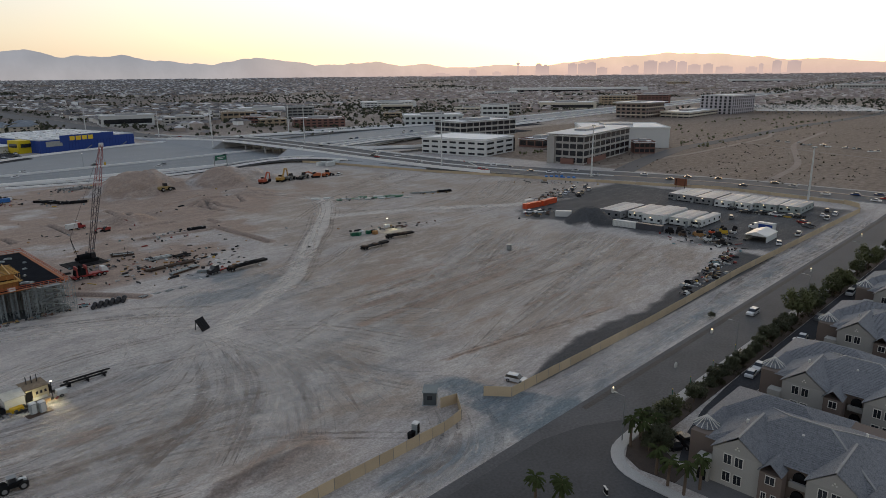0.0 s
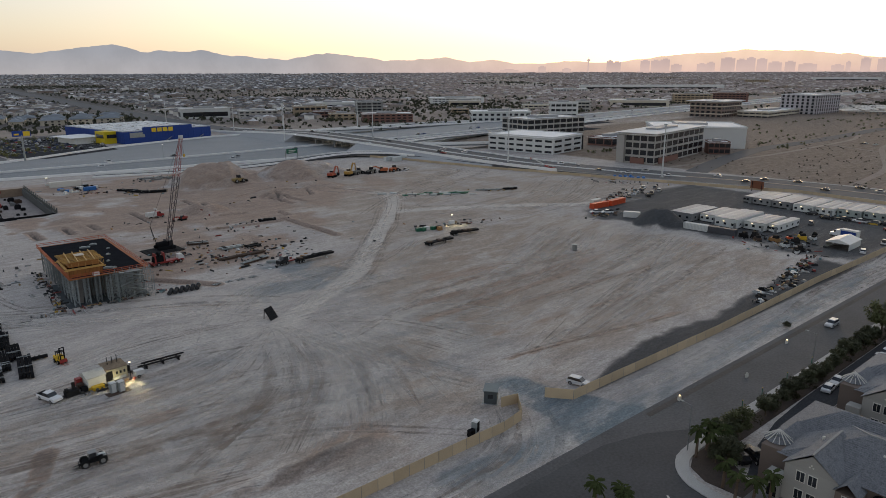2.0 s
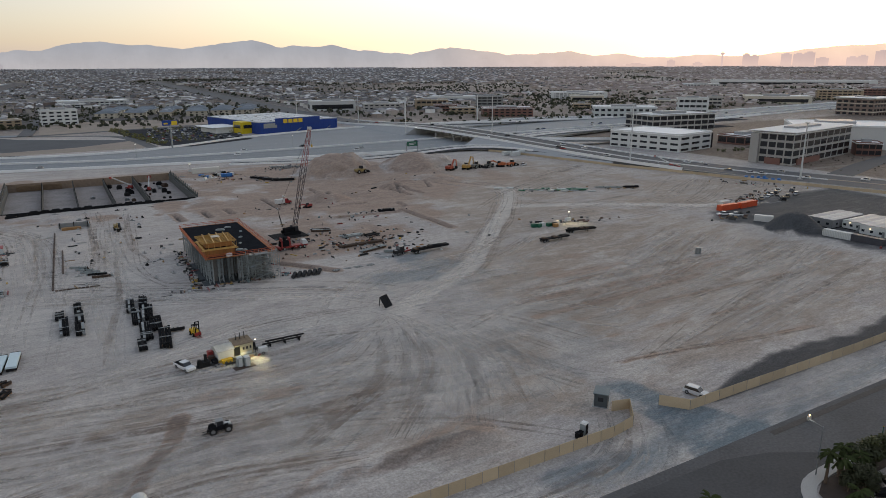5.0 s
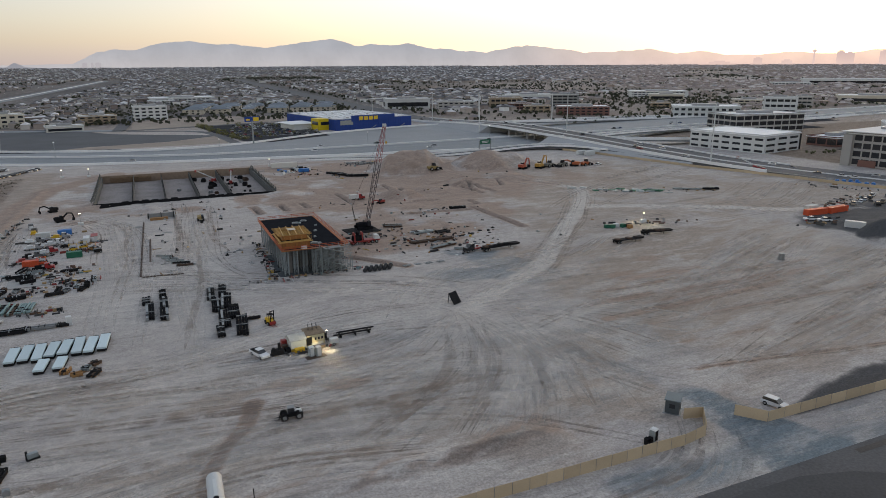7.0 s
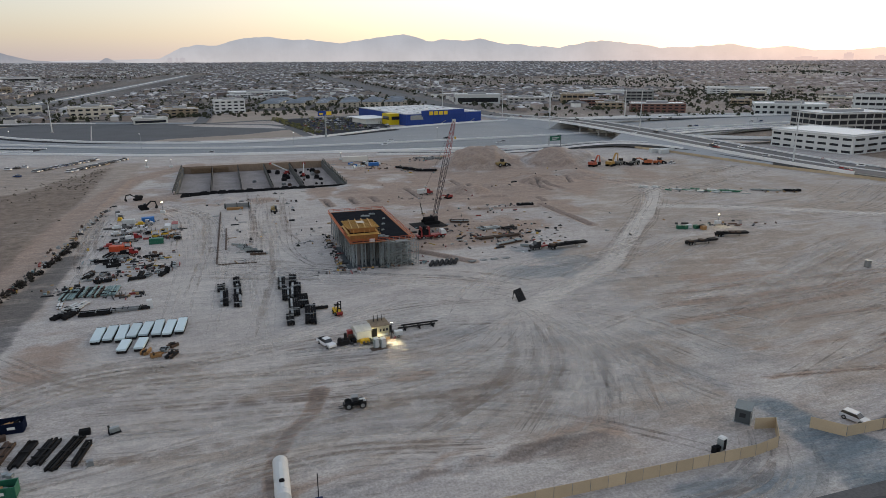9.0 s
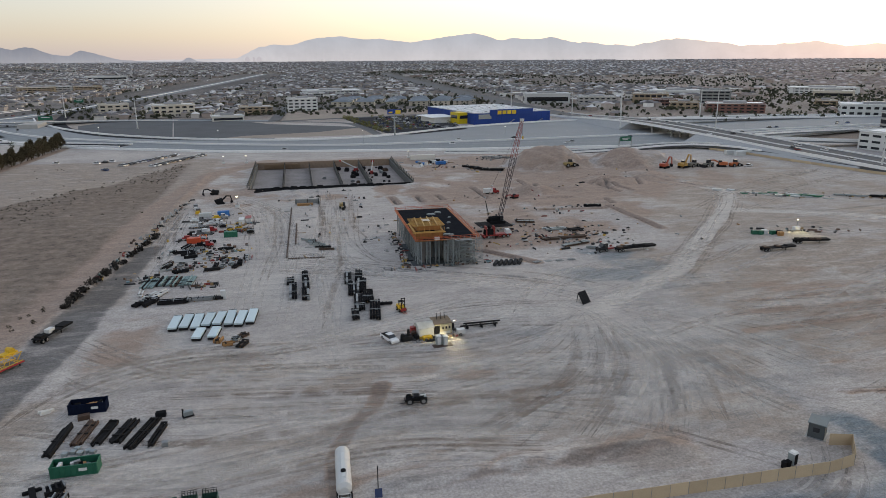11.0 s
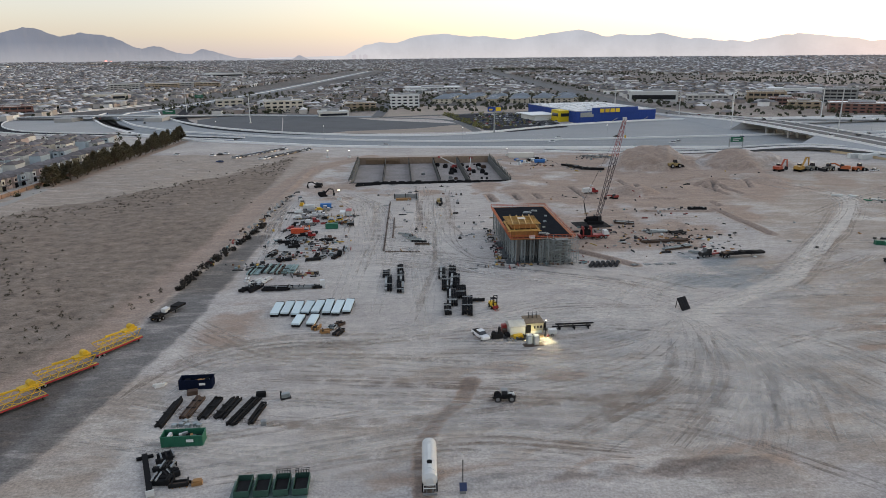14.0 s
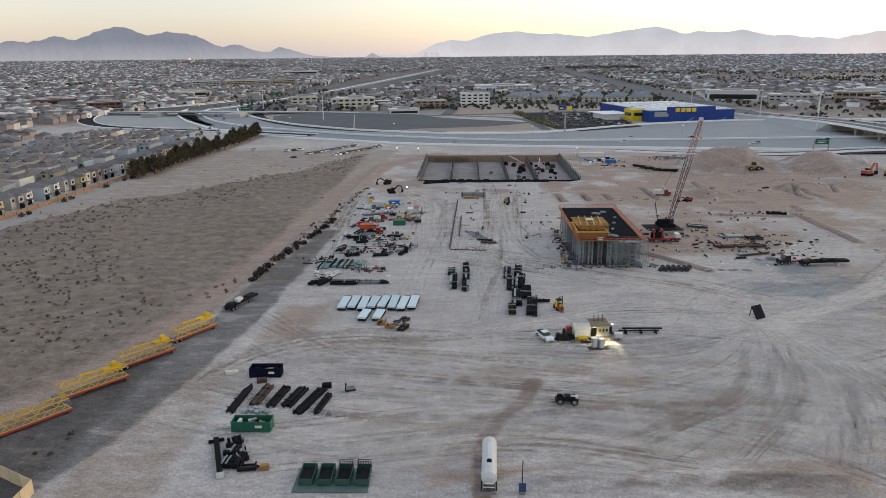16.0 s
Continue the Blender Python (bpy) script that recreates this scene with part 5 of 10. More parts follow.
    part("upper_form", Geo().box(((cx0 + cx1) / 2, cy0 + 1.0, Z + 2.6), (cx1 - cx0 - 0.6, 0.25, 1.4)).box(((cx0 + cx1) / 2, cy1 - 0.4, Z + 2.6), (cx1 - cx0 - 0.6, 0.25, 1.4)).box((cx1 - 0.4, (cy0 + cy1) / 2, Z + 2.6), (0.25, cy1 - cy0 - 1.6, 1.4)).box((cx0 + 0.4, (cy0 + cy1) / 2, Z + 2.6), (0.25, cy1 - cy0 - 1.6, 1.4)), PLY, core)
    # shade below the joists is put into this darker ply colour
    part("inner_deck", Geo().box(((cx0 + cx1) / 2, (cy0 + cy1) / 2 + 0.3, Z + 3.1), (cx1 - cx0 - 1.2, cy1 - cy0 - 1.8, 0.12)), mat("shadow_ply", (0.12, 0.055, 0.022), 0.8, vary=0.4), core)
    for y in np.arange(cy0 + 0.6, cy1, 1.5):
        part("joist", Geo().box(((cx0 + cx1) / 2, y, Z + 4.0), (cx1 - cx0 + 2.2, 0.18, 0.24)), BEAM, core)
    for k in range(4):
        x = cx0 + 0.9 + k * 2.1
        part("beam", Geo().bar((x - 0.5, cy0 - 0.6, Z + 4.36), (x + 0.5, cy1 + 0.8, Z + 4.36), 0.24, 0.26), mat("pale_beam", (0.56, 0.36, 0.13), 0.7, vary=0.2), core)
    part("cover_sheet", Geo().box((cx0 + 4.3, cy0 + 6.8, Z + 4.5), (2.4, 2.8, 0.08)), mat("cream_sheet", (0.60, 0.52, 0.40), 0.7), core, "cream cover sheet")
    for x in np.arange(cx0 - 0.9, cx1 + 1.0, 1.7):
        part("guard_post", Geo().box((x, cy0 - 0.7, Z + 2.5), (0.09, 0.09, 1.4)), BEAM, core)
    for y in np.arange(cy0 - 0.6, cy1 + 1.0, 1.9):
        part("guard_post", Geo().box((cx1 + 0.7, y, Z + 2.5), (0.09, 0.09, 1.4)), BEAM, core)
    solid("tool_box", Geo().box((0, 0, 0), (1.6, 1.0, 0.9)), WHITE, "white tool box on the deck edge", "box", at(40.6, 201.2, 5, Z - 0.1))
    for x, y, s in ((45, 206, 1.8), (46.2, 205, 1.2), (47, 214, 0.8), (49, 222, 0.9), (45.5, 236, 2.2), (48.5, 238.5, 1.6), (51, 230, 0.7), (44, 228, 0.7)):
        solid("rebar_bundle", Geo().box((0, 0, 0), (s * 1.4, s * 0.6, 0.25)).box((0, 0.1, 0.25), (s, s * 0.4, 0.2)), STEEL_GALV, "pale bundle of parts on the deck", "bundle", at(x, y, random.uniform(-20, 40), Z), "bundles on the deck")


deck_building()


# ---- lattice crane ----
def truss_boom(g, a, b, w0, w1, step, rod, lace):
    a, b = Vector(a), Vector(b)
    d = (b - a)
    n = max(2, int(d.length / step))
    d.normalize()
    r = d.cross(Vector((0, 1, 0.2))).normalized()
    u = r.cross(d).normalized()
    rings = []
    for k in range(n + 1):
        t = k / n
        w = (w0 + (w1 - w0) * t) / 2
        c = a.lerp(b, t)
        rings.append([c + r * (i * w) + u * (j * w) for i, j in ((-1, -1), (1, -1), (1, 1), (-1, 1))])
    for k in range(4):
        for q in range(n):
            g.bar(rings[q][k], rings[q + 1][k], rod)
            g.bar(rings[q][k], rings[q + 1][(k + 1) % 4], lace)
    return g


def crane():
    solid("crane_mat", Geo().box((0, 0, 0), (13, 9, 0.3)).box((0, 0, 0.3), (9.5, 6.5, 0.12)), STEEL_DARK, "dark steel crane mats on the ground", "mat", at(73, 248.5, 4))
    root = thing("lattice_crane", "lattice boom crane with dark lower and red upper boom", "crane", at(74.5, 250, 0, 0.42))
    for y in (-2.2, 2.2):
        part("track", hull(Geo(), [(-3.2, 0.3), (-2.8, 0), (2.8, 0), (3.2, 0.3), (3.2, 0.8), (2.8, 1.1), (-2.8, 1.1), (-3.2, 0.8)], 0.45), BLACK, root).matrix_basis = pose(0, y, 0)
    part("upper_body", hull(Geo(), [(-2.8, 1.2), (-2.8, 2.3), (1.2, 2.5), (1.6, 1.2)], 1.4, 0.1), BLACK, root)
    part("cab", Geo().box((1.6, -1.9, 1.3), (1.6, 1.0, 1.9), 0, 0.9), GLASS, root)
    foot, tip = Vector((1.5, 0, 1.8)), Vector((10.6, 2.5, 39.4))
    mid = foot.lerp(tip, 0.63)
    part("lower_boom", truss_boom(Geo(), foot, mid, 1.2, 1.9, 2.2, 0.17, 0.09), mat("crane_dark", (0.07, 0.05, 0.05), 0.6, vary=0.2), root, "dark lattice boom")
    part("upper_boom", truss_boom(Geo(), mid, tip, 1.9, 0.9, 2.0, 0.14, 0.07), mat("faded_red", (0.30, 0.07, 0.06), 0.6), root, "red lattice boom")
    part("boom_head", Geo().box(tip + Vector((0, 0, -0.4)), (1.4, 1.0, 1.2)), WHITE, root, "white boom head")
    g = Geo()
    g.bar(Vector((-3.0, 0, 3.0)), Vector((-4.5, -0.5, 9.0)), 0.2).bar(Vector((-4.5, -0.5, 9.0)), tip, 0.06).bar(Vector((-4.5, -0.5, 9.0)), Vector((-3.5, 0, 3)), 0.1)
    g.bar(tip, tip + Vector((0.6, 0.2, -6)), 0.05)
    part("ropes", g, STEEL_DARK, root)
    part("hook_block", Geo().box(tip + Vector((0.6, 0.2, -7.0)), (0.5, 0.5, 1.0)), YELLOW, root)
    # red carrier truck in front
    tr = thing("crane_carrier", "red crane carrier truck with white cab parts", "truck", at(68.5, 229.5, 2))
    part("frame", Geo().box((0, 0, 0.8), (11, 2.5, 0.6)), RED, tr)
    part("cab", hull(Geo(), [(3.6, 1.3), (3.6, 2.9), (5.0, 2.9), (5.6, 2.0), (5.6, 1.0)], 1.2, 0.1), WHITE, tr)
    part("cab_glass", Geo().box((5.2, 0, 2.0), (0.7, 2.2, 0.7), 0, 0.9), GLASS, tr)
    part("winch_housing", Geo().box((-2.6, 0, 1.4), (4.0, 2.4, 1.8), 0, 0.9), BLACK, tr)
    for sx in (-4.0, -2.6, -1.1):
        part("arm", Geo().box((sx, 0, 1.4), (0.5, 2.6, 3.0), 0, 0.8), RED if sx != -2.6 else BLACK, tr)
    part("outrigger", Geo().box((0.8, 0, 0.7), (0.6, 5.2, 0.4)).box((-5.0, 0, 0.7), (0.6, 5.2, 0.4)), RED, tr)
    for x in (-4.6, -3.2, 2.6, 4.2):
        for y in (-1.1, 1.1):
            wheel(tr, x, y, 0.62, 0.5)
    s2 = excavator(at(97, 296, 200), "small red rig standing near the trenches", RED, 0.8, 0.5)
    pl = thing("service_truck", "red and white service truck near the trenches", "truck", at(89, 309, 10))
    part("box_body", Geo().box((-1.2, 0, 0.9), (4.2, 2.3, 1.9)), WHITE, pl)
    truck_cab(pl, 2.0, "red")


crane()


# ---- site offices ----
def site_office(m, label, length=23.0, width=9.0, height_=3.3, modules=3, wallmat=None, lit=True, windows=3):
    root = thing("site_office", label, "site office", m, "site office trailers")
    wm = wallmat or WHITE_DULL
    part("wall", Geo().box((0, 0, 0.35), (length, width, height_ - 0.35)), wm, root)
    part("skirting", Geo().box((0, 0, 0), (length - 0.2, width - 0.2, 0.34)), STEEL_DARK, root)
    for k in range(modules):
        y = -width / 2 + (k + 0.5) * width / modules
        part("roof_module", Geo().profile([(y - width / modules / 2 + 0.05, height_), (y, height_ + 0.22), (y + width / modules / 2 - 0.05, height_)], -length / 2 - 0.1, length / 2 + 0.1), (mat("site_roof_sheet", (0.44, 0.44, 0.43), 0.6, vary=0.25, scale=0.3) if random.random() < 0.65 else ROOF_GREY), root)
    for k in range(windows):
        y = -width / 2 + (k + 0.6) * width / windows
        part("window", Geo().box((-length / 2 - 0.02, y, 1.3), (0.08, 1.1, 0.9)), GLASS, root)
    for k in range(4):
        part("window", Geo().box((-length / 2 + 3 + k * 5.2, -width / 2 - 0.02, 1.3), (1.2, 0.08, 0.9)), GLASS, root)
    part("door", Geo().box((-length / 2 - 0.03, -width / 2 + 0.9, 0.4), (0.08, 0.95, 2.1)), STEEL_GREY, root)
    part("steps", Geo().box((-length / 2 - 0.8, -width / 2 + 0.9, 0), (1.4, 1.3, 0.2)).box((-length / 2 - 0.5, -width / 2 + 0.9, 0.2), (0.9, 1.3, 0.2)), STEEL_GREY, root)
    if lit:
        part("wall_lamp", Geo().box((-length / 2 - 0.12, width * 0.1, 2.6), (0.2, 0.5, 0.25)), LAMP_WARM, root, "lit wall lamp")
    return root


GREYWALL = mat("grey_office_wall", (0.22, 0.22, 0.22), 0.8, vary=0.12)
site_office(at(273, 154.5, 1), "grey-roofed modular site office with dark end windows", 22, 10.5, 3.5, 3, GREYWALL, False)
site_office(at(277, 144.5, 1), "white modular site office on the asphalt yard", 20, 7.5, 3.4, 2)
site_office(at(275, 134.5, 1), "large white modular site office with a lit lamp", 24, 9.5, 4.0, 3)
site_office(at(277, 124.5, 1), "white modular site office with ribbed roof", 20, 8.5, 3.4, 3)
site_office(at(279, 117.6, 1), "narrow white site office trailer", 20, 3.6, 3.2, 1)
site_office(at(333, 155.0, 1), "small grey site office at the row's end", 20, 4.5, 3.0, 1, GREYWALL, False)
site_office(at(333, 147.4, 1), "modular site office with a warm lamp over the door", 23, 9.0, 3.3, 2, GREYWALL)
site_office(at(332, 137.6, 1), "modular site office with a warm lamp over the door", 23, 9.0, 3.3, 2, GREYWALL)
site_office(at(330, 127.2, 1), "pale blue-white modular site office", 23, 8.6, 3.5, 3)
site_office(at(331, 118.4, 1), "white modular site office beside parked trucks", 23, 7.6, 3.3, 3)
site_office(at(333, 109.5, 1), "grey-green modular site office with two lamps", 20, 9.5, 3.3, 3, mat("green_grey_wall", (0.34, 0.38, 0.36), 0.8))
site_office(at(334, 99.5, 1), "grey-green modular site office with two lamps", 19, 9.5, 3.3, 3, mat("green_grey_wall", (0.34, 0.38, 0.36), 0.8))


def container(m, label, material, length=12.2, width=2.44, height_=2.6, group=""):
    root = thing("container", label, "container", m, group)
    part("shell", Geo().box((0, 0, 0.1), (length, width, height_ - 0.1)), material, root)
    n = int(length / 0.6)
    for y in (-width / 2, width / 2):
        g = Geo().box((0, y, 0.1), (length, 0.1, 0.18))
        for k in range(n):
            g.box((-length / 2 + 0.3 + k * 0.6, y, 0.25), (0.28, 0.1, height_ - 0.4))
        part("ribs", g, material, root)
    for y in (-0.55, 0.55):
        part("door", Geo().box((-length / 2 - 0.03, y, 0.2), (0.08, 1.08, height_ - 0.35)), material, root)
    part("corner_posts", Geo().box((-length / 2, -width / 2, 0), (0.16, 0.16, height_)).box((-length / 2, width / 2, 0), (0.16, 0.16, height_)).box((length / 2, -width / 2, 0), (0.16, 0.16, height_)).box((length / 2, width / 2, 0), (0.16, 0.16, height_)), material, root)
    return root


container(at(250.5, 140, 96), "white storage container beside the offices", WHITE_DULL, 10)
container(at(251.5, 129.5, 94), "dark grey storage container beside the offices", mat("charcoal_paint", (0.07, 0.07, 0.08), 0.6), 11)
container(at(258, 194.5, -2), "orange-red storage container on open dirt", ORANGE_BOX, 11)
container(at(271, 194.3, 4), "orange-red storage container in a row", ORANGE_BOX, 12)
container(at(251, 171.5, -60), "white box trailer parked on dirt", WHITE, 7)
container(at(263, 200.5, 2), "pale cream office box behind the orange containers", TRIM, 6)


def canopy_tent():
    root = thing("canopy_tent", "white fabric canopy tent in the yard", "tent", at(266, 90.5, 2))
    for x in (-6, 6):
        for y in (-3.8, 3.8):
            part("leg", Geo().box((x, y, 0), (0.14, 0.14, 2.6)), STEEL_GREY, root)
    part("roof_fabric", Geo().profile([(-4.1, 2.6), (0, 3.9), (4.1, 2.6), (4.1, 2.4), (-4.1, 2.4)], -6.3, 6.3), WHITE, root, "white fabric roof")
    for y in (-3.9, 3.9):
        part("side_fabric", Geo().box((0, y, 0.1), (12, 0.06, 2.4)), WHITE_DULL, root)
    tr = thing("box_truck", "blue and white box truck beside the tent", "truck", at(281, 95, 85))
    part("box_body", Geo().box((-1.2, 0, 1.0), (6.5, 2.5, 2.6)), WHITE, tr)
    part("side_panel", Geo().box((-1.2, -1.27, 1.3), (5.5, 0.06, 1.7)).box((-1.2, 1.27, 1.3), (5.5, 0.06, 1.7)), BLUE, tr, "blue side panel")
    truck_cab(tr, 3.4, "white")


canopy_tent()

# ---- things standing on the site ----
def bundle_stack(m, label, n=6, length=8.0, width=2.2, material=None, name="steel_stack", cat="steel", group=""):
    """A stack of long sections on timbers."""
    root = thing(name, label, cat, m, group)
    for x in (-length * 0.35, 0, length * 0.35):
        part("bearer", Geo().box((x, 0, 0), (0.18, width, 0.16)), TIMBER, root)
    pitch = width / n
    if material is BLACK:
        length, width, pitch = length * 1.12, width * 1.2, pitch * 1.2
    for k in range(n):
        y = -width / 2 + (k + 0.5) * pitch
        h = random.uniform(0.65, 0.95) if material is BLACK else random.uniform(0.3, 0.75)
        part("section", Geo().box((random.uniform(-0.4, 0.4), y, 0.17), (length * random.uniform(0.86, 1.0), pitch * (0.86 if material is BLACK else 0.72), h)), material if material and random.random() < 0.8 else random.choice([STEEL_DARK, STEEL_GREY, BLACK] if material is BLACK else [STEEL_DARK, STEEL_RUST, BLACK]), root)
    for k in range(4 if material is BLACK else 2):
        part("cross_piece", Geo().box((random.uniform(-length / 2.3, length / 2.3), 0, 0.85 if material is BLACK else 0.7), (0.25, width * 0.95, 0.3 if material is BLACK else 0.18)), STEEL_GREY if material is BLACK and k % 2 else STEEL_DARK, root)
    return root


for x, y, turn, L, w, n, mt, lab in ((-44.0, 113.8, 86, 10.6, 1.7, 4, STEEL_DARK, "dark steel sections stacked beside a bin"), (-40.2, 115.4, 83, 8.4, 1.9, 6, STEEL_RUST, "rust-brown steel sections stacked on timbers"),
                                     (-36.7, 115.0, 80, 8.2, 1.7, 5, STEEL_DARK, "dark pipes and sections stacked on timbers"), (-33.6, 114.7, 77, 8.0, 2.4, 7, STEEL_DARK, "dark steel plates stacked side by side"),
                                     (-30.2, 113.3, 74, 10.6, 1.8, 5, STEEL_DARK, "mixed rusty and dark steel sections"), (-27.6, 112.4, 80, 7.4, 1.2, 4, STEEL_DARK, "slim dark pipes on timber bearers")):
    bundle_stack(at(x, y, turn), lab, n, L, w, mt, group="steel stacks by the bins")
for x, y, turn, L, w, n in ((-4.4, 184, 90, 11.5, 1.8, 3), (-1.0, 180.5, 90, 8.0, 1.8, 3), (-0.8, 190.0, 90, 8, 1.8, 3), (-5.2, 193.5, 90, 5.5, 1.8, 3), (-0.9, 198.2, 90, 5.5, 1.6, 3)):
    bundle_stack(at(x, y, turn), "black steel formwork sections in a short stack", n, L, w, BLACK, group="black formwork stacks")
for x, y, turn, L, w, n in ((11.6, 192.5, 86, 9.5, 1.8, 4), (12.1, 182.5, 86, 10, 2.0, 5), (14.9, 194, 84, 8, 1.8, 4), (15.0, 184.8, 84, 10.5, 2.2, 4), (13.0, 170.5, 86, 11.0, 2.4, 5), (15.8, 175.2, 86, 8.5, 2.4, 5), (16.5, 164.5, 84, 12, 2.4, 4), (11.2, 162.5, 88, 6.0, 1.6, 3)):
    bundle_stack(at(x, y, turn), "black steel truss sections in a long row of stacks", n, L, w, BLACK, group="black truss stacks")
bundle_stack(at(19.5, 168.4, 0), "dark steel tray lying alone", 2, 4.2, 1.0, STEEL_DARK)
# far stacks and loose steel
for x, y, turn, L, w, mt, lab in ((92, 222, 4, 18, 2.6, STEEL_RUST, "long rust-brown beams lying on bearers"), (93, 213.5, 18, 12, 2.4, STEEL_GALV, "grey-green beams lying on bearers"), (98.5, 206.5, -30, 8, 1.2, STEEL_GALV, "pale steel beams lying askew"),
                                  (104, 384, -55, 14, 3.0, BLACK, "black pipes scattered in a heap"), (110, 378, -20, 12, 3.0, BLACK, "black pipes scattered in a heap"), (100, 392, -40, 9, 2.0, BLACK, "black pipes scattered in a heap"),
                                  (94, 236, 0, 9, 4.0, STEEL_GALV, "grey framing parts laid out on dirt"), (101, 233, 12, 6, 3.0, STEEL_DARK, "dark framing parts laid out on dirt"), (86.5, 250, -20, 8, 4, STEEL_GALV, "green-grey deck frame lying on dirt"),
                                  (125, 270.5, -10, 7, 2.4, BLACK, "dark formwork beams beside a trench"), (233, 268, -45, 10, 3, GREEN, "green formwork panels in a stack"),
                                  (252, 264, -32, 14, 2.2, STEEL_GALV, "long pale beams on open dirt"), (262, 258, -20, 8, 2, BLACK, "black beams on open dirt")):
    bundle_stack(at(x, y, turn, flat(x, y)), lab, 5, L, w, mt)
gp = random.Random(77)
for k in range(26):
    x, y = gp.gauss(224, 9), 0
    y = 285 - (x - 210) * 0.75 + gp.uniform(-6, 5)
    solid("formwork_panel", Geo().box((0, 0, 0), (gp.uniform(2.0, 4.5), gp.uniform(1.2, 2.4), gp.uniform(0.25, 0.8))).box((0, 0, 0), (0.3, 2.8, 0.25)), gp.choice([STEEL_GALV, mat("green_steel", (0.22, 0.30, 0.29), 0.6, 0.3), STEEL_GALV, GREEN, WHITE_DULL]), "grey-green formwork panel laid out on open dirt", "formwork panel", at(x, y, gp.uniform(-70, -20), flat(x, y)), "formwork panels on open dirt")
# green-grey trusses and meshes on the western yard
for k in range(7):
    bundle_stack(at(-46.5 + k * 2.1, 201.5 + random.uniform(-1.2, 1.2), 86), "grey-green steel trusses laid side by side", 3, 9, 1.8, mat("green_steel", (0.22, 0.30, 0.29), 0.6, 0.3), group="grey-green trusses")
for x, y, L, mt in ((-36, 182.6, 7.5, BLACK), (-28.4, 183.4, 6.5, STEEL_GREY), (-24.9, 183.4, 3, STEEL_DARK)):
    bundle_stack(at(x, y, 0), "mesh reels and dark panels standing in a row", 6, L, 2.2, mt)
solid("tote_tank", Geo().box((0, 0, 0.1), (1.3, 1.3, 2.2)).box((0, 0, 0), (1.5, 1.5, 0.1)), WHITE, "white plastic tote tank beside dark panels", "tank", at(-23.2, 183.6, 10))
for x, y, turn, mt in ((-43.2, 189.5, 60, WHITE_DULL), (-40.7, 190.4, 60, WHITE), (-41.7, 187.6, 62, WHITE_DULL), (-44.3, 183.6, 60, BLACK), (-42.0, 183.2, 62, BLACK), (-46.2, 192.0, 95, WHITE)):
    bundle_stack(at(x, y, turn), "wrapped pale and black panels stacked together", 2, 6.0, 1.3, mt)


def wrapped_bundle(m, label, length=9.0):
    root = thing("wrapped_bundle", label, "bundle", m, "blue-white wrapped bundles")
    WRAP = mat("blue_white_wrap", (0.52, 0.62, 0.64), 0.45, vary=0.12, scale=0.5)
    for x in (-length * 0.3, length * 0.3):
        part("bearer", Geo().box((x, 0, 0), (0.25, 2.0, 0.2)), TIMBER, root)
    part("pack", Geo().box((0, 0, 0.2), (length, 2.0, 0.95)), STEEL_DARK, root, "dark packed sides")
    part("wrapping", Geo().profile([(-1.03, 0.75), (-1.03, 1.18), (1.03, 1.24), (1.03, 0.8)], -length / 2 - 0.02, length / 2 - 0.5), WRAP, root, "pale blue-white sheet")
    return root


for k in range(8):
    wrapped_bundle(at(-32.9 + k * 2.62, 165.6 + random.uniform(-0.6, 0.6), 86 + random.uniform(-3, 3)), "bundle of panels wrapped in pale blue-white sheet", 9.2 + random.uniform(-0.8, 0.6))
for k in range(2):
    wrapped_bundle(at(-26.3 + k * 3.6, 157.0, 84), "short bundle wrapped in pale blue-white sheet", 6.4)
for x, y, L, mt in ((-21.5, 152.6, 2.6, TIMBER), (-19.0, 150.2, 2.4, TIMBER), (-17.6, 152.5, 2.2, STEEL_GALV), (-15.9, 154.8, 2.4, STEEL_RUST), (-15.8, 149.4, 3.6, STEEL_DARK)):
    bundle_stack(at(x, y, random.uniform(0, 80)), "small heap of timber and steel offcuts", 4, L, 1.8, mt)


def rolloff_bin(m, label, paint, length=6.7, open_junk=True):
    root = thing("roll_off_bin", label, "waste bin", m)
    w, h = 2.4, 1.9
    for y in (-w / 2, w / 2):
        part("side", Geo().box((0, y, 0.15), (length, 0.1, h)), paint, root)
    for x in (-length / 2, length / 2):
        part("end", Geo().box((x, 0, 0.15), (0.1, w - 0.1, h)), paint, root)
    part("floor", Geo().box((0, 0, 0.1), (length, w, 0.1)), STEEL_DARK, root)
    for y in (-w / 2 - 0.08, w / 2 + 0.08):
        g = Geo().bar((-length / 2, y, 0.2), (length / 2, y, 0.2), 0.1, 0.12)
        for k in range(8):
            g.box((-length / 2 + 0.5 + k * (length - 1) / 7, y, 0.15), (0.12, 0.1, h))
        part("ribs", g, paint, root)
    part("rim", Geo().box((0, -w / 2, h + 0.1), (length + 0.1, 0.18, 0.12)).box((0, w / 2, h + 0.1), (length + 0.1, 0.18, 0.12)), paint, root)
    if open_junk:
        for k in range(9):
            part("rubbish", Geo().box((random.uniform(-length / 2 + 0.6, length / 2 - 0.6), random.uniform(-0.7, 0.7), 0.9 + random.uniform(0, 0.5)), (random.uniform(0.4, 1.3), random.uniform(0.3, 0.7), random.uniform(0.3, 0.7)), random.uniform(0, 90)), random.choice([STEEL_GREY, WHITE_DULL, TIMBER, BLACK]), root)
        part("filling", Geo().box((0, 0, 0.2), (length - 0.3, w - 0.3, 0.8)), STEEL_DARK, root)
    part("sign_bar", Geo().box((1.4, -w / 2 - 0.14, 1.0), (1.2, 0.03, 0.5)), WHITE, root, "plain white sign plate")
    return root


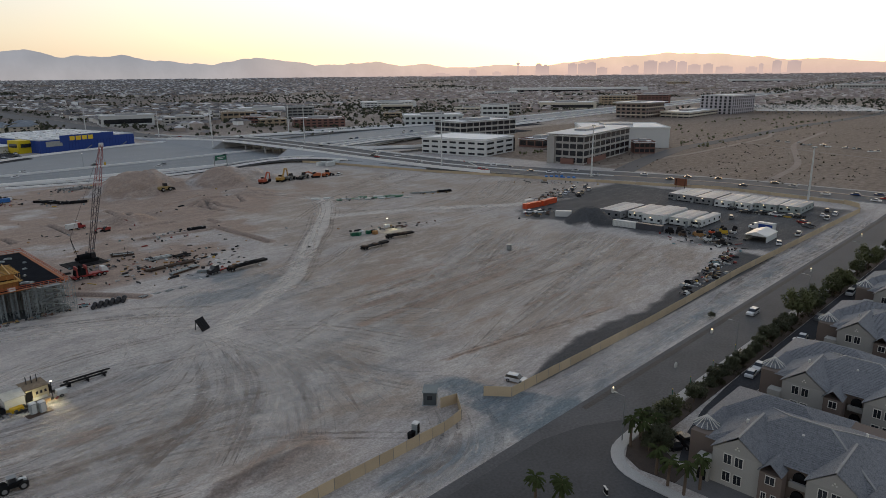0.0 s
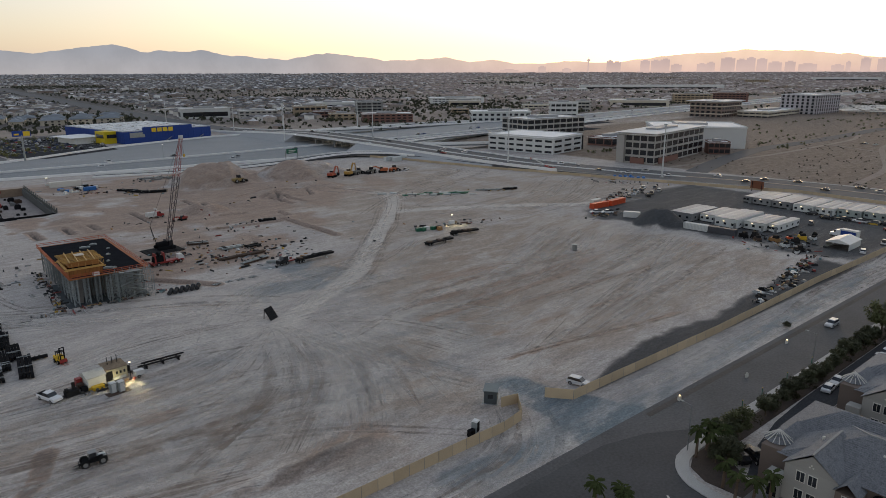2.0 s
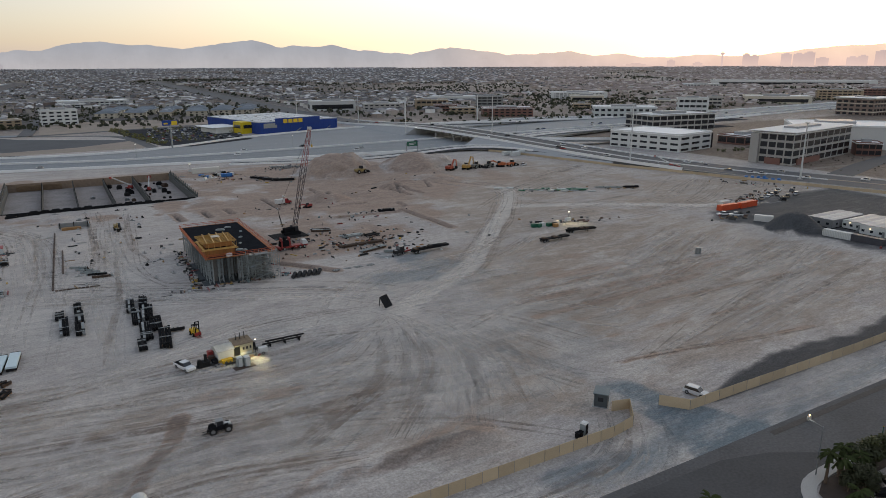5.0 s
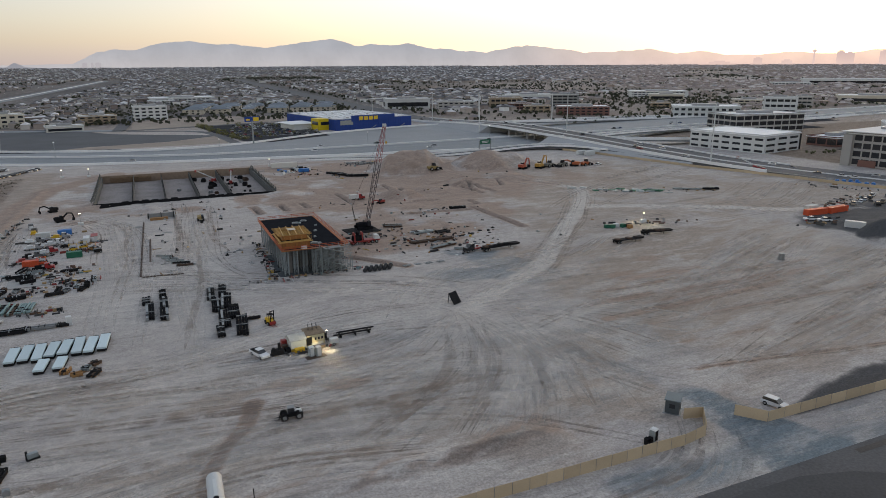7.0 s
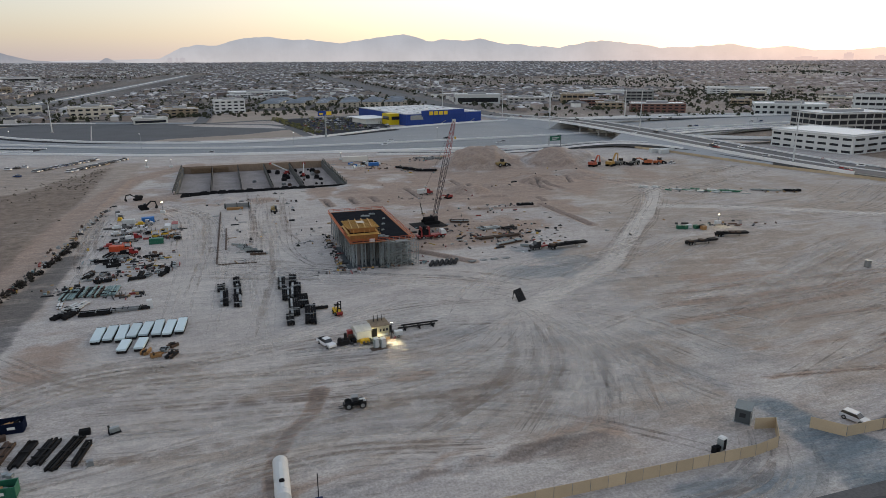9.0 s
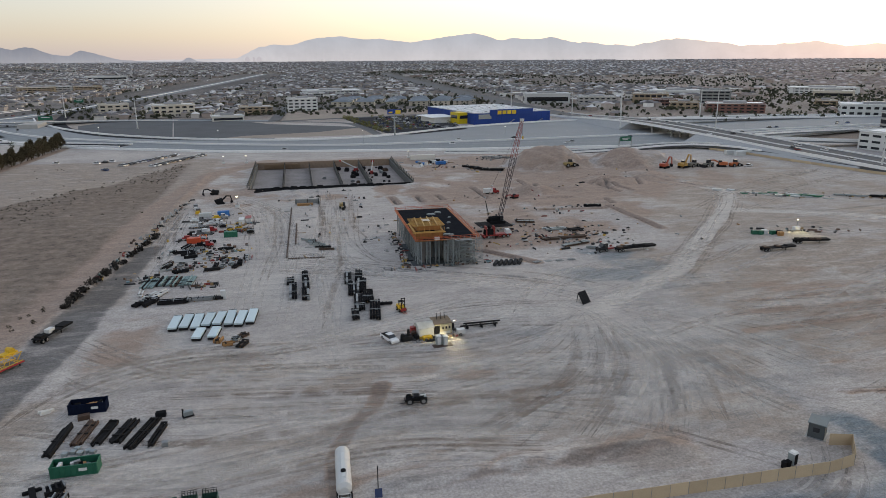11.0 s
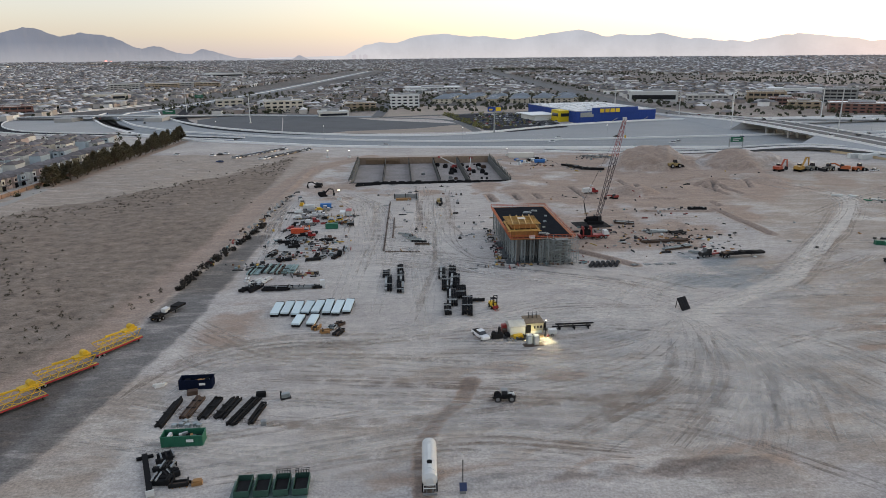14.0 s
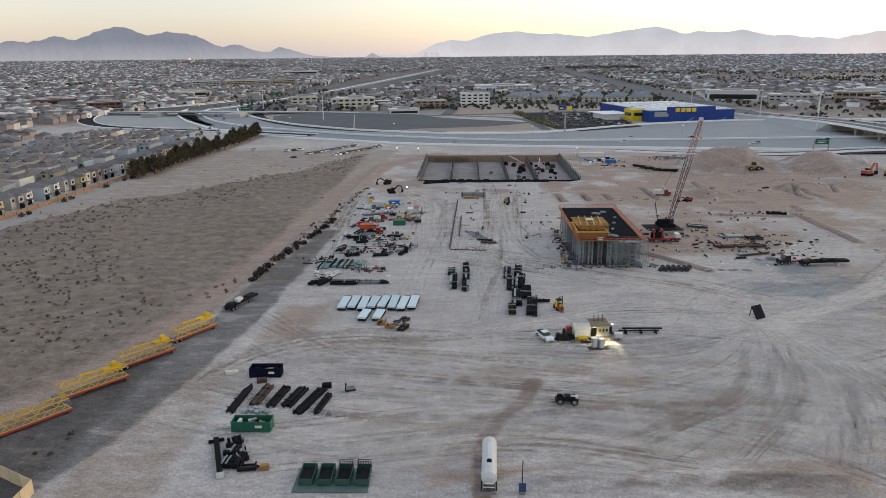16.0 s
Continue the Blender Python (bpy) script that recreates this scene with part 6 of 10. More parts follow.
rolloff_bin(at(-41.9, 124.4, 1), "navy blue open roll-off bin", NAVY, 6.4)
rolloff_bin(at(-38.3, 103.6, 1), "green roll-off bin full of offcuts", GREEN, 6.9)
solid("concrete_rubble_heap", Geo().box((0, 0, 0), (2.0, 1.4, 0.7), 20, 0.6).box((0.9, 0.6, 0), (1.2, 1.0, 0.5), 50, 0.6).box((-0.8, 0.5, 0), (1.2, 0.9, 0.5), 5, 0.7), TRIM, "pale heap of plaster rubble", "rubble", at(-49.6, 125, 10))
for x, y in ((-41.6, 109.0), (-40.4, 109.4), (-39.2, 108.9), (-38.0, 109.3), (-37.2, 108.8), (-40.0, 110.4)):
    solid("pallet_pack", Geo().box((0, 0, 0), (1.0, 0.9, 0.12)).box((0, 0, 0.12), (0.9, 0.8, 0.55)), STEEL_GALV, "small pallet of galvanised fittings", "pallet", at(x, y, random.uniform(-20, 20)), "pallets behind the green bin")
solid("dark_crate", Geo().box((0, 0, 0), (2.0, 1.3, 0.9)).box((0, 0, 0.9), (1.7, 1.1, 0.1)), STEEL_RUST, "rusty dark crate at the stack's end", "crate", at(-41.9, 121.2, 15))
solid("dark_crate", Geo().box((0, 0, 0), (1.8, 1.2, 0.9)).box((0, 0, 0.9), (1.6, 1.0, 0.1)), BLACK, "black crate at the stack's end", "crate", at(-28.3, 119.3, 5))
gset = thing("generator_set", "small grey generator with dark frame standing alone", "generator", at(-23.4, 118.2, 20))
part("housing", Geo().box((0, 0, 0.35), (1.6, 0.8, 0.8)), STEEL_GALV, gset)
part("frame", Geo().box((0, 0, 0), (2.0, 1.1, 0.3)).box((-0.8, 0.4, 0.3), (0.3, 0.3, 1.2)), BLACK, gset)
solid("concrete_block", Geo().box((0, 0, 0), (1.0, 1.0, 0.9)).box((0, 0, 0.9), (0.5, 0.5, 0.1)), STEEL_GREY, "grey block with dark side on the ground", "block", at(-25.8, 108.6, 12))
ib = thing("steel_column", "long dark steel column with a cross plate lying on dirt", "steel column", at(-41.2, 94.3, 113))
part("shaft", Geo().box((0, 0, 0.1), (11.5, 0.9, 0.75)), BLACK, ib)
part("cross_plate", Geo().box((5.4, 0, 0.1), (0.6, 2.6, 0.4)), BLACK, ib)
part("end_plate", Geo().box((-5.7, 0, 0.1), (0.2, 1.2, 1.0)), WHITE_DULL, ib, "pale end plate")
for x, y, s in ((-39.8, 98.8, 1.6), (-38.9, 96.0, 1.8), (-38.3, 92.6, 2.0), (-37.4, 94.0, 1.6)):
    bundle_stack(at(x, y, random.uniform(-40, 40)), "small heap of black steel parts", 3, s * 1.5, s, BLACK)
bundle_stack(at(-35.3, 91.6, 8), "dark steel rack on the ground", 4, 3.0, 1.6, STEEL_DARK)
solid("timber_pack", Geo().box((0, 0, 0), (1.6, 1.0, 0.5)).box((0.1, 0, 0.5), (1.2, 0.8, 0.3)), TIMBER, "small pack of brown timber", "timber pack", at(-32.8, 91.7, 12))


def form_basket(m, label, cage):
    root = thing("form_basket", label, "basket", m, "green steel baskets")
    for x in (-1.1, 1.1):
        part("side", Geo().box((x, 0, 0.15), (0.08, 4.2, 1.0)), mat("basket_green", (0.035, 0.085, 0.065), 0.6), root)
    for y in (-2.1, 2.1):
        part("end", Geo().box((0, y, 0.15), (2.2, 0.08, 1.0)), mat("basket_green", (0.035, 0.085, 0.065), 0.6), root)
    part("floor", Geo().box((0, 0, 0.08), (2.2, 4.2, 0.08)), STEEL_DARK, root)
    part("filling", Geo().box((0, -0.2, 0.16), (1.9, 3.6, 0.35)), STEEL_DARK, root)
    if cage:
        g = Geo()
        for k in range(6):
            g.box((-1.0 + k * 0.4, 1.6, 1.15), (0.06, 0.06, 0.8)).box((-1.0 + k * 0.4, 2.1, 1.15), (0.06, 0.06, 0.8))
        g.box((0, 1.6, 1.9), (2.2, 0.06, 0.06)).box((0, 2.1, 1.9), (2.2, 0.06, 0.06))
        part("cage", g, STEEL_DARK, root)
    return root


solid("green_ground_sheet", Geo().box((0, 0, 0.01), (11.6, 6.2, 0.08)), mat("grey_green_sheet", (0.10, 0.15, 0.135), 0.7), "grey-green ground sheet under baskets", "sheet", at(-21.2, 89.0, 1))
for k, x in enumerate((-25.2, -22.3, -19.4, -16.5)):
    form_basket(at(x, 89.6, 1, 0.09), "green steel basket with dark contents", k > 1)


# ---- fuel tank trailer, solar mast, machines ----
def tank_trailer():
    root = thing("tank_trailer", "white cylindrical tank trailer parked on stained dirt", "tank trailer", at(3.2, 91.6, 88))
    part("tank", Geo().rod((-4.6, 0, 2.1), (5.2, 0, 2.1), 1.18, n=24).rod((5.2, 0, 2.1), (5.75, 0, 2.1), 1.18, 0.55, 24).rod((-5.1, 0, 2.1), (-4.6, 0, 2.1), 0.6, 1.18, 24), WHITE, root, smooth=False)
    for x in (-3.5, -1.0, 1.5, 4.0):
        part("band", Geo().rod((x, 0, 2.1), (x + 0.12, 0, 2.1), 1.21, n=24), WHITE_DULL, root)
    part("hatch", Geo().rod((-1.8, 0, 3.2), (-1.8, 0, 3.5), 0.4, n=12), BLACK, root, "dark hatch")
    part("catwalk", Geo().box((0, 0, 3.26), (6.5, 0.5, 0.06)), WHITE_DULL, root)
    part("frame", Geo().box((-0.4, -0.5, 0.75), (11, 0.2, 0.3)).box((-0.4, 0.5, 0.75), (11, 0.2, 0.3)).box((-6.4, 0, 0.7), (0.2, 2.2, 0.3)), STEEL_GREY, root)
    part("rear_rack", Geo().box((-5.8, -0.9, 0.9), (0.1, 0.1, 1.2)).box((-5.8, 0.9, 0.9), (0.1, 0.1, 1.2)).box((-5.8, 0, 2.0), (0.1, 1.9, 0.1)).box((-5.8, 0, 1.4), (0.1, 1.9, 0.1)), WHITE, root)
    for x in (-4.4, -3.0):
        for y in (-0.95, 0.95):
            wheel(root, x, y, 0.5, 0.5)
    for y in (-0.7, 0.7):
        part("leg", Geo().box((3.6, y, 0), (0.18, 0.18, 0.9)), STEEL_DARK, root)
    return root


tank_trailer()
sp = thing("solar_mast", "solar camera mast with a tilted blue panel", "solar mast", at(8.0, 86.5, 0))
part("pole", Geo().rod((0, 0, 0), (0, 0, 5.6), 0.07, n=8), STEEL_DARK, sp)
part("solar_panel", Geo().add([(-0.55, -0.7, 0.7), (0.55, -0.7, 0.7), (0.55, -0.25, 1.9), (-0.55, -0.25, 1.9), (-0.55, -0.65, 0.68), (0.55, -0.65, 0.68), (0.55, -0.2, 1.88), (-0.55, -0.2, 1.88)], [(0, 1, 2, 3), (7, 6, 5, 4), (0, 4, 5, 1), (1, 5, 6, 2), (2, 6, 7, 3), (3, 7, 4, 0)]), mat("solar_cell", (0.015, 0.03, 0.09), 0.2, vary=0.15), sp, "dark blue solar panel")
part("base_box", Geo().box((0, 0, 0), (0.9, 0.9, 0.5)), STEEL_GREY, sp)
telehandler(at(18.6, 114.2, 176) @ Matrix.Scale(0.86, 4), "dark rough-terrain forklift with a pale cover on bare dirt", BLACK)
mast_forklift(at(23.2, 163.0, 282), "yellow forklift with a tall black mast")


def batch_plant():
    """The lit work cabin with its tools, lamp and toilets."""
    root = thing("work_cabin", "cream work cabin with a ragged roof under a work lamp", "work cabin", at(28.4, 146.4, 8))
    CREAM = mat("cream_panel", (0.62, 0.55, 0.36), 0.7, vary=0.2)
    PALE = mat("pale_panel", (0.60, 0.60, 0.54), 0.7, vary=0.2)
    part("wall", Geo().box((2.0, 0.2, 0.2), (4.2, 3.4, 2.6)), CREAM, root)
    part("gable_wall", Geo().box((-2.4, -0.2, 0.2), (3.6, 3.8, 2.3)), PALE, root, "pale grey side cabin")
    part("roof", Geo().profile([(-2.2, 2.5), (-0.2, 3.5), (1.8, 2.5), (1.8, 2.4), (-2.2, 2.4)], -4.4, -0.4), mat("patched_roof", (0.42, 0.41, 0.37), 0.8, vary=0.35, scale=1.2), root)
    part("lean_to_roof", Geo().add([(-0.3, -1.6, 2.85), (4.3, -1.6, 2.8), (4.3, 2.0, 3.3), (-0.3, 2.0, 3.4), (-0.3, -1.6, 2.75), (4.3, -1.6, 2.7), (4.3, 2.0, 3.2), (-0.3, 2.0, 3.3)], [(0, 1, 2, 3), (7, 6, 5, 4), (0, 4, 5, 1), (1, 5, 6, 2), (2, 6, 7, 3), (3, 7, 4, 0)]), mat("brown_felt", (0.20, 0.15, 0.10), 0.9, vary=0.5, scale=1.5), root, "patched brown felt roof")
    for k in range(3):
        part("roof_rack", Geo().bar((1.0 + k * 1.0, 0.6, 3.3), (1.6 + k * 1.0, 2.4, 4.1), 0.16, 0.2), STEEL_DARK, root)
    # no hollow here: a black slab gives the opening its shade
    part("opening", Geo().box((0.4, -1.52, 0.4), (1.3, 0.1, 2.0)), BLACK, root)
    for x in (1.9, 2.7, 3.5):
        part("window", Geo().box((x, -1.53, 1.4), (0.4, 0.08, 0.6)), GLASS, root)
    part("skirt", Geo().box((2.3, -1.54, 0.2), (2.8, 0.06, 0.6)), PALE, root)
    part("timber_pack", Geo().box((-2.6, -3.0, 0), (2.2, 1.2, 0.9)), YELLOW, root, "yellow timber pack")
    for x, y, mt, h in ((-4.9, 0.9, RED, 2.1), (-5.2, -0.6, STEEL_RUST, 1.5), (4.8, 0.7, STEEL_DARK, 1.6), (-4.9, -1.8, BLACK, 1.0)):
        part("plant_box", Geo().box((x, y, 0), (1.1, 1.2, h)), mt, root)
    solid("generator_skid", Geo().box((0, 0, 0.2), (2.4, 1.6, 1.0)).box((0.5, 0, 1.2), (0.5, 0.6, 1.5)).box((-0.8, 0, 1.2), (0.6, 1.0, 0.5)).box((0, 0, 0), (2.9, 1.8, 0.2)), STEEL_DARK, "dark pump skid beside the truck", "pump", at(21.4, 143.6, 10))
    for x, y in ((28.2, 139.6), (29.7, 139.2)):
        t = thing("portable_toilet", "grey portable toilet with a white roof", "portable toilet", at(x, y, 8), "toilets by the cabin")
        part("cabin", Geo().box((0, 0, 0.1), (1.15, 1.15, 2.1)), mat("grey_plastic", (0.28, 0.31, 0.31), 0.5), t)
        part("roof", Geo().box((0, 0, 2.2), (1.25, 1.25, 0.2), 0, 0.7), WHITE, t)
        part("door", Geo().box((0, -0.58, 0.2), (0.8, 0.05, 1.85)), WHITE_DULL, t)
    solid("red_plinth", Geo().box((0, 0, 0), (4.6, 1.8, 0.25)), STEEL_RUST, "rust-red skid under the toilets", "skid", at(29.0, 138.9, 8, -0.1))
    gen = thing("light_plant", "small white trailer with lamp masts beside the cabin", "light tower", at(34.5, 144.0, 5))
    part("housing", Geo().box((0, 0, 0.5), (1.9, 1.2, 1.1)), WHITE, gen)
    for y in (-0.6, 0.6):
        wheel(gen, -0.2, y, 0.35, 0.2)
    part("mast", Geo().rod((-1.4, 0.9, 0), (-1.4, 0.9, 3.6), 0.07, n=6), STEEL_DARK, gen)
    part("lamp_head", Geo().box((-1.4, 0.7, 3.5), (0.4, 0.2, 0.15)), LAMP_ON, gen, "lit lamp head")
    tb = thing("trestle_beams", "two long dark beams resting on trestles", "beams", at(40.4, 147.9, 1))
    for y in (-0.7, 0.7):
        part("beam", Geo().box((y * 0.8, y, 0.75), (9.4, 0.28, 0.32)), STEEL_DARK, tb)
    for x in (-3.4, 0.2, 3.6):
        part("trestle", Geo().box((x, 0, 0), (0.2, 2.2, 0.75)).box((x, 0, 0), (0.9, 0.2, 0.12)), STEEL_DARK, tb)
    car("pickup", "white", at(17.6, 144.4, 292), "white pickup with black parts beside the cabin")
    lamp = bpy.data.lights.new("work_lamp", "SPOT")
    lamp.energy, lamp.color, lamp.spot_size, lamp.shadow_soft_size = 1500, (1.0, 0.86, 0.5), radians(125), 0.4
    lo = new("work_lamp", lamp)
    lo.matrix_basis = look((33.2, 143.0, 3.2), (29.6, 140.6, 0.4))


batch_plant()


def tilt_panel():
    root = thing("tilted_form", "black wall form propped on legs on open dirt", "formwork panel", at(72.0, 158.0, 28) @ Matrix.Scale(0.76, 4))
    part("face", Geo().add([(-2.2, -1.5, 0.2), (1.6, -1.5, 0.2), (1.6, 1.2, 4.0), (-2.2, 1.2, 4.0), (-2.2, -1.2, 0.0), (1.6, -1.2, 0.0), (1.6, 1.5, 3.8), (-2.2, 1.5, 3.8)], [(0, 1, 2, 3), (7, 6, 5, 4), (0, 4, 5, 1), (1, 5, 6, 2), (2, 6, 7, 3), (3, 7, 4, 0)]), mat("black_form", (0.03, 0.03, 0.032), 0.7, vary=0.3), root)
    for x in (-2.0, 1.4):
        part("prop", Geo().bar((x, 1.3, 3.8), (x + 0.3, 2.0, 0.0), 0.2), STEEL_DARK, root)
    for k in range(4):
        part("rib", Geo().bar((-2.1 + k * 1.2, -1.55, 0.3), (-2.1 + k * 1.2, 1.1, 4.05), 0.12), STEEL_DARK, root)


tilt_panel()
for k in range(6):
    root = thing("concrete_drum", "dark pipe section lying in a row", "pipe", at(58.6 + k * 1.62, 196.4, 62), "row of dark pipes")
    part("shell", Geo().rod((-1.8, 0, 0.62), (1.8, 0, 0.62), 0.6, n=14), mat("dark_pipe", (0.05, 0.05, 0.052), 0.6), root)
    part("collar", Geo().rod((1.7, 0, 0.62), (1.95, 0, 0.62), 0.68, n=14), STEEL_GREY, root)
for k, x in enumerate((72.6, 76.2, 80.2, 84.4)):
    g = Geo()
    for q in range(4):
        g.box((-1.1 + q * 0.7, 0, 0), (0.35, 1.9, 0.14))
    solid("grating", g.box((0, 0, 0.02), (2.6, 0.2, 0.16)), STEEL_GREY, "grey steel grating lying flat", "grating", at(x, 196.6, 12), "gratings in a row")
flatbed(at(109.8, 202.3, 5), "black flatbed trailer loaded with beams", 15.0, 6)
flatbed(at(156.5, 191.0, 0), "black empty flatbed trailer", 12.5, 2)
flatbed(at(174.0, 196.4, -10), "black flatbed trailer beside another", 12.5, 4)
dl = thing("tractor_unit", "dark red tractor unit beside steel beams", "truck", at(99.6, 203.4, 190))
part("chassis", Geo().box((-1.2, 0, 0.6), (5.0, 1.0, 0.4)), RED, dl)
truck_cab(dl, 1.2, "black")
for x, y, mt in ((162.5, 211.6, GREEN), (164.5, 210.6, GREEN), (166.7, 211.4, WHITE_DULL), (169.0, 210.0, GREEN), (171.2, 209.2, STEEL_DARK), (170.5, 207.6, TIMBER)):
    solid("tool_crate", Geo().box((0, 0, 0.1), (1.9, 1.5, 1.3)).box((0, 0, 0), (1.7, 1.3, 0.1)).box((0, 0, 1.4), (2.0, 1.6, 0.08)), mt, "green and grey tool crate in a small group", "crate", at(x, y, random.uniform(-20, 20)), "tool crates by the lamp")
lt = thing("light_tower", "white light tower with its lamp on", "light tower", at(181.0, 212.4, 0))
part("housing", Geo().box((0, 0, 0.4), (2.4, 1.3, 1.3)), WHITE, lt)
part("mast", Geo().rod((0.2, 0, 1.6), (0.2, 0, 4.2), 0.1, n=8), STEEL_GREY, lt)
part("lamp_head", Geo().box((0.2, 0, 4.1), (0.6, 0.25, 0.25)), LAMP_ON, lt, "lit lamp head")
ld = bpy.data.lights.new("tower_lamp", "SPOT")
ld.energy, ld.color, ld.spot_size, ld.shadow_soft_size = 1300, (1.0, 0.9, 0.55), radians(120), 0.4
new("tower_lamp", ld).matrix_basis = look((181.0, 212.0, 4.9), (179.5, 210.5, 0))
pt = thing("water_drum", "grey water drum on a stand in open dirt", "drum", at(187.0, 151.0, 0))
part("drum", Geo().rod((0, 0, 0.3), (0, 0, 2.3), 0.95, n=16), STEEL_GREY, pt)
part("stand", Geo().box((0, 0, 0), (1.6, 1.6, 0.3)), STEEL_DARK, pt)
part("rim", Geo().rod((0, 0, 2.25), (0, 0, 2.36), 1.0, n=16), STEEL_GALV, pt)


def guard_house():
    root = thing("guard_house", "dark grey guard hut with a flat roof at the gate", "guard hut", at(84.4, 87.4, 40))
    part("wall", Geo().box((0, 0, 0.2), (3.2, 2.5, 2.6)), mat("charcoal_panel", (0.06, 0.07, 0.075), 0.6), root)
    part("roof", Geo().box((0, 0, 2.8), (3.6, 2.9, 0.16)), mat("slate_roof", (0.12, 0.15, 0.16), 0.6), root)
    for x, y, sx, sy in ((0.6, -1.27, 1.0, 0.06), (-1.62, 0, 0.06, 1.0)):
        part("window", Geo().box((x, y, 1.3), (sx, sy, 0.8)), GLASS, root)
    part("door", Geo().box((-0.8, -1.27, 0.25), (0.85, 0.06, 2.0)), STEEL_GREY, root)
    part("platform", Geo().box((0.4, 0, 0), (4.4, 3.2, 0.2)), STEEL_GREY, root)
    solid("steel_plate", Geo().box((0, 0, 0.02), (3.6, 2.2, 0.08)), STEEL_GREY, "grey steel plate leaning low behind the hut", "plate", at(88.2, 89.6, 40))


guard_house()
cart = thing("portable_toilet", "grey portable toilet with a white top beside black bins", "portable toilet", at(74.2, 80.8, 20))
part("cabin", Geo().box((0, 0, 0.1), (1.1, 1.1, 2.0)), mat("grey_plastic", (0.28, 0.31, 0.31), 0.5), cart)
part("roof", Geo().box((0, 0, 2.1), (1.2, 1.2, 0.25), 0, 0.7), WHITE, cart)
part("door", Geo().box((0, -0.57, 0.2), (0.8, 0.05, 1.8)), STEEL_DARK, cart)
for x in (72.9, 72.3):
    solid("bin", Geo().box((0, 0, 0), (0.7, 0.7, 1.1), 0, 1.08).box((0, 0, 1.1), (0.8, 0.8, 0.08)), BLACK, "black wheeled bin by the fence", "bin", at(x, 80.2, 20), "bins at the fence")
car("suv", "white", at(103.2, 80.9, 285), "white boxy off-roader parked inside the fence")


# ---- crane sections on low loaders, western track ----
def boom_section(g, length, w, h, z, step=1.5):
    lattice_pts = [(-w / 2, z), (w / 2, z), (w / 2, z + h), (-w / 2, z + h)]
    n = int(length / step)
    for k in range(4):
        (ya, za), (yb, zb) = lattice_pts[k], lattice_pts[(k + 1) % 4]
        g.bar((-length / 2, ya, za), (length / 2, ya, za), 0.17)
        for q in range(n):
            x0, x1 = -length / 2 + q * length / n, -length / 2 + (q + 1) * length / n
            g.bar((x0, ya, za), (x1, yb, zb), 0.1) if q % 2 else g.bar((x0, yb, zb), (x1, ya, za), 0.1)
    return g


def crane_load(x, y, turn, length, label, extra):
    root = thing("low_loader", label, "trailer", at(x, y, turn), "low loaders with yellow crane sections")
    part("deck", Geo().box((0, 0, 0.8), (length, 2.6, 0.25)), mat("loader_deck", (0.16, 0.14, 0.13), 0.8), root, "dusty deck")
    part("side_rail", Geo().box((0, -1.32, 0.72), (length, 0.12, 0.3)).box((0, 1.32, 0.72), (length, 0.12, 0.3)), mat("dusty_red", (0.33, 0.03, 0.03), 0.7), root, "red side rails")
    for sx in (-length / 2 + 0.8, -length / 2 + 2.0):
        for sy in (-1.0, 1.0):
            wheel(root, sx, sy, 0.45, 0.5)
    part("leg", Geo().box((length / 2 - 1.0, 1.1, 0), (0.2, 0.2, 0.8)).box((length / 2 - 1.0, -1.1, 0), (0.2, 0.2, 0.8)), STEEL_DARK, root)
    sec = solid("crane_section", boom_section(Geo(), length * 0.92, 2.1, 2.0, 0), YELLOW, "yellow lattice crane section on a low loader", "crane section", at(x, y, turn, 1.06) @ pose(0.4, 0, 0), "yellow crane sections")
    if extra:
        q = thing("crane_part", "yellow crane counter-jib parts on a low loader", "crane part", at(x, y, turn, 1.1) @ pose(length * 0.3, 0, 2.05), "yellow crane parts")
        part("frame", Geo().box((0, 0, 0), (3.4, 1.6, 0.5)).bar((-1.6, 0, 0.4), (-6.0, 0, 0.7), 0.3), YELLOW, q)
        part("drum", Geo().rod((0.6, -0.7, 0.75), (0.6, 0.7, 0.75), 0.65, n=14), YELLOW, q)
    return root


crane_load(-79.2, 103.6, 52, 14.5, "low loader carrying a long yellow crane section", False)
crane_load(-75.0, 117.4, 50, 14.0, "low loader carrying yellow and red crane parts", True)
crane_load(-70.6, 131.0, 52, 13.0, "low loader carrying a wide yellow lattice section", True)
crane_load(-65.6, 145.0, 58, 12.0, "low loader carrying short yellow crane parts", True)
solid("winch_cover", Geo().box((0, 0, 0), (2.2, 2.0, 1.0)).box((0, 0, 1.0), (1.8, 1.6, 0.2)), mat("blue_grey_steel", (0.10, 0.12, 0.15), 0.6), "blue-grey winch cover between the low loaders", "machine part", at(-77.0, 111.0, 50, 0.0))
flatbed(at(-60.6, 165.4, 68), "black flatbed trailer standing on the dark gravel track", 11.0, 2)
solid("tool_chest", Geo().box((0, 0, 0), (1.9, 1.3, 0.8)).box((0, 0, 0.8), (2.0, 1.4, 0.1)), WHITE, "white tool chest on the flatbed trailer", "chest", at(-60.9, 164.6, 68, 1.33))


# ---- heavy plant near the spoil heaps ----
ORANGE_PLANT = mat("orange_plant_paint", (0.40, 0.11, 0.04), 0.5, vary=0.2)
DUSTY_YELLOW = mat("dusty_yellow_paint", (0.30, 0.22, 0.09), 0.7, vary=0.25)
excavator(at(211, 360.5, 30), "red-orange excavator with a raised arm by the spoil heap", mat("red_plant_paint", (0.36, 0.075, 0.04), 0.5, vary=0.2), 1.3)
excavator(at(222, 358.5, 30), "yellow excavator with a raised arm in a row of plant", mat("plant_yellow", (0.34, 0.20, 0.05), 0.5, vary=0.2), 1.4, 1.1)
